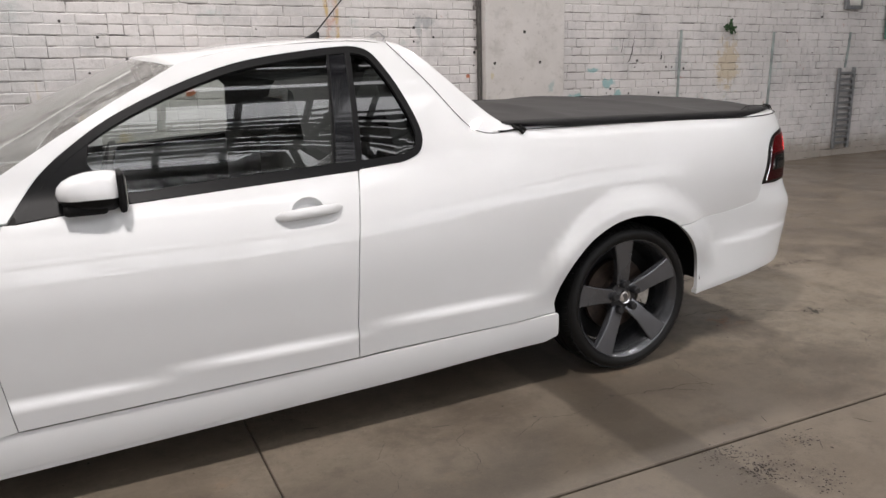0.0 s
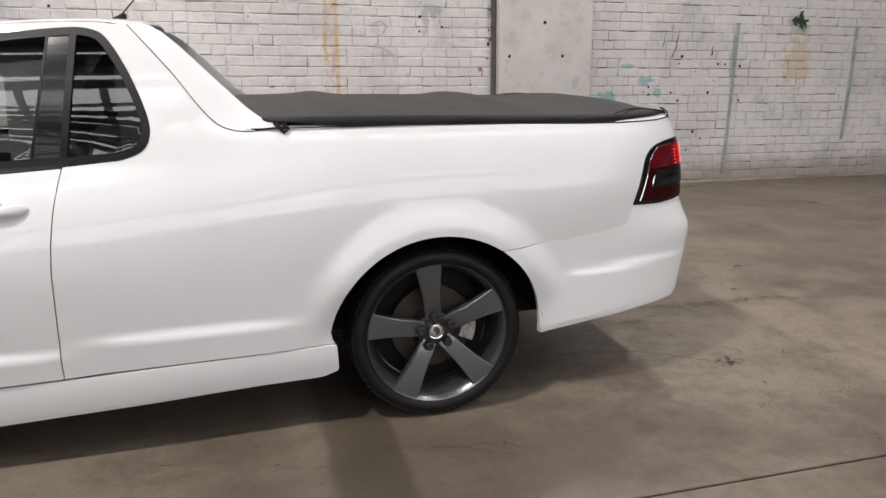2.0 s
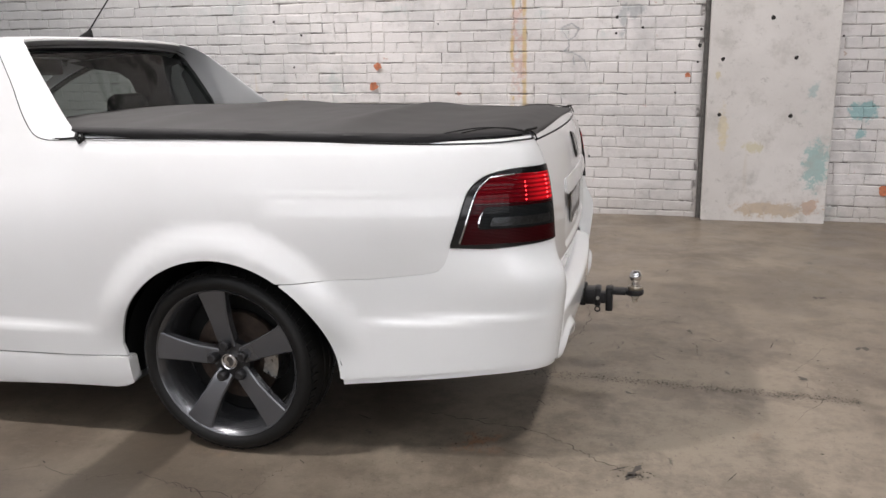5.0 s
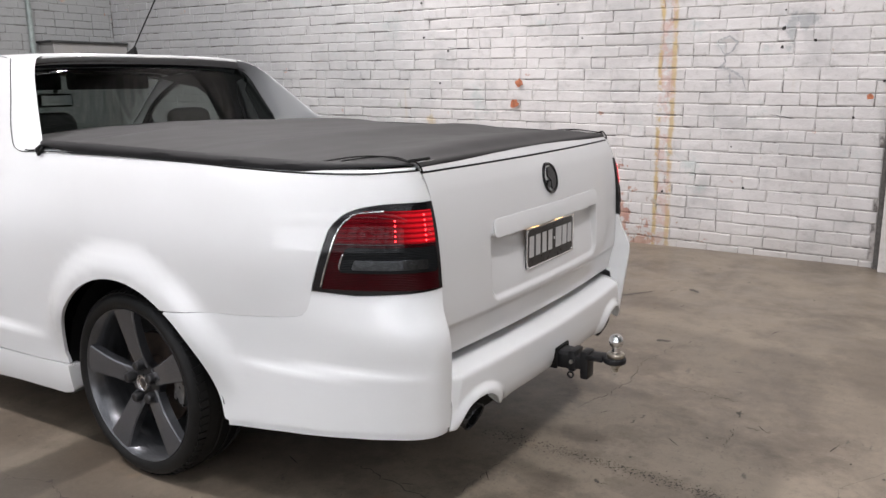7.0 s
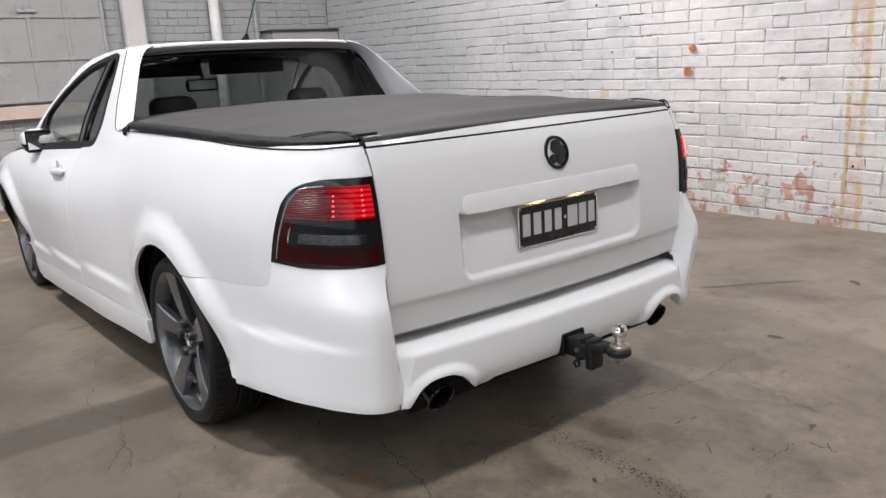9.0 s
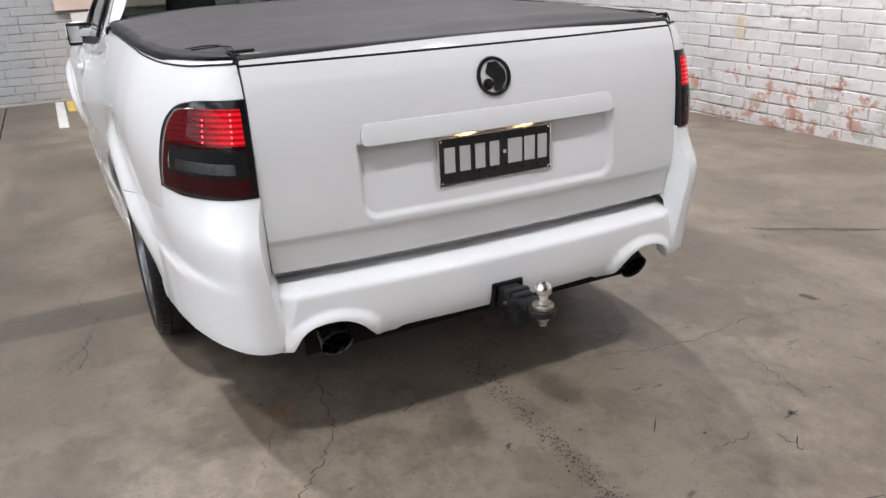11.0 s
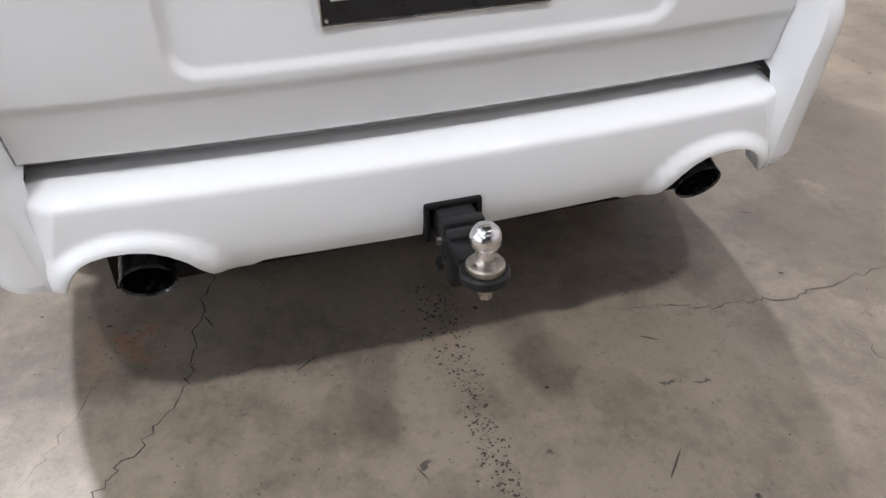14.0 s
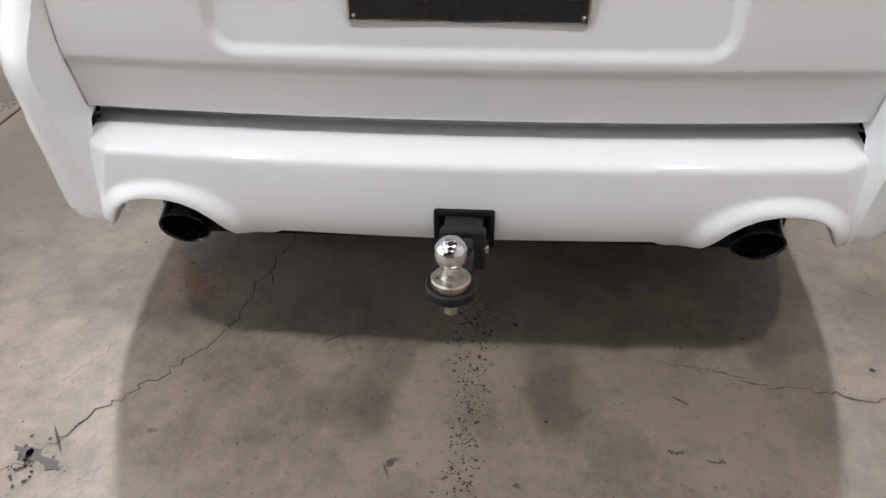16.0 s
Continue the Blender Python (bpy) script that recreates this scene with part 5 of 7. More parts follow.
# ---- hall materials ----
class Graph:
    """Short hand for building node materials."""
    def __init__(self, name):
        self.m, self.nt, self.b = nodes_of(name)
        self.pos = self.add("NewGeometry").outputs["Position"]

    def add(self, kind, **values):
        n = self.nt.nodes.new("ShaderNode" + kind)
        for k, v in values.items():
            if k == "op":
                n.operation = v
            else:
                n.inputs[k.replace("_", " ")].default_value = v
        return n

    def link(self, a, b):
        self.nt.links.new(a, b)

    def noise(self, scale, detail=4, rough=0.55, stretch=None, shift=0.0, distort=0.0):
        n = self.add("TexNoise", Scale=scale, Detail=detail, Roughness=rough, Distortion=distort)
        v = self.pos
        if stretch or shift:
            mp = self.add("Mapping")
            mp.inputs["Scale"].default_value = stretch or (1, 1, 1)
            mp.inputs["Location"].default_value = (shift, shift * 0.7, shift * 1.3)
            self.link(v, mp.inputs["Vector"])
            v = mp.outputs["Vector"]
        self.link(v, n.inputs["Vector"])
        return n.outputs["Fac"]

    def span(self, value, a, b, lo=0.0, hi=1.0):
        n = self.add("MapRange", From_Min=a, From_Max=b, To_Min=lo, To_Max=hi)
        n.interpolation_type = "SMOOTHSTEP"
        self.link(value, n.inputs["Value"])
        return n.outputs["Result"]

    def math(self, op, a, b=None):
        n = self.add("Math", op=op)
        for i, v in enumerate((a, b)):
            if v is None:
                continue
            if isinstance(v, (int, float)):
                n.inputs[i].default_value = v
            else:
                self.link(v, n.inputs[i])
        return n.outputs[0]

    def mix(self, fac, a, b):
        n = self.nt.nodes.new("ShaderNodeMix")
        n.data_type = "RGBA"
        if isinstance(fac, (int, float)):
            n.inputs[0].default_value = fac
        else:
            self.link(fac, n.inputs[0])
        for i, v in ((6, a), (7, b)):
            if isinstance(v, tuple):
                n.inputs[i].default_value = (*v, 1)
            else:
                self.link(v, n.inputs[i])
        return n.outputs[2]

    def times(self, a, color):
        n = self.nt.nodes.new("ShaderNodeMix")
        n.data_type, n.blend_type = "RGBA", "MULTIPLY"
        n.inputs[0].default_value = 1.0
        self.link(a, n.inputs[6])
        n.inputs[7].default_value = (*color, 1)
        return n.outputs[2]

    def xyz(self):
        n = self.add("SeparateXYZ")
        self.link(self.pos, n.inputs[0])
        return n.outputs

    def window(self, v, a, b, soft=0.1):
        """1 where v lies between a and b, fading over soft."""
        return self.math("MULTIPLY", self.span(v, a - soft, a + soft), self.span(v, b + soft, b - soft))

    def spot(self, c, x, z, cx, cz, rx, rz, color, strength):
        """A ragged patch of another colour on a wall."""
        u = self.math("MULTIPLY", self.math("SUBTRACT", x, cx), 1 / rx)
        v = self.math("MULTIPLY", self.math("SUBTRACT", z, cz), 1 / rz)
        d = self.math("SQRT", self.math("ADD", self.math("MULTIPLY", u, u), self.math("MULTIPLY", v, v)))
        d = self.math("ADD", d, self.math("MULTIPLY", self.math("SUBTRACT", self.noise(13, 7, 0.75, shift=cx), 0.5), 3.2))
        return self.mix(self.math("MULTIPLY", self.span(d, 1.0, 0.55), strength), c, color)

    def bump(self, height, strength, distance):
        n = self.add("Bump", Strength=strength, Distance=distance)
        self.link(height, n.inputs["Height"])
        self.link(n.outputs["Normal"], self.b.inputs["Normal"])

    def done(self, color, rough):
        self.link(color, self.b.inputs["Base Color"])
        if isinstance(rough, (int, float)):
            self.b.inputs["Roughness"].default_value = rough
        else:
            self.link(rough, self.b.inputs["Roughness"])
        return self.m


def painted_brick(name, white=(0.62, 0.597, 0.588), joint=False, peel_x=(-3.6, 0.4)):
    g = Graph(name)
    x, y, z = g.xyz()
    info = g.add("ObjectInfo").outputs["Random"]
    patch, grime, fine, speck = g.noise(0.8, 5), g.noise(2.6, 6, 0.65), g.noise(34, 5, 0.6), g.noise(95, 3, 0.5)
    c = g.mix(g.span(patch, 0.35, 0.68), white, tuple(v * 0.84 for v in white))
    c = g.mix(g.math("MULTIPLY", g.span(grime, 0.48, 0.70), 0.55), c, (0.37, 0.365, 0.365))
    c = g.mix(g.math("MULTIPLY", g.span(g.noise(15, 8, 0.75, shift=21), 0.53, 0.66), 0.40), c, (0.33, 0.315, 0.30))
    c = g.mix(g.math("MULTIPLY", g.span(info, 0.0, 1.0), 0.10), c, (0.45, 0.44, 0.42))
    # bluish and green tints left by old coats
    c = g.mix(g.math("MULTIPLY", g.span(g.noise(1.9, 6, 0.75, shift=9), 0.58, 0.70), 0.50), c, (0.36, 0.43, 0.42))
    # greyer from beside the cab towards the far end, in two steps
    greyer = g.span(g.math("ADD", x, g.math("MULTIPLY", g.noise(1.4, 6, 0.7, shift=12), 1.6)), -0.4, -2.2)
    c = g.mix(g.math("MULTIPLY", greyer, 0.55), c, (0.30, 0.312, 0.315))
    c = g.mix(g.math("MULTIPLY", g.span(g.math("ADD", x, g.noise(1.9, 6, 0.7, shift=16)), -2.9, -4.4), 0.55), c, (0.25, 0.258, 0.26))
    # yellow rust runs
    streak = g.noise(1.0, 4, 0.6, stretch=(9, 9, 0.7), shift=3)
    c = g.mix(g.math("MULTIPLY", g.span(streak, 0.68, 0.80), 0.35), c, (0.44, 0.36, 0.22))
    edge = g.math("ADD", x, g.math("MULTIPLY", g.math("SUBTRACT", g.noise(7, 4), 0.5), 0.05))
    for a, b, k in ((0.205, 0.238, 0.85), (0.310, 0.350, 0.75)):
        c = g.mix(g.math("MULTIPLY", g.math("MULTIPLY", g.window(edge, a, b, 0.012), g.span(g.noise(5, 6, 0.75), 0.40, 0.52)), k), c, (0.47, 0.33, 0.12))
    c = g.mix(g.math("MULTIPLY", g.math("MULTIPLY", g.window(edge, 0.225, 0.335, 0.02), g.span(g.noise(8, 5, 0.7, shift=4), 0.44, 0.58)), 0.6), c, (0.50, 0.31, 0.26))
    # flaked paint: bare brick low on one stretch of wall, chips elsewhere
    low = g.math("MULTIPLY", g.window(x, peel_x[0], peel_x[1], 0.3), g.span(z, 0.85, 0.15))
    flake = g.noise(5.5, 6, 0.7, shift=2)
    peel = g.span(g.math("ADD", flake, g.math("MULTIPLY", low, 0.135)), 0.650, 0.672)
    brick = g.mix(g.span(g.noise(14, 4), 0.3, 0.7), (0.33, 0.12, 0.075), (0.46, 0.27, 0.19))
    brick = g.mix(g.span(g.noise(3.1, 3, shift=7), 0.45, 0.6), brick, (0.36, 0.38, 0.33))
    c = g.mix(g.math("MULTIPLY", peel, 0.8), c, brick)
    chips = g.span(g.noise(11, 6, 0.78, shift=5), 0.715, 0.735)
    c = g.mix(chips, c, (0.07, 0.055, 0.05))
    c = g.mix(g.math("MULTIPLY", g.span(speck, 0.66, 0.74), 0.4), c, (0.30, 0.28, 0.26))
    for cx, cz, rx, rz in ((3.22, 0.89, 0.13, 0.10), (3.69, 1.07, 0.10, 0.06), (3.83, 0.94, 0.05, 0.06), (3.97, 0.64, 0.04, 0.09), (3.47, 1.23, 0.10, 0.03), (4.07, 0.24, 0.04, 0.16), (3.21, 0.70, 0.05, 0.05)):
        c = g.spot(c, x, z, cx, cz, rx, rz, (0.20, 0.36, 0.37), 0.85)
    for cx, cz, rx, rz in ((1.215, 1.70, 0.05, 0.16), (1.32, 1.78, 0.09, 0.07), (4.76, 1.30, 0.05, 0.30)):
        c = g.spot(c, x, z, cx, cz, rx, rz, (0.24, 0.26, 0.27), 0.6)
    for cx, cz, rx, rz in ((5.6, 1.25, 0.22, 0.38), (3.66, 0.10, 0.14, 0.08), (-2.1, 1.0, 0.05, 0.12), (-1.75, 0.72, 0.07, 0.14)):
        c = g.spot(c, x, z, cx, cz, rx, rz, (0.46, 0.36, 0.20), 0.6)
    # dirt splashed on the foot of the wall
    foot = g.math("MULTIPLY", g.span(g.math("ADD", z, g.math("MULTIPLY", g.noise(4, 6, 0.7, shift=14), 0.35)), 0.46, 0.16), g.span(x, 2.5, 4.6, 0.25, 0.75))
    c = g.mix(foot, c, (0.24, 0.205, 0.165))
    if joint:
        crack = g.span(g.noise(4.2, 6, 0.72, shift=1), 0.45, 0.56)
        c = g.mix(g.math("MULTIPLY", crack, 0.88), c, (0.075, 0.066, 0.060))
    g.bump(g.math("ADD", g.math("MULTIPLY", fine, 0.35), g.math("MULTIPLY", g.noise(13, 5, 0.55, shift=6), 0.9)), 0.9, 0.010)
    return g.done(c, 0.78)


def concrete_floor():
    g = Graph("worn_concrete")
    x, y, z = g.xyz()
    cloud, mid, fine, speck = g.noise(0.55, 5, 0.6), g.noise(2.4, 6, 0.65, distort=0.4), g.noise(17, 6, 0.65), g.noise(120, 3, 0.6)
    c = g.mix(g.span(cloud, 0.35, 0.65), (0.170, 0.148, 0.122), (0.118, 0.101, 0.083))
    # paler behind the car: the brighter light there is put into the colour
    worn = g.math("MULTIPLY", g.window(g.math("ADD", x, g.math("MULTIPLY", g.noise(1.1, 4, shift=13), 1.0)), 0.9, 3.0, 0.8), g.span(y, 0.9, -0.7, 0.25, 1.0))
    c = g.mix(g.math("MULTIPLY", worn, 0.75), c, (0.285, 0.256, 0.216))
    c = g.mix(g.math("MULTIPLY", g.span(mid, 0.40, 0.66), 0.55), c, (0.245, 0.219, 0.184))
    c = g.mix(g.math("MULTIPLY", g.span(g.noise(5, 12, 0.74, shift=17), 0.44, 0.66), 0.60), c, (0.090, 0.077, 0.064))
    c = g.mix(g.math("MULTIPLY", g.span(g.noise(1.3, 9, 0.72, shift=6), 0.50, 0.66), 0.60), c, (0.078, 0.066, 0.055))
    c = g.mix(g.math("MULTIPLY", g.span(g.noise(3.4, 7, 0.68, shift=11), 0.60, 0.72), 0.30), c, (0.25, 0.175, 0.11))
    # dark rubber streaks and pits
    c = g.mix(g.math("MULTIPLY", g.span(g.noise(6.5, 6, 0.75, stretch=(1, 0.45, 1), shift=8), 0.66, 0.70), 0.75), c, (0.05, 0.045, 0.042))
    c = g.mix(g.math("MULTIPLY", g.span(g.noise(26, 8, 0.78, shift=3), 0.655, 0.70), 0.8), c, (0.045, 0.04, 0.036))
    c = g.mix(g.math("MULTIPLY", g.math("MULTIPLY", g.span(g.noise(70, 5, 0.7, shift=5), 0.60, 0.68), g.span(g.noise(2.2, 5, 0.7, shift=15), 0.48, 0.62)), 0.85), c, (0.05, 0.044, 0.039))
    c = g.mix(g.math("MULTIPLY", g.span(speck, 0.62, 0.75), 0.45), c, (0.30, 0.275, 0.25))
    # damp-looking blotches behind the car and by the wheel tracks
    for bx, by, rx, ry, k in ((1.20, 0.20, 0.10, 0.09, 0.34), (1.33, 0.29, 0.09, 0.07, 0.30), (1.25, -0.22, 0.11, 0.10, 0.30), (1.55, -0.05, 0.16, 0.12, 0.4), (1.0, 1.05, 0.30, 0.22, 0.5), (0.55, 1.5, 0.5, 0.35, 0.45), (2.3, 1.7, 0.5, 0.5, 0.4), (0.9, -1.3, 0.22, 0.2, 0.4)):
        u = g.math("MULTIPLY", g.math("SUBTRACT", x, bx), 1 / rx)
        v = g.math("MULTIPLY", g.math("SUBTRACT", y, by), 1 / ry)
        d = g.math("ADD", g.math("SQRT", g.math("ADD", g.math("MULTIPLY", u, u), g.math("MULTIPLY", v, v))), g.math("MULTIPLY", g.math("SUBTRACT", g.noise(9, 6, 0.65, shift=bx), 0.5), 2.2))
        c = g.mix(g.math("MULTIPLY", g.span(d, 1.05, 0.70), k), c, (0.095, 0.080, 0.064))
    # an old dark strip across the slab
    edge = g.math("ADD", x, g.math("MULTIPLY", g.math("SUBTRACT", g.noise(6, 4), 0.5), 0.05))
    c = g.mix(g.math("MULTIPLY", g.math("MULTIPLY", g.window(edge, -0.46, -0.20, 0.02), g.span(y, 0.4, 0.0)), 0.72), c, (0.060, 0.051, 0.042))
    rust = g.math("MULTIPLY", g.window(edge, 0.78, 0.95, 0.05), g.window(y, -0.74, -0.58, 0.05))
    c = g.mix(g.math("MULTIPLY", rust, g.span(g.noise(16, 6, 0.75), 0.47, 0.62, 0.0, 0.7)), c, (0.24, 0.11, 0.05))
    g.bump(g.math("ADD", g.math("MULTIPLY", fine, 0.6), g.math("MULTIPLY", speck, 0.35)), 0.35, 0.003)
    # pale rubbed streaks and dark trodden smears
    rub = g.math("MULTIPLY", g.span(g.noise(7, 7, 0.75, stretch=(1, 3, 1), shift=21), 0.52, 0.68), g.span(g.noise(1.3, 4, 0.6, shift=27), 0.40, 0.62))
    c = g.mix(g.math("MULTIPLY", rub, 0.16), c, (0.36, 0.335, 0.305))
    c = g.mix(g.math("MULTIPLY", g.span(g.noise(11, 7, 0.8, stretch=(2, 1, 1), shift=37), 0.60, 0.70), 0.45), c, (0.075, 0.064, 0.053))
    c = g.mix(g.math("MULTIPLY", g.span(g.noise(42, 8, 0.8, shift=41), 0.54, 0.66), 0.42), c, (0.070, 0.061, 0.052))
    c = g.mix(g.math("MULTIPLY", g.span(g.noise(64, 7, 0.8, shift=47), 0.58, 0.70), 0.30), c, (0.36, 0.33, 0.29))
    c = g.times(c, (0.95, 0.89, 0.82))
    # darker towards -y: the dimmer look of that floor's light is put into colour
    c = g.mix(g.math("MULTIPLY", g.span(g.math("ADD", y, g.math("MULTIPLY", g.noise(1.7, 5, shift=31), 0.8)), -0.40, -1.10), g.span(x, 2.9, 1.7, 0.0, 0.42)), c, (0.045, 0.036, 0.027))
    g.b.inputs["Specular IOR Level"].default_value = 0.42
    return g.done(c, g.span(mid, 0.3, 0.7, 0.31, 0.50))


def rendered_wall(name, a, b):
    g = Graph(name)
    c = g.mix(g.span(g.noise(0.9, 5, 0.6), 0.35, 0.65), a, b)
    c = g.mix(g.math("MULTIPLY", g.span(g.noise(4.5, 6, 0.7, shift=4), 0.55, 0.72), 0.5), c, tuple(v * 0.6 for v in a))
    c = g.mix(g.math("MULTIPLY", g.span(g.noise(1.0, 4, 0.6, stretch=(6, 6, 0.6), shift=2), 0.60, 0.75), 0.35), c, (0.40, 0.33, 0.22))
    c = g.mix(g.span(g.noise(9, 5, 0.75, shift=5), 0.755, 0.775), c, (0.06, 0.05, 0.045))
    c = g.mix(g.math("MULTIPLY", g.span(g.noise(2.1, 5, 0.7, shift=8), 0.62, 0.70), 0.4), c, (0.34, 0.42, 0.40))
    if name == "pale_render":
        x, y, z = g.xyz()
        for cx, cz, rx, rz, col in ((2.86, 0.44, 0.12, 0.24, (0.22, 0.37, 0.36)), (2.79, 1.08, 0.05, 0.07, (0.30, 0.38, 0.38)), (2.09, 0.76, 0.05, 0.20, (0.50, 0.43, 0.28)), (2.34, 0.60, 0.10, 0.05, (0.46, 0.42, 0.28)),
                                    (2.02, 1.22, 0.03, 0.05, (0.46, 0.40, 0.26)), (2.50, 0.05, 0.35, 0.08, (0.40, 0.30, 0.20)), (2.84, 0.08, 0.10, 0.08, (0.42, 0.27, 0.18))):
            c = g.spot(c, x, z, cx, cz, rx, rz, col, 0.75)
        c = g.mix(g.math("MULTIPLY", g.span(g.noise(3.2, 8, 0.74, shift=19), 0.48, 0.66), 0.45), c, (0.31, 0.29, 0.265))
        c = g.mix(g.math("MULTIPLY", g.span(g.noise(12, 8, 0.78, shift=23), 0.56, 0.68), 0.45), c, (0.24, 0.225, 0.205))
        c = g.mix(g.math("MULTIPLY", g.span(g.noise(38, 6, 0.75, shift=3), 0.64, 0.69), 0.8), c, (0.14, 0.127, 0.113))
    g.bump(g.noise(22, 6, 0.65), 0.4, 0.006)
    return g.done(c, 0.8)


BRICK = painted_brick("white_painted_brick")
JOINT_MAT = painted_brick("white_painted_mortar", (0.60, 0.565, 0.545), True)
# darkened copies of the white brick: the far wall's dimness put into colour
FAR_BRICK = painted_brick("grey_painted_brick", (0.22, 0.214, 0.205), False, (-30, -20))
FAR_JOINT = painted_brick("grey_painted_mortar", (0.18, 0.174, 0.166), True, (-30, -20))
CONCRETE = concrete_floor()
PILASTER = rendered_wall("pale_render", (0.56, 0.54, 0.52), (0.49, 0.47, 0.45))
PLAIN_WALL = rendered_wall("grey_white_wall", (0.50, 0.48, 0.46), (0.42, 0.40, 0.385))
SHEET_DOOR = rendered_wall("old_white_door_paint", (0.29, 0.283, 0.275), (0.25, 0.243, 0.234))
LEDGE = rendered_wall("pinkish_timber", (0.50, 0.40, 0.34), (0.42, 0.33, 0.28))
ROOF_TIN = plain("grey_roof_sheet", (0.20, 0.20, 0.20), 0.6, grain=0.3, grain_scale=2)
TRUSS = plain("dark_truss_steel", (0.03, 0.03, 0.03), 0.6, grain=0.3)
PIPE_TEAL = plain("teal_grey_conduit", (0.24, 0.28, 0.27), 0.6, grain=0.35, grain_scale=9)
PIPE_WHITE = plain("white_pipe_paint", (0.60, 0.59, 0.57), 0.5, grain=0.15, grain_scale=6)
GALV = plain("galvanised_steel", (0.30, 0.31, 0.32), 0.45, metal=0.7, grain=0.25, grain_scale=30)
CRACK = plain("crack_dirt", (0.045, 0.038, 0.033), 0.9)
SKY_SHEET = plain("daylit_roof_sheet", (0.8, 0.8, 0.8), 0.6, emit=(0.93, 0.97, 1.0), emit_strength=SKY_STRENGTH)


def frosted_pane():
    """Frosted glass of the unseen side windows, its glow mottled as if by dirt."""
    m, nt, b = nodes_of("frosted_window")
    b.inputs["Base Color"].default_value, b.inputs["Roughness"].default_value = (0.8, 0.8, 0.8, 1), 0.6
    b.inputs["Emission Color"].default_value = (0.93, 0.97, 1.0, 1)
    tc, dirt, mr = nt.nodes.new("ShaderNodeTexCoord"), nt.nodes.new("ShaderNodeTexNoise"), nt.nodes.new("ShaderNodeMapRange")
    dirt.inputs["Scale"].default_value, dirt.inputs["Detail"].default_value, dirt.inputs["Roughness"].default_value = 1.3, 6, 0.7
    nt.links.new(tc.outputs["Object"], dirt.inputs["Vector"])
    mr.inputs["From Min"].default_value, mr.inputs["From Max"].default_value = 0.38, 0.62
    mr.inputs["To Min"].default_value, mr.inputs["To Max"].default_value = 0.15 * WINDOW_STRENGTH, 1.6 * WINDOW_STRENGTH
    nt.links.new(dirt.outputs["Fac"], mr.inputs["Value"])
    nt.links.new(mr.outputs["Result"], b.inputs["Emission Strength"])
    return m


DULL_PANE = frosted_pane()
OIL = plain("oil_stain", (0.058, 0.050, 0.042), 0.55, grain=0.3, grain_scale=40)
LINE_WHITE = plain("worn_white_line", (0.50, 0.49, 0.47), 0.7, grain=0.4, grain_scale=30)
LINE_YELLOW = plain("worn_yellow_line", (0.52, 0.36, 0.08), 0.7, grain=0.4, grain_scale=30)
LEAF = plain("dark_green_leaf", (0.02, 0.055, 0.018), 0.6, grain=0.3)
ORANGE = plain("bare_orange_brick", (0.40, 0.14, 0.07), 0.85, grain=0.4, grain_scale=30, bump=0.5)

FAR_X, BACK_Y, SIDE_Y, NEAR_X, ROOF_H = -7.2, 4.05, -13.0, 22.0, 6.9


def setting(name, bm, material):
    return tagged(part(name, bm, material), kind="structure")


# ---- floor: slabs with joints between them ----
floor = setting("floor", box((FAR_X - 0.3, SIDE_Y - 0.3, -0.30), (NEAR_X + 0.3, BACK_Y + 0.3, -0.16)), CRACK)

def fall(x, y):
    """How far the floor drops towards the back wall."""
    return -ease(1.3, 4.1, y) * (0.040 + 0.012 * min(6.0, max(0.0, x - 1.0)))


def slab_block(x0, y0, x1, y1):
    """A concrete slab with a softened arris, its top following the fall of the floor."""
    xs, ys = steps(x0, x1, 0.8), steps(y0, y1, 0.3 if y1 > 2 else 3.0)
    rows = [[(x0, y, -0.24)] + [(x0, y, fall(x0, y) - 0.004)] + [(min(max(x, x0 + 0.004), x1 - 0.004), min(max(y, y0 + 0.004), y1 - 0.004), fall(x, y)) for x in xs]
            + [(x1, y, fall(x1, y) - 0.004), (x1, y, -0.24)] for y in ys]
    first, last = rows[0], rows[-1]
    front = [[(p[0], first[0][1], -0.24) for p in first], [(p[0], first[0][1], min(p[2], fall(p[0], y0) - 0.004)) for p in first]]
    back = [[(p[0], last[0][1], min(p[2], fall(p[0], y1) - 0.004)) for p in last], [(p[0], last[0][1], -0.24) for p in last]]
    return loft(front + rows + back)


XJ = [FAR_X - 0.2, -1.700, 6.2, NEAR_X + 0.2]
YJ = [SIDE_Y - 0.2, -6.6, -1.66, BACK_Y + 0.2]
for i in range(3):
    for j in range(3):
        gx, gy = 0.0022, 0.006
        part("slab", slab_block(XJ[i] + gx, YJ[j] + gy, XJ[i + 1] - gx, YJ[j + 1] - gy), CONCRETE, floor)


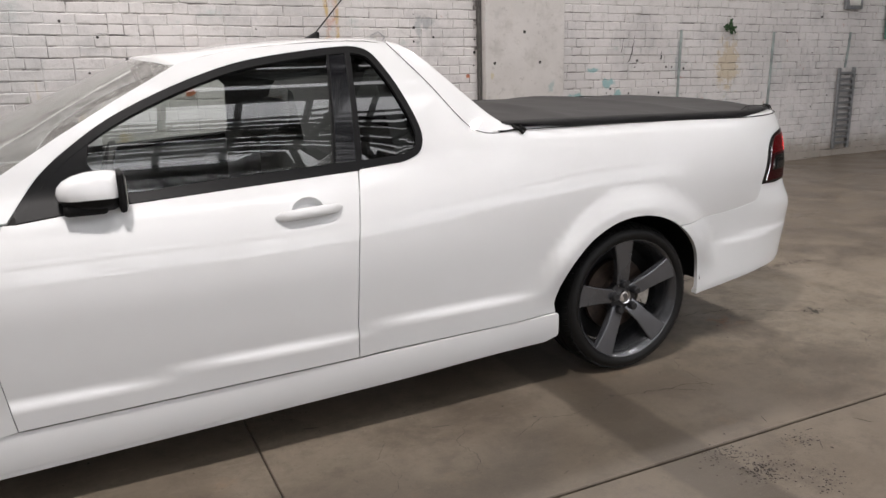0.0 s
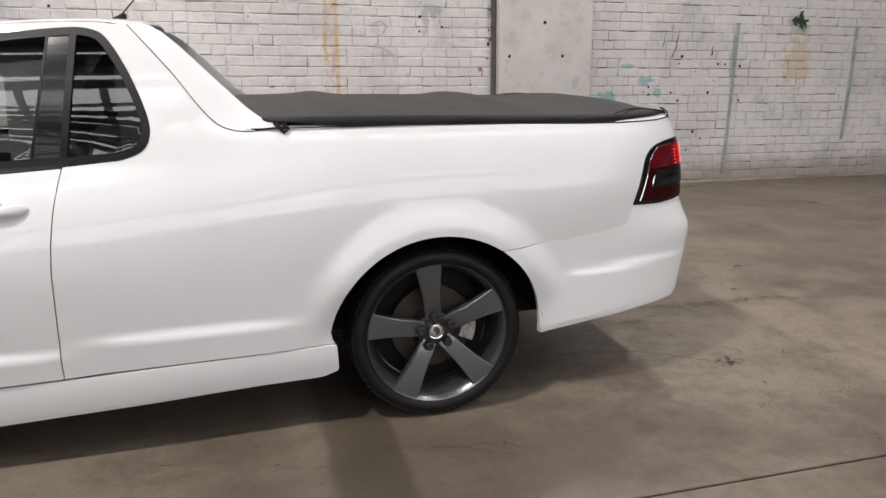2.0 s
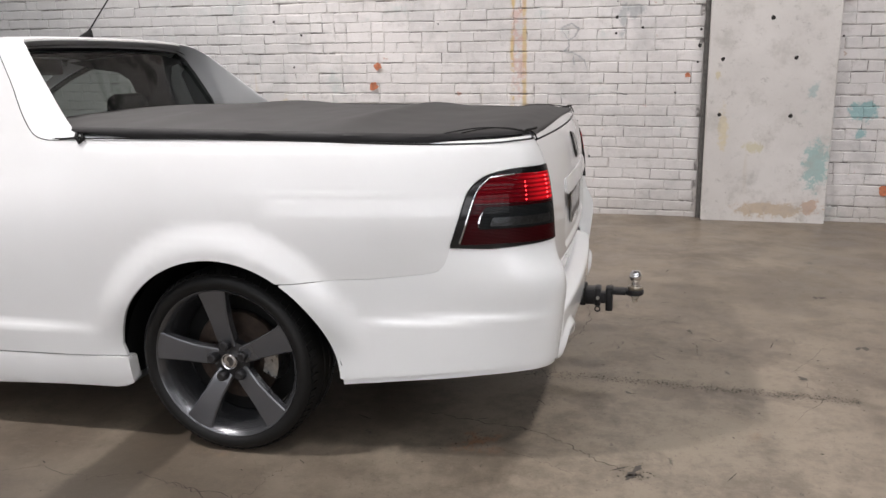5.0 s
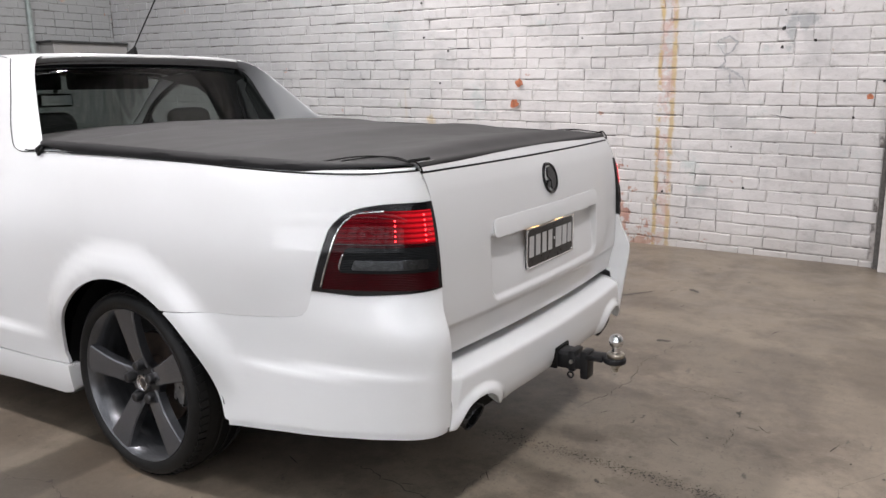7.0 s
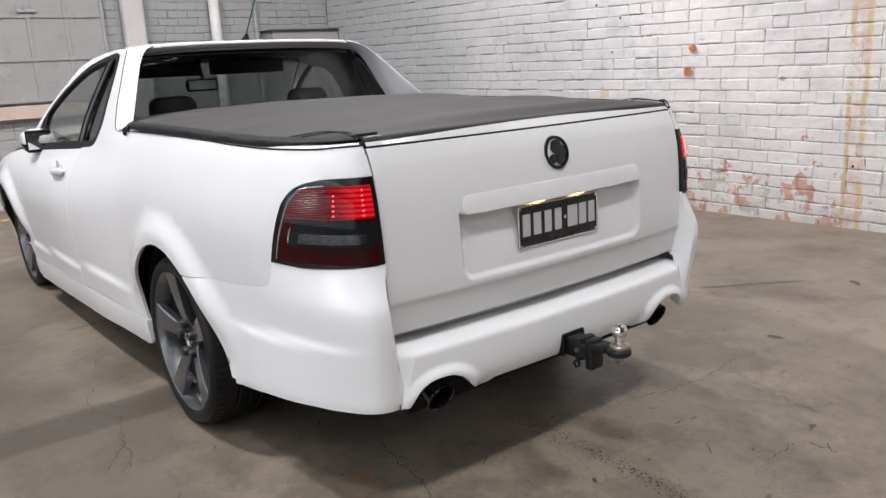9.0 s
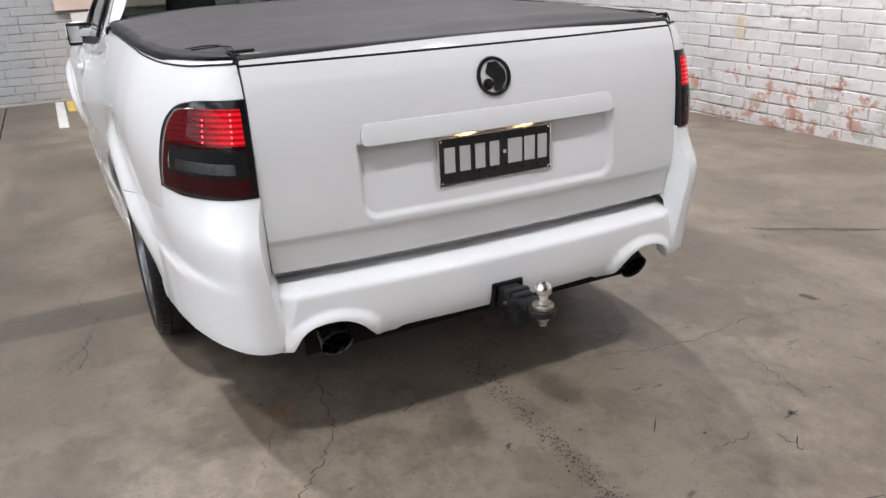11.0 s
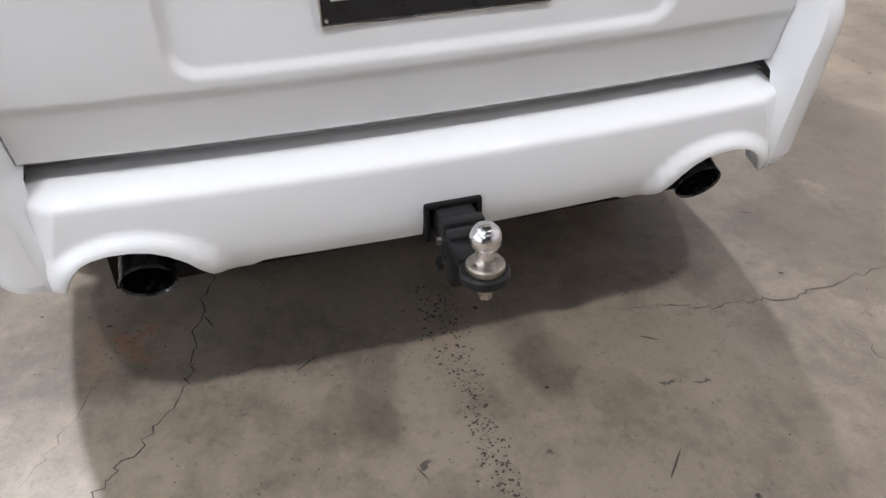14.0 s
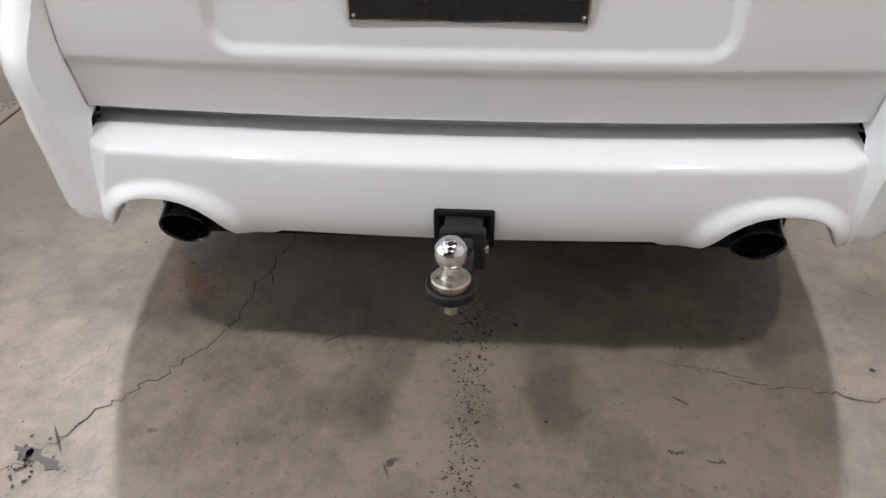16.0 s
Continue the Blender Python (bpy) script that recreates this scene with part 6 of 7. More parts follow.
def ribbon(points, width, z=0.0012, jitter=0.012, seed=1, sub=7, on_floor=True):
    """A ragged thin strip on the floor, wide in the middle and thin at its ends."""
    rnd = random.Random(seed)
    pts = []
    for p, q in zip(points, points[1:]):
        for k in range(sub):
            t = k / sub
            pts.append((lerp(p[0], q[0], t) + rnd.uniform(-jitter, jitter), lerp(p[1], q[1], t) + rnd.uniform(-jitter, jitter)))
    pts.append(points[-1])
    bm = bmesh.new()
    prev = None
    for i, p in enumerate(pts):
        a, b = Vector(pts[max(0, i - 1)]), Vector(pts[min(len(pts) - 1, i + 1)])
        d = (b - a).normalized()
        w = width * (0.35 + 0.65 * rnd.random()) * min(1, 4 * i / len(pts) + 0.15, 4 * (len(pts) - i) / len(pts) + 0.1)
        n = Vector((-d.y, d.x)) * w / 2
        drop = fall(p[0], p[1]) if on_floor else 0.0
        pair = [bm.verts.new((p[0] + n.x, p[1] + n.y, z + drop)), bm.verts.new((p[0] - n.x, p[1] - n.y, z + drop))]
        if prev:
            bm.faces.new((prev[0], prev[1], pair[1], pair[0]))
        prev = pair
    return bm


for seed, (pts, w) in enumerate([
        ([(0.58, -0.46), (0.633, -0.47), (0.78, -0.502), (0.965, -0.521), (1.047, -0.542), (1.143, -0.592), (1.216, -0.661), (1.267, -0.699), (1.346, -0.743), (1.404, -0.77), (1.5, -0.86)], 0.011),
        ([(1.037, -0.535), (1.025, -0.40), (1.04, -0.26), (1.03, -0.12), (1.05, 0.02)], 0.004),
        ([(1.08, 0.40), (1.10, 0.50), (1.117, 0.55), (1.141, 0.612), (1.150, 0.711), (1.168, 0.82), (1.155, 0.94), (1.142, 1.075), (1.173, 1.195), (1.215, 1.46)], 0.010),
        ([(1.538, 0.844), (1.59, 0.835), (1.645, 0.824)], 0.010),
        ([(1.30, 0.87), (1.42, 0.86), (1.54, 0.845)], 0.006),
        ([(1.716, 0.581), (1.78, 0.583), (1.834, 0.589)], 0.009),
        ([(1.704, 0.359), (1.697, 0.45), (1.690, 0.544)], 0.008),
        ([(-0.357, 2.626), (-0.353, 2.80), (-0.349, 2.993)], 0.010),
        ([(0.94, -0.70), (1.10, -0.76), (1.22, -0.83)], 0.004),
        ([(-0.247, -1.127), (-0.12, -1.16), (0.0, -1.19), (0.08, -1.23), (0.14, -1.267), (0.207, -1.306)], 0.008),
        ([(0.14, -1.267), (0.20, -1.15), (0.22, -1.02), (0.26, -0.95)], 0.005),
        ([(-0.247, -1.127), (-0.40, -1.20), (-0.62, -1.16), (-0.80, -1.25)], 0.005),
        ([(-1.05, -1.425), (-0.98, -1.30), (-1.02, -1.18), (-0.90, -1.05)], 0.005),
        ([(-1.4, -1.45), (-1.3, -1.30), (-1.33, -1.16), (-1.25, -1.02)], 0.004),
        ([(1.20, -1.25), (1.33, -1.18), (1.38, -1.10)], 0.006),
        ([(-2.6, -1.55), (-2.5, -1.2), (-2.55, -0.95)], 0.004),
        ([(2.0, -0.3), (2.15, -0.05), (2.1, 0.25), (2.3, 0.6)], 0.004),
        ([(0.244, -1.261), (0.19, -1.23), (0.136, -1.20), (0.0, -1.19), (-0.116, -1.166)], 0.009),
        ([(2.6, 0.9), (3.1, 1.05), (3.5, 0.95), (4.0, 1.2)], 0.005)]):
    part("crack", ribbon(pts, w * 0.42, seed=seed, z=0.0012 + 0.0001 * seed), CRACK, floor)

for pts, w in (([(0.40, 1.93), (0.46, 1.99), (0.567, 2.18), (0.66, 2.31), (0.756, 2.463)], 0.040), ([(1.686, 0.662), (1.682, 0.70), (1.678, 0.734)], 0.012),
               ([(1.331, 0.386), (1.336, 0.416)], 0.010), ([(1.347, 0.455), (1.354, 0.489)], 0.012), ([(1.394, -0.83), (1.42, -0.772), (1.443, -0.723)], 0.030)):
    part("scuff", ribbon(pts, w, seed=int(w * 4000), z=0.0018, jitter=0.004), OIL, floor, "dark rubber scuff")

# flakes of black rubber and grit trodden into the floor
rnd = random.Random(5)
bm = bmesh.new()


def flake(x, y, r, lift=0.0026):
    r *= 0.64
    n = rnd.randint(7, 11)
    a0 = rnd.random() * 6.28
    st = rnd.uniform(0.35, 0.9)
    turn = rnd.random() * 3.14
    vs = []
    for k in range(n):
        a = a0 + 2 * math.pi * k / n
        q = r * rnd.uniform(0.5, 1.0)
        u, v = q * math.cos(a), q * math.sin(a) * st
        vs.append(bm.verts.new((x + u * math.cos(turn) - v * math.sin(turn), y + u * math.sin(turn) + v * math.cos(turn), lift + fall(x, y))))
    bm.faces.new(vs)


for _ in range(1300):
    t = rnd.random() ** 0.8
    x = lerp(0.86, 2.3, t)
    flake(x, 0.035 - 0.05 * (x - 0.86) + rnd.gauss(0, 0.030 if x < 1.12 else 0.020), rnd.uniform(0.0015, 0.0085) * (1.25 if x < 1.15 else 1.0))
for cx, cy, n, sp, r in ((-0.20, -1.72, 150, 0.05, 0.011), (-0.16, -1.86, 200, 0.06, 0.013), (-0.02, -2.0, 90, 0.06, 0.011), (0.12, -1.78, 80, 0.05, 0.010), (1.43, -0.79, 50, 0.03, 0.010), (1.58, -1.14, 90, 0.08, 0.008), (1.80, -1.18, 90, 0.11, 0.008), (2.05, -1.22, 60, 0.12, 0.008),
                         (0.86, -0.655, 60, 0.05, 0.006), (1.30, -0.40, 40, 0.10, 0.005), (-1.45, -0.70, 60, 0.12, 0.007), (-0.95, -0.84, 50, 0.12, 0.007), (1.34, 0.44, 14, 0.025, 0.004), (1.02, -0.2, 60, 0.10, 0.005), (2.4, 0.2, 40, 0.3, 0.010)):
    for _ in range(n):
        flake(cx + rnd.gauss(0, sp), cy + rnd.gauss(0, sp * 0.7), rnd.uniform(0.2, 1) * r)
for _ in range(500):
    flake(rnd.uniform(-3.5, 6), rnd.uniform(-2.6, 3.9), rnd.uniform(0.003, 0.014))
for _ in range(1500):
    flake(rnd.uniform(0.4, 3.6), rnd.uniform(-1.9, 1.9), rnd.uniform(0.0012, 0.0055))
# short scuffs
for _ in range(80):
    x, y, a, n = rnd.uniform(-1.5, 4.0), rnd.uniform(-1.9, 2.6), rnd.uniform(0, 3.14), rnd.uniform(0.01, 0.05)
    w = rnd.uniform(0.001, 0.003)
    d, e = Vector((math.cos(a), math.sin(a))) * n, Vector((-math.sin(a), math.cos(a))) * w
    bm.faces.new([bm.verts.new((x + q.x, y + q.y, 0.0024 + fall(x, y))) for q in (-d - e * 0.3, -d * 0.2 - e, d * 0.7 - e * 0.6, d, d * 0.3 + e * 0.8, -d * 0.6 + e * 0.7)])
me = bpy.data.meshes.new("grit")
bm.to_mesh(me)
bm.free()
grit = part("grit", me, CRACK, floor, "black rubber flakes and grit")
grit["kind"] = "stuff"
# old oil spots
for x, y, r in ((2.42, 1.41, 0.07), (1.127, 1.443, 0.055), (2.45, 0.60, 0.06), (2.12, 0.17, 0.05), (1.388, -0.118, 0.020), (1.43, 0.108, 0.012), (1.40, -0.80, 0.04), (3.3, 1.6, 0.05), (0.98, 2.6, 0.06), (-0.247, -1.13, 0.025), (1.67, 0.71, 0.03), (3.8, 0.2, 0.06), (4.6, 2.4, 0.08)):
    bm = bmesh.new()
    for _ in range(3):
        flake(x + rnd.uniform(-r, r) * 0.4, y + rnd.uniform(-r, r) * 0.3, r * rnd.uniform(0.6, 1), 0.0016 + 0.0002 * _)
    part("oil_spot", bm, OIL, floor, "dark oil spot")
tagged(part("line_mark", box((FAR_X + 0.05, -1.15, 0.0), (-5.25, -1.06, 0.003)), LINE_WHITE), kind="structure")
tagged(part("line_mark", box((FAR_X + 0.05, -1.03, 0.0), (-6.30, -0.90, 0.003)), LINE_YELLOW), kind="structure")
tagged(part("line_mark", box((-6.45, -0.88, 0.0), (-6.37, 0.4, 0.003)), LINE_YELLOW), kind="structure")

# ---- brick walls ----
COURSE, LONG, SHORT = 0.0955, 0.252, 0.126
SILL_Z, FALL = -0.160, -0.018          # where the lowest course begins, and how the courses fall along the wall


def brick_shape(w, h, d, rnd):
    """A worn brick, its face in x and z, standing out towards -y."""
    j = lambda s: rnd.uniform(-s, s)
    e = 0.0075
    out = [(-w / 2 + j(.004), 0, -h / 2 + j(.004)), (w / 2 + j(.004), 0, -h / 2 + j(.004)), (w / 2 + j(.004), 0, h / 2 + j(.004)), (-w / 2 + j(.004), 0, h / 2 + j(.004))]
    mid = [(p[0], -d + e * 0.6, p[2]) for p in out]
    face = [(p[0] - math.copysign(e + j(.003), p[0]), -d + j(.002), p[2] - math.copysign(e + j(.003), p[2])) for p in out]
    faces = [(8, 9, 10, 11)] + [(a, (a + 1) % 4, 4 + (a + 1) % 4, 4 + a) for a in range(4)] + [(4 + a, 4 + (a + 1) % 4, 8 + (a + 1) % 4, 8 + a) for a in range(4)]
    return out + mid + face, faces


def lay(u0, u1, z1, seed):
    """Centres and widths of bricks in courses of mixed bond."""
    rnd = random.Random(seed)
    out = []
    for c in range(int((z1 - SILL_Z) / COURSE)):
        u = u0 - rnd.choice((0.0, 0.5, 0.25, 0.75)) * LONG
        while u < u1:
            w = LONG if rnd.random() < 0.72 else SHORT
            a, b = max(u0, u), min(u1, u + w)
            if b - a > 0.04:
                out.append(((a + b) / 2, SILL_Z + (c + 0.5) * COURSE, b - a))
            u += w
    return out


def bricks_joined(name, spots, place, material, parent, seed):
    rnd = random.Random(seed)
    verts, faces = [], []
    for u, z, w in spots:
        z += rnd.uniform(-0.003, 0.003)
        vs, fs = brick_shape(w - 0.003, COURSE - 0.005, 0.008 + rnd.uniform(-0.004, 0.004), rnd)
        k = len(verts)
        verts += [place(u + x, y, z + h) for x, y, h in vs]
        faces += [tuple(i + k for i in f) for f in fs]
    ob = part(name, mesh_of(name, verts, faces, None, material, smooth=False), None, parent)
    ob["kind"] = "stuff"
    return ob


wall_back = setting("wall_back", box((FAR_X - 0.3, BACK_Y + 0.010, -0.24), (NEAR_X + 0.3, BACK_Y + 0.4, ROOF_H)), JOINT_MAT)
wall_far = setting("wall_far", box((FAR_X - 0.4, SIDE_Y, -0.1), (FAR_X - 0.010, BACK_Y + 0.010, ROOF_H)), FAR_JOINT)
setting("wall_side", box((FAR_X - 0.4, SIDE_Y - 0.3, -0.1), (NEAR_X + 0.3, SIDE_Y, ROOF_H)), PLAIN_WALL)
setting("wall_near", box((NEAR_X, SIDE_Y, -0.1), (NEAR_X + 0.3, BACK_Y + 0.010, ROOF_H)), PLAIN_WALL)

# pilaster of pale render
pil_box = box((1.945, BACK_Y - 0.125, -0.2), (2.965, BACK_Y + 0.012, ROOF_H - 0.01), 0.012, 2)
pilaster = setting("pilaster", pil_box, PILASTER)

# ---- far wall fittings ----
shutter = tagged(new("sheet_door"), "old white panelled sheet door on the far wall", "door")
part("door_leaf", box((FAR_X - 0.005, -0.9, 1.20), (FAR_X + 0.05, 0.93, 3.2), 0.006), SHEET_DOOR, shutter)
for yy in (-0.9, -0.28, 0.12, 0.52, 0.93):
    part("door_rail", box((FAR_X + 0.05, yy - 0.02, 1.20), (FAR_X + 0.065, yy + 0.02, 3.2), 0.003), SHEET_DOOR, shutter)
for zz in (1.22, 1.68, 2.16, 2.7):
    part("door_rail", box((FAR_X + 0.05, -0.9, zz - 0.018), (FAR_X + 0.068, 0.93, zz + 0.018), 0.003), SHEET_DOOR, shutter)
part("door_bolt", box((FAR_X + 0.065, 0.02, 2.20), (FAR_X + 0.09, 0.22, 2.235), 0.004), GALV, shutter, "grey sliding bolt")
tagged(part("ledge_board", box((FAR_X - 0.005, -0.95, 1.02), (FAR_X + 0.09, 0.62, 1.17), 0.008), LEDGE), "pinkish timber ledge board below the sheet door", "board")
tagged(soft("drain_pipe", tube([(FAR_X + 0.08, 2.33, 0.0), (FAR_X + 0.08, 2.33, ROOF_H - 0.05)], 0.068, 16), PIPE_WHITE, None), "white round drain pipe on the far wall", "pipe")
tagged(soft("wall_column", box((FAR_X - 0.005, 1.16, 0.0), (FAR_X + 0.13, 1.42, ROOF_H - 0.02), 0.03, 3), PLAIN_WALL, None), "grey rendered column on the far wall", "column")
tagged(soft("wall_column", box((FAR_X - 0.005, -0.80, 0.0), (FAR_X + 0.06, -0.46, 1.00), 0.02, 3), PLAIN_WALL, None), "grey rendered column below the ledge", "column")
tagged(soft("conduit", tube([(FAR_X + 0.03, 2.92, 0.0), (FAR_X + 0.03, 2.92, ROOF_H - 0.05)], 0.03, 10), PIPE_TEAL, None), "teal grey conduit on the far wall", "pipe")
chest = tagged(new("wall_box"), "pale timber box shelf fixed in the far corner", "box")
part("box_front", box((FAR_X - 0.005, 3.02, 1.76), (FAR_X + 0.30, 4.03, 1.93), 0.006), SHEET_DOOR, chest)
part("box_top", box((FAR_X - 0.005, 2.98, 1.93), (FAR_X + 0.33, 4.03, 1.955), 0.004), TRUSS, chest, "dark top board")

# ---- back wall fittings ----
for x, z0, z1 in ((4.76, 0.02, 1.68), (6.36, 0.35, 1.64), (7.86, 1.14, 1.62), (11.0, 1.0, 2.2)):
    tagged(soft("conduit", tube([(x - 0.03, BACK_Y - 0.014, z0), (x, BACK_Y - 0.014, (z0 + z1) / 2), (x + 0.02, BACK_Y - 0.014, z1)], 0.016, 8), PIPE_TEAL, None), "thin teal grey conduit on the brick wall", "pipe")
lad = tagged(new("ladder_rack"), "short galvanised ladder leaning on the brick wall", "ladder")
for xo in (0.0, 0.30):
    part("ladder_rail", box((7.70 + xo - 0.022, BACK_Y - 0.055, 0.0), (7.70 + xo + 0.022, BACK_Y - 0.020, 1.14), 0.004), GALV, lad)
for k in range(13):
    part("rung", box((7.715, BACK_Y - 0.050, 0.06 + 0.082 * k), (7.985, BACK_Y - 0.022, 0.095 + 0.082 * k), 0.004), GALV, lad)
panel_box = tagged(new("meter_box"), "small grey framed metal box on the brick wall", "box")
part("box_frame", box((7.68, BACK_Y - 0.06, 1.93), (8.02, BACK_Y - 0.016, 2.35), 0.006), GALV, panel_box)
part("box_plate", box((7.74, BACK_Y - 0.068, 1.98), (7.96, BACK_Y - 0.058, 2.30), 0.004), PIPE_WHITE, panel_box, "pale cover plate")
tagged(soft("green_pipe", tube([(8.62, BACK_Y - 0.06, 1.52), (8.62, BACK_Y - 0.06, 3.2)], 0.05, 10), plain("green_pipe_paint", (0.10, 0.22, 0.18), 0.5, grain=0.3), None), "green painted pipe on the brick wall", "pipe")
weed = tagged(new("wall_weed"), "small dark green weed growing from the brick wall", "plant")
rnd = random.Random(12)
for k in range(22):
    a = rnd.uniform(0, 6.28)
    r = rnd.uniform(0.0, 0.10)
    cx, cz = 5.57 + r * math.cos(a), 1.69 + r * math.sin(a) * 0.9
    s = rnd.uniform(0.025, 0.05)
    t = rnd.uniform(0, 6.28)
    pts = [(-1, 0), (-0.4, 0.45), (0.4, 0.4), (1, 0), (0.4, -0.4), (-0.4, -0.45)]
    lb = bmesh.new()
    lb.faces.new([lb.verts.new((cx + s * (u * math.cos(t) - v * math.sin(t)), BACK_Y - 0.03 - rnd.uniform(0, 0.03), cz + s * (u * math.sin(t) + v * math.cos(t)))) for u, v in pts])
    part("leaf", lb, LEAF, weed)
for k, (cx, cz, w, h) in enumerate(((3.44, 0.22, 0.11, 0.10), (3.55, 0.32, 0.12, 0.05), (-1.14, 1.17, 0.10, 0.10), (-1.09, 1.36, 0.09, 0.08), (1.78, 1.22, 0.06, 0.05))):
    rnd = random.Random(k)
    lb = bmesh.new()
    lb.faces.new([lb.verts.new((cx + w / 2 * math.cos(a) * rnd.uniform(0.6, 1.1), BACK_Y - 0.0185, cz + h / 2 * math.sin(a) * rnd.uniform(0.6, 1.1))) for a in [2 * math.pi * i / 12 for i in range(12)]][::-1])
    part("bare_patch", lb, ORANGE, wall_back, "bare orange brick patch")

HOLE = plain("hole_black", (0.015, 0.013, 0.012), 0.9)
SCRAWL = plain("grey_chalk", (0.36, 0.36, 0.365), 0.9, grain=0.3, grain_scale=60)


def blot(x, y, z, r, seed):
    """A small ragged dark hole in the wall's face."""
    rnd = random.Random(seed)
    bm = bmesh.new()
    bm.faces.new([bm.verts.new((x + r * math.cos(a) * rnd.uniform(0.65, 1.1), y, z + r * math.sin(a) * rnd.uniform(0.65, 1.1))) for a in [2 * math.pi * k / 11 for k in range(11)]][::-1])
    return bm


rnd = random.Random(77)
for x, z in ((1.159, 1.732), (1.155, 1.593), (1.876, 1.604), (1.87, 1.469), (3.01, 1.512), (3.718, 1.005), (3.722, 0.926), (4.086, 0.853), (3.717, 0.756), (4.564, 1.239), (4.653, 1.236), (4.848, 1.214), (4.525, 1.06),
             (4.107, 1.328), (4.074, 1.25), (4.464, 0.931), (4.868, 0.836), (4.301, 0.503), (4.404, 0.424), (4.233, 0.303), (1.86, 1.33)):
    part("bolt_hole", blot(x, BACK_Y - 0.0045, z, rnd.uniform(0.010, 0.021), int(x * 1000)), HOLE, wall_back)
for k in range(26):
    x, z = rnd.choice((rnd.uniform(-2.6, 1.8), rnd.uniform(3.1, 8.5))), rnd.uniform(0.4, 2.3)
    part("bolt_hole", blot(x, BACK_Y - 0.0045, z, rnd.uniform(0.007, 0.016), k), HOLE, wall_back)
for x, z in ((2.058, 1.348), (2.636, 1.345), (2.054, 0.877), (2.626, 0.866), (2.434, 1.675)):
    part("bolt_hole", blot(x, BACK_Y - 0.1265, z, 0.020, int(x * 900)), HOLE, pilaster)


def upright(bm, y):
    for v in bm.verts:
        v.co = Vector((v.co.x, y, v.co.y))
    bmesh.ops.reverse_faces(bm, faces=bm.faces)
    return bm


for pts in ([(0.685, 1.616), (0.675, 1.661), (0.758, 1.692), (0.83, 1.644), (0.788, 1.578), (0.74, 1.546), (0.685, 1.616)], [(0.74, 1.546), (0.738, 1.49), (0.689, 1.447), (0.771, 1.443), (0.874, 1.371), (0.906, 1.29)], [(0.782, 1.42), (0.785, 1.322)]):
    part("chalk_scrawl", upright(ribbon(pts, 0.020, jitter=0.004, seed=3, on_floor=False), BACK_Y - 0.0035), SCRAWL, wall_back)
for pts, w in (([(4.05, 1.55), (4.02, 1.40), (3.97, 1.30)], 0.012), ([(4.06, 1.62), (4.04, 1.50)], 0.010), ([(3.9, 1.60), (3.86, 1.42)], 0.010), ([(4.483, 1.43), (4.478, 1.33)], 0.022), ([(3.4, 0.62), (3.5, 0.74), (3.52, 0.64), (3.56, 0.72)], 0.008), ([(1.10, 1.08), (1.28, 1.06)], 0.008), ([(-1.9, 1.70), (-1.6, 1.69)], 0.008)):
    part("wall_crack", upright(ribbon(pts, w, jitter=0.006, seed=5, on_floor=False), BACK_Y - 0.0035), HOLE, wall_back)
# dark strips along the pilaster's two edges
part("wall_joint", box((1.906, BACK_Y - 0.045, -0.1), (1.944, BACK_Y + 0.002, ROOF_H - 0.2), 0.006), plain("dark_joint", (0.09, 0.085, 0.08), 0.9, grain=0.4), wall_back, "dark joint beside the pilaster")
part("wall_joint", box((2.966, BACK_Y - 0.006, 0.0), (2.974, BACK_Y + 0.002, ROOF_H - 0.2), 0.001), HOLE, wall_back, "dark joint beside the pilaster")

# ---- roof ----
setting("ceiling", box((FAR_X - 0.3, SIDE_Y - 0.3, ROOF_H), (NEAR_X + 0.3, BACK_Y + 0.3, ROOF_H + 0.15)), ROOF_TIN)
for y in [-4.2 + 0.62 * k for k in range(13)]:
    setting("purlin", box((FAR_X, y - 0.05, ROOF_H - 0.16), (NEAR_X, y + 0.05, ROOF_H - 0.004)), TRUSS)
for y in [-4.55 + 0.31 * k for k in range(9)]:
    setting("skylight_slit", box((-3.2, y - 0.022, ROOF_H - 0.030), (8.0, y + 0.022, ROOF_H - 0.010)), SKY_SHEET)
for x, wide in ((-4.2, 0.8), (3.8, 0.22), (8.6, 0.3)):
    for k in range(11):
        y = -3.27 + 0.62 * k
        setting("skylight_sheet", box((x, y - 0.20, ROOF_H - 0.030), (x + wide, y + 0.20, ROOF_H - 0.010)), SKY_SHEET)
# frosted windows along the unseen side wall, added and sized to light the flank
for k in range(14):
    for z0, z1 in ((0.75, 2.05), (2.15, 3.55)):
        setting("side_window", box((-6.0 + 1.3 * k, SIDE_Y - 0.01, z0), (-4.78 + 1.3 * k, SIDE_Y + 0.02, z1)), DULL_PANE)
# sloping side of the roof with daylit sheets
SLOPE = [(-4.75, ROOF_H), (-12.6, 3.9)]
setting("roof_slope", loft([[(FAR_X - 0.3, y, z + 0.05), (NEAR_X + 0.3, y, z + 0.05)] for y, z in ((-4.6, ROOF_H + 0.06), (-13.3, 3.62))]), ROOF_TIN)


def on_slope(t, drop):
    return lerp(SLOPE[0][0], SLOPE[1][0], t) - drop * 0.35, lerp(SLOPE[0][1], SLOPE[1][1], t) - drop * 0.93


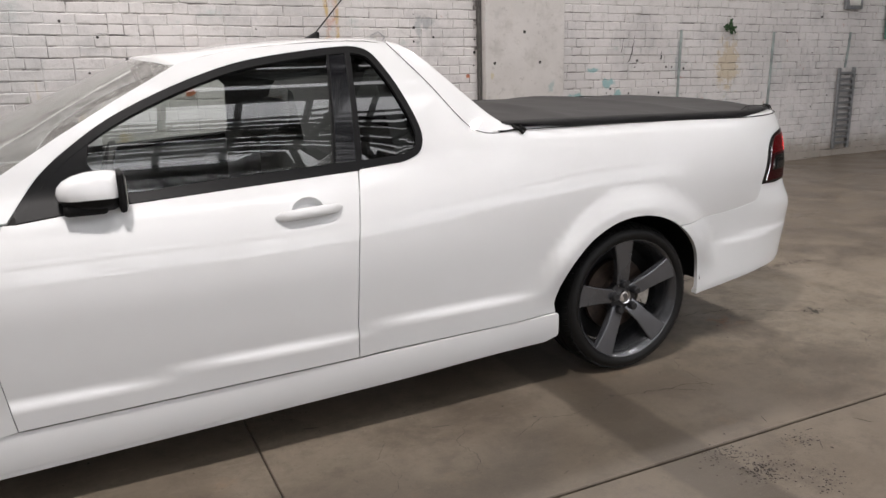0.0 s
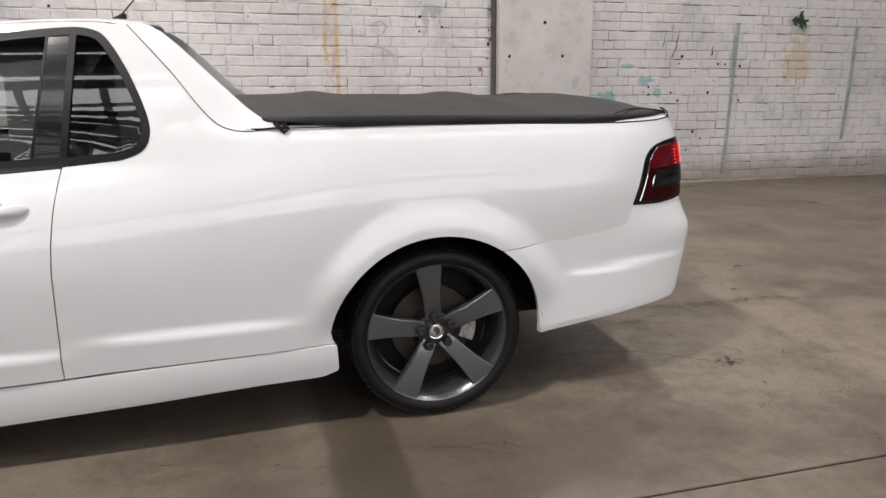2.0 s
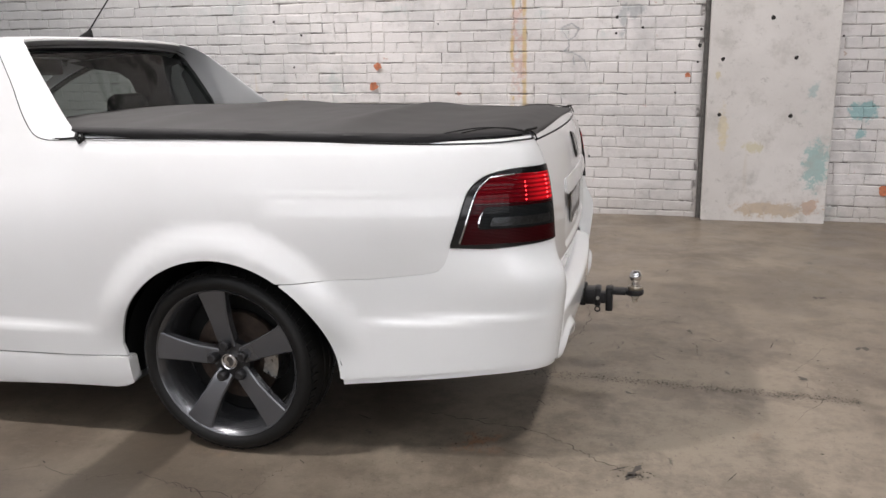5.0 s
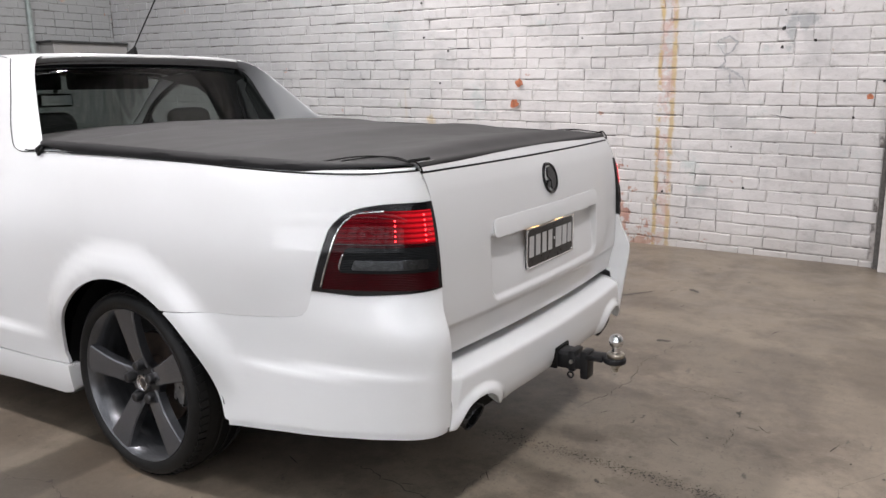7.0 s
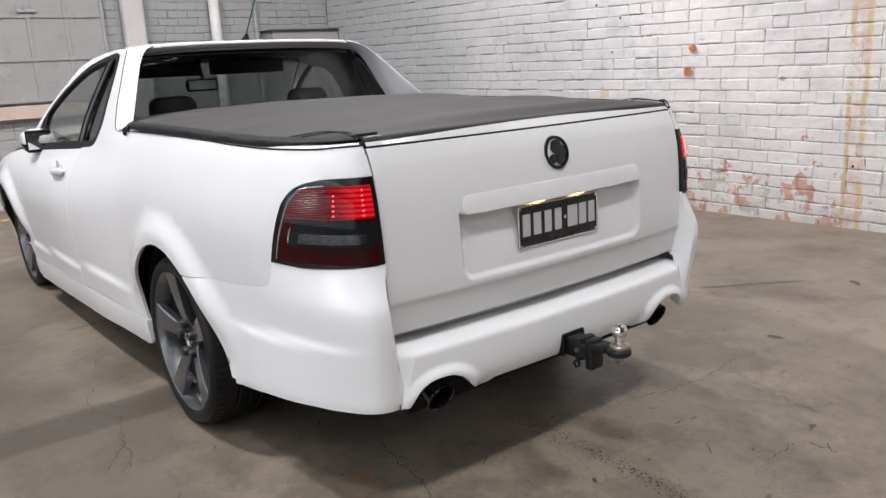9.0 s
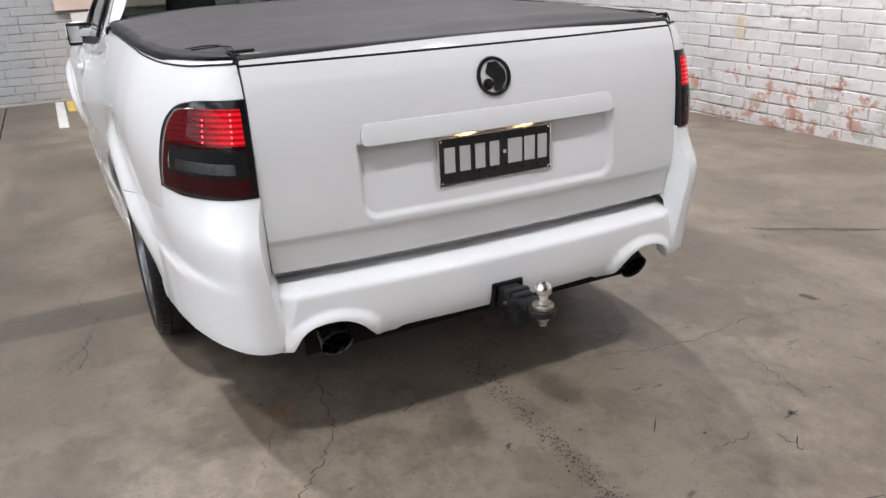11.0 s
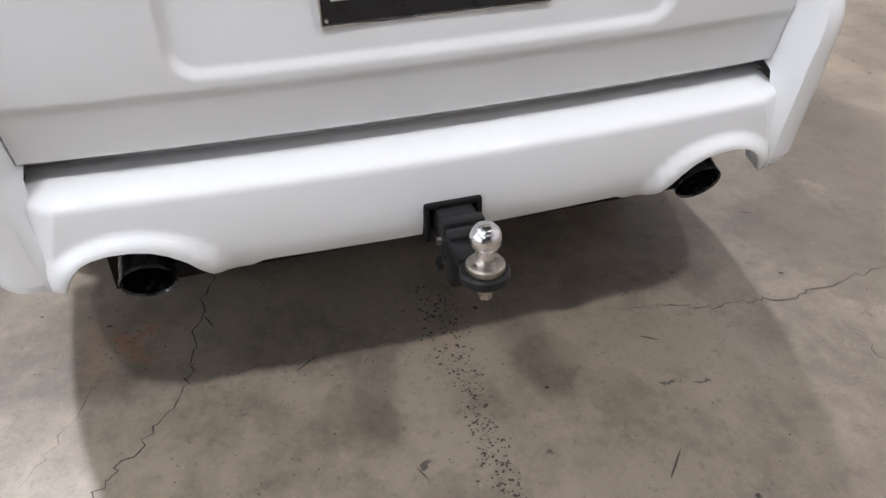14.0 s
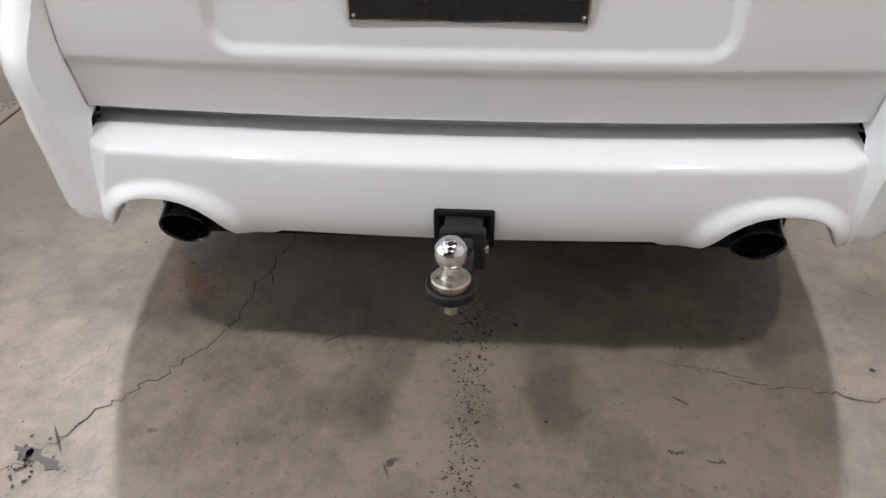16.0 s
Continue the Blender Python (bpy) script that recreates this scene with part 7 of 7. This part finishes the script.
for t0, t1 in ((0.010, 0.085), (0.100, 0.170), (0.230, 0.240), (0.275, 0.300), (0.330, 0.345), (0.385, 0.425), (0.455, 0.468), (0.505, 0.535), (0.585, 0.600), (0.640, 0.685), (0.735, 0.75), (0.80, 0.85), (0.90, 0.92)):
    x = -6.6
    while x < 12.0:
        (ya, za), (yb, zb) = on_slope(t0, 0.01), on_slope(t1, 0.01)
        sheet = bmesh.new()
        sheet.faces.new([sheet.verts.new(p) for p in ((x + 0.05, ya, za), (x + 0.85, ya, za), (x + 0.85, yb, zb), (x + 0.05, yb, zb))])
        setting("skylight_sheet", sheet, SKY_SHEET)
        x += 0.9
for t in (0.112, 0.25, 0.38, 0.49, 0.632, 0.73, 0.85):
    y, z = on_slope(t, 0.10)
    setting("purlin", box((FAR_X, y - 0.045, z - 0.09), (NEAR_X, y + 0.045, z + 0.05)), TRUSS)
# lattice girder and cross trusses
setting("girder", box((FAR_X, -5.42, 4.75), (NEAR_X, -5.30, 4.88)), TRUSS)
setting("girder", box((FAR_X, -5.42, 5.75), (NEAR_X, -5.30, 5.86)), TRUSS)
for k in range(12):
    x = -7.0 + 1.6 * k
    setting("girder_brace", tube([(x, -5.36, 4.8), (x + 0.8, -5.36, 5.8)], 0.04, 6), TRUSS)
    setting("girder_brace", tube([(x + 0.8, -5.36, 5.8), (x + 1.6, -5.36, 4.8)], 0.04, 6), TRUSS)
for x in (-4.6, 0.6, 5.8):
    setting("cross_truss", box((x - 0.05, -6.5, 5.75), (x + 0.05, BACK_Y, 5.87)), TRUSS)
    for k in range(5):
        y = -6.4 + 2.0 * k
        setting("truss_brace", tube([(x, y, 5.8), (x, y + 1.0, ROOF_H - 0.1)], 0.035, 6), TRUSS)
        setting("truss_brace", tube([(x, y + 1.0, ROOF_H - 0.1), (x, y + 2.0, 5.8)], 0.035, 6), TRUSS)
shade = None
for lx, ly in LAMP_SPOTS:
    if shade is None:
        shade = tagged(new("high_bay_lamp"), "dark bell-shaped lamp hanging from the roof, lit", "lamp", "lamps under the roof")
        soft("shade", turned([(0.05, 0.35), (0.09, 0.30), (0.16, 0.14), (0.20, 0.02), (0.205, 0.02), (0.165, 0.15), (0.10, 0.29), (0.0, 0.30)], 32, "z"), TRUSS, shade)
        part("cord", tube([(0, 0, 0.3), (0, 0, 0.86)], 0.012, 6), TRUSS, shade)
        shade.matrix_basis = pose(lx, ly, LAMP_Z)
    else:
        copy_thing(shade, pose(lx, ly, LAMP_Z))

# ---- bricks, the nearest stretch one by one ----
spots = [s for s in lay(FAR_X, 1.905, 2.80, 3)] + [s for s in lay(2.965, 13.0, 2.80, 4)]
near = [s for s in spots if -0.92 < s[0] < 1.80 and s[1] < 2.45 and abs(s[2] - LONG) < 1e-6]
far = [s for s in spots if s not in near]
rnd = random.Random(8)
shapes = []
for k in range(8):
    vs, fs = brick_shape(LONG - 0.003, COURSE - 0.005, 0.008 + rnd.uniform(-0.004, 0.004), rnd)
    shapes.append(mesh_of("brick", vs, fs, None, BRICK, smooth=False))
for u, z, w in near:
    b = part("brick", rnd.choice(shapes), None, wall_back)
    b.matrix_basis = pose(u, BACK_Y + 0.010, z + FALL * u, 0, rnd.uniform(-0.5, 0.5) - math.degrees(FALL), 0)
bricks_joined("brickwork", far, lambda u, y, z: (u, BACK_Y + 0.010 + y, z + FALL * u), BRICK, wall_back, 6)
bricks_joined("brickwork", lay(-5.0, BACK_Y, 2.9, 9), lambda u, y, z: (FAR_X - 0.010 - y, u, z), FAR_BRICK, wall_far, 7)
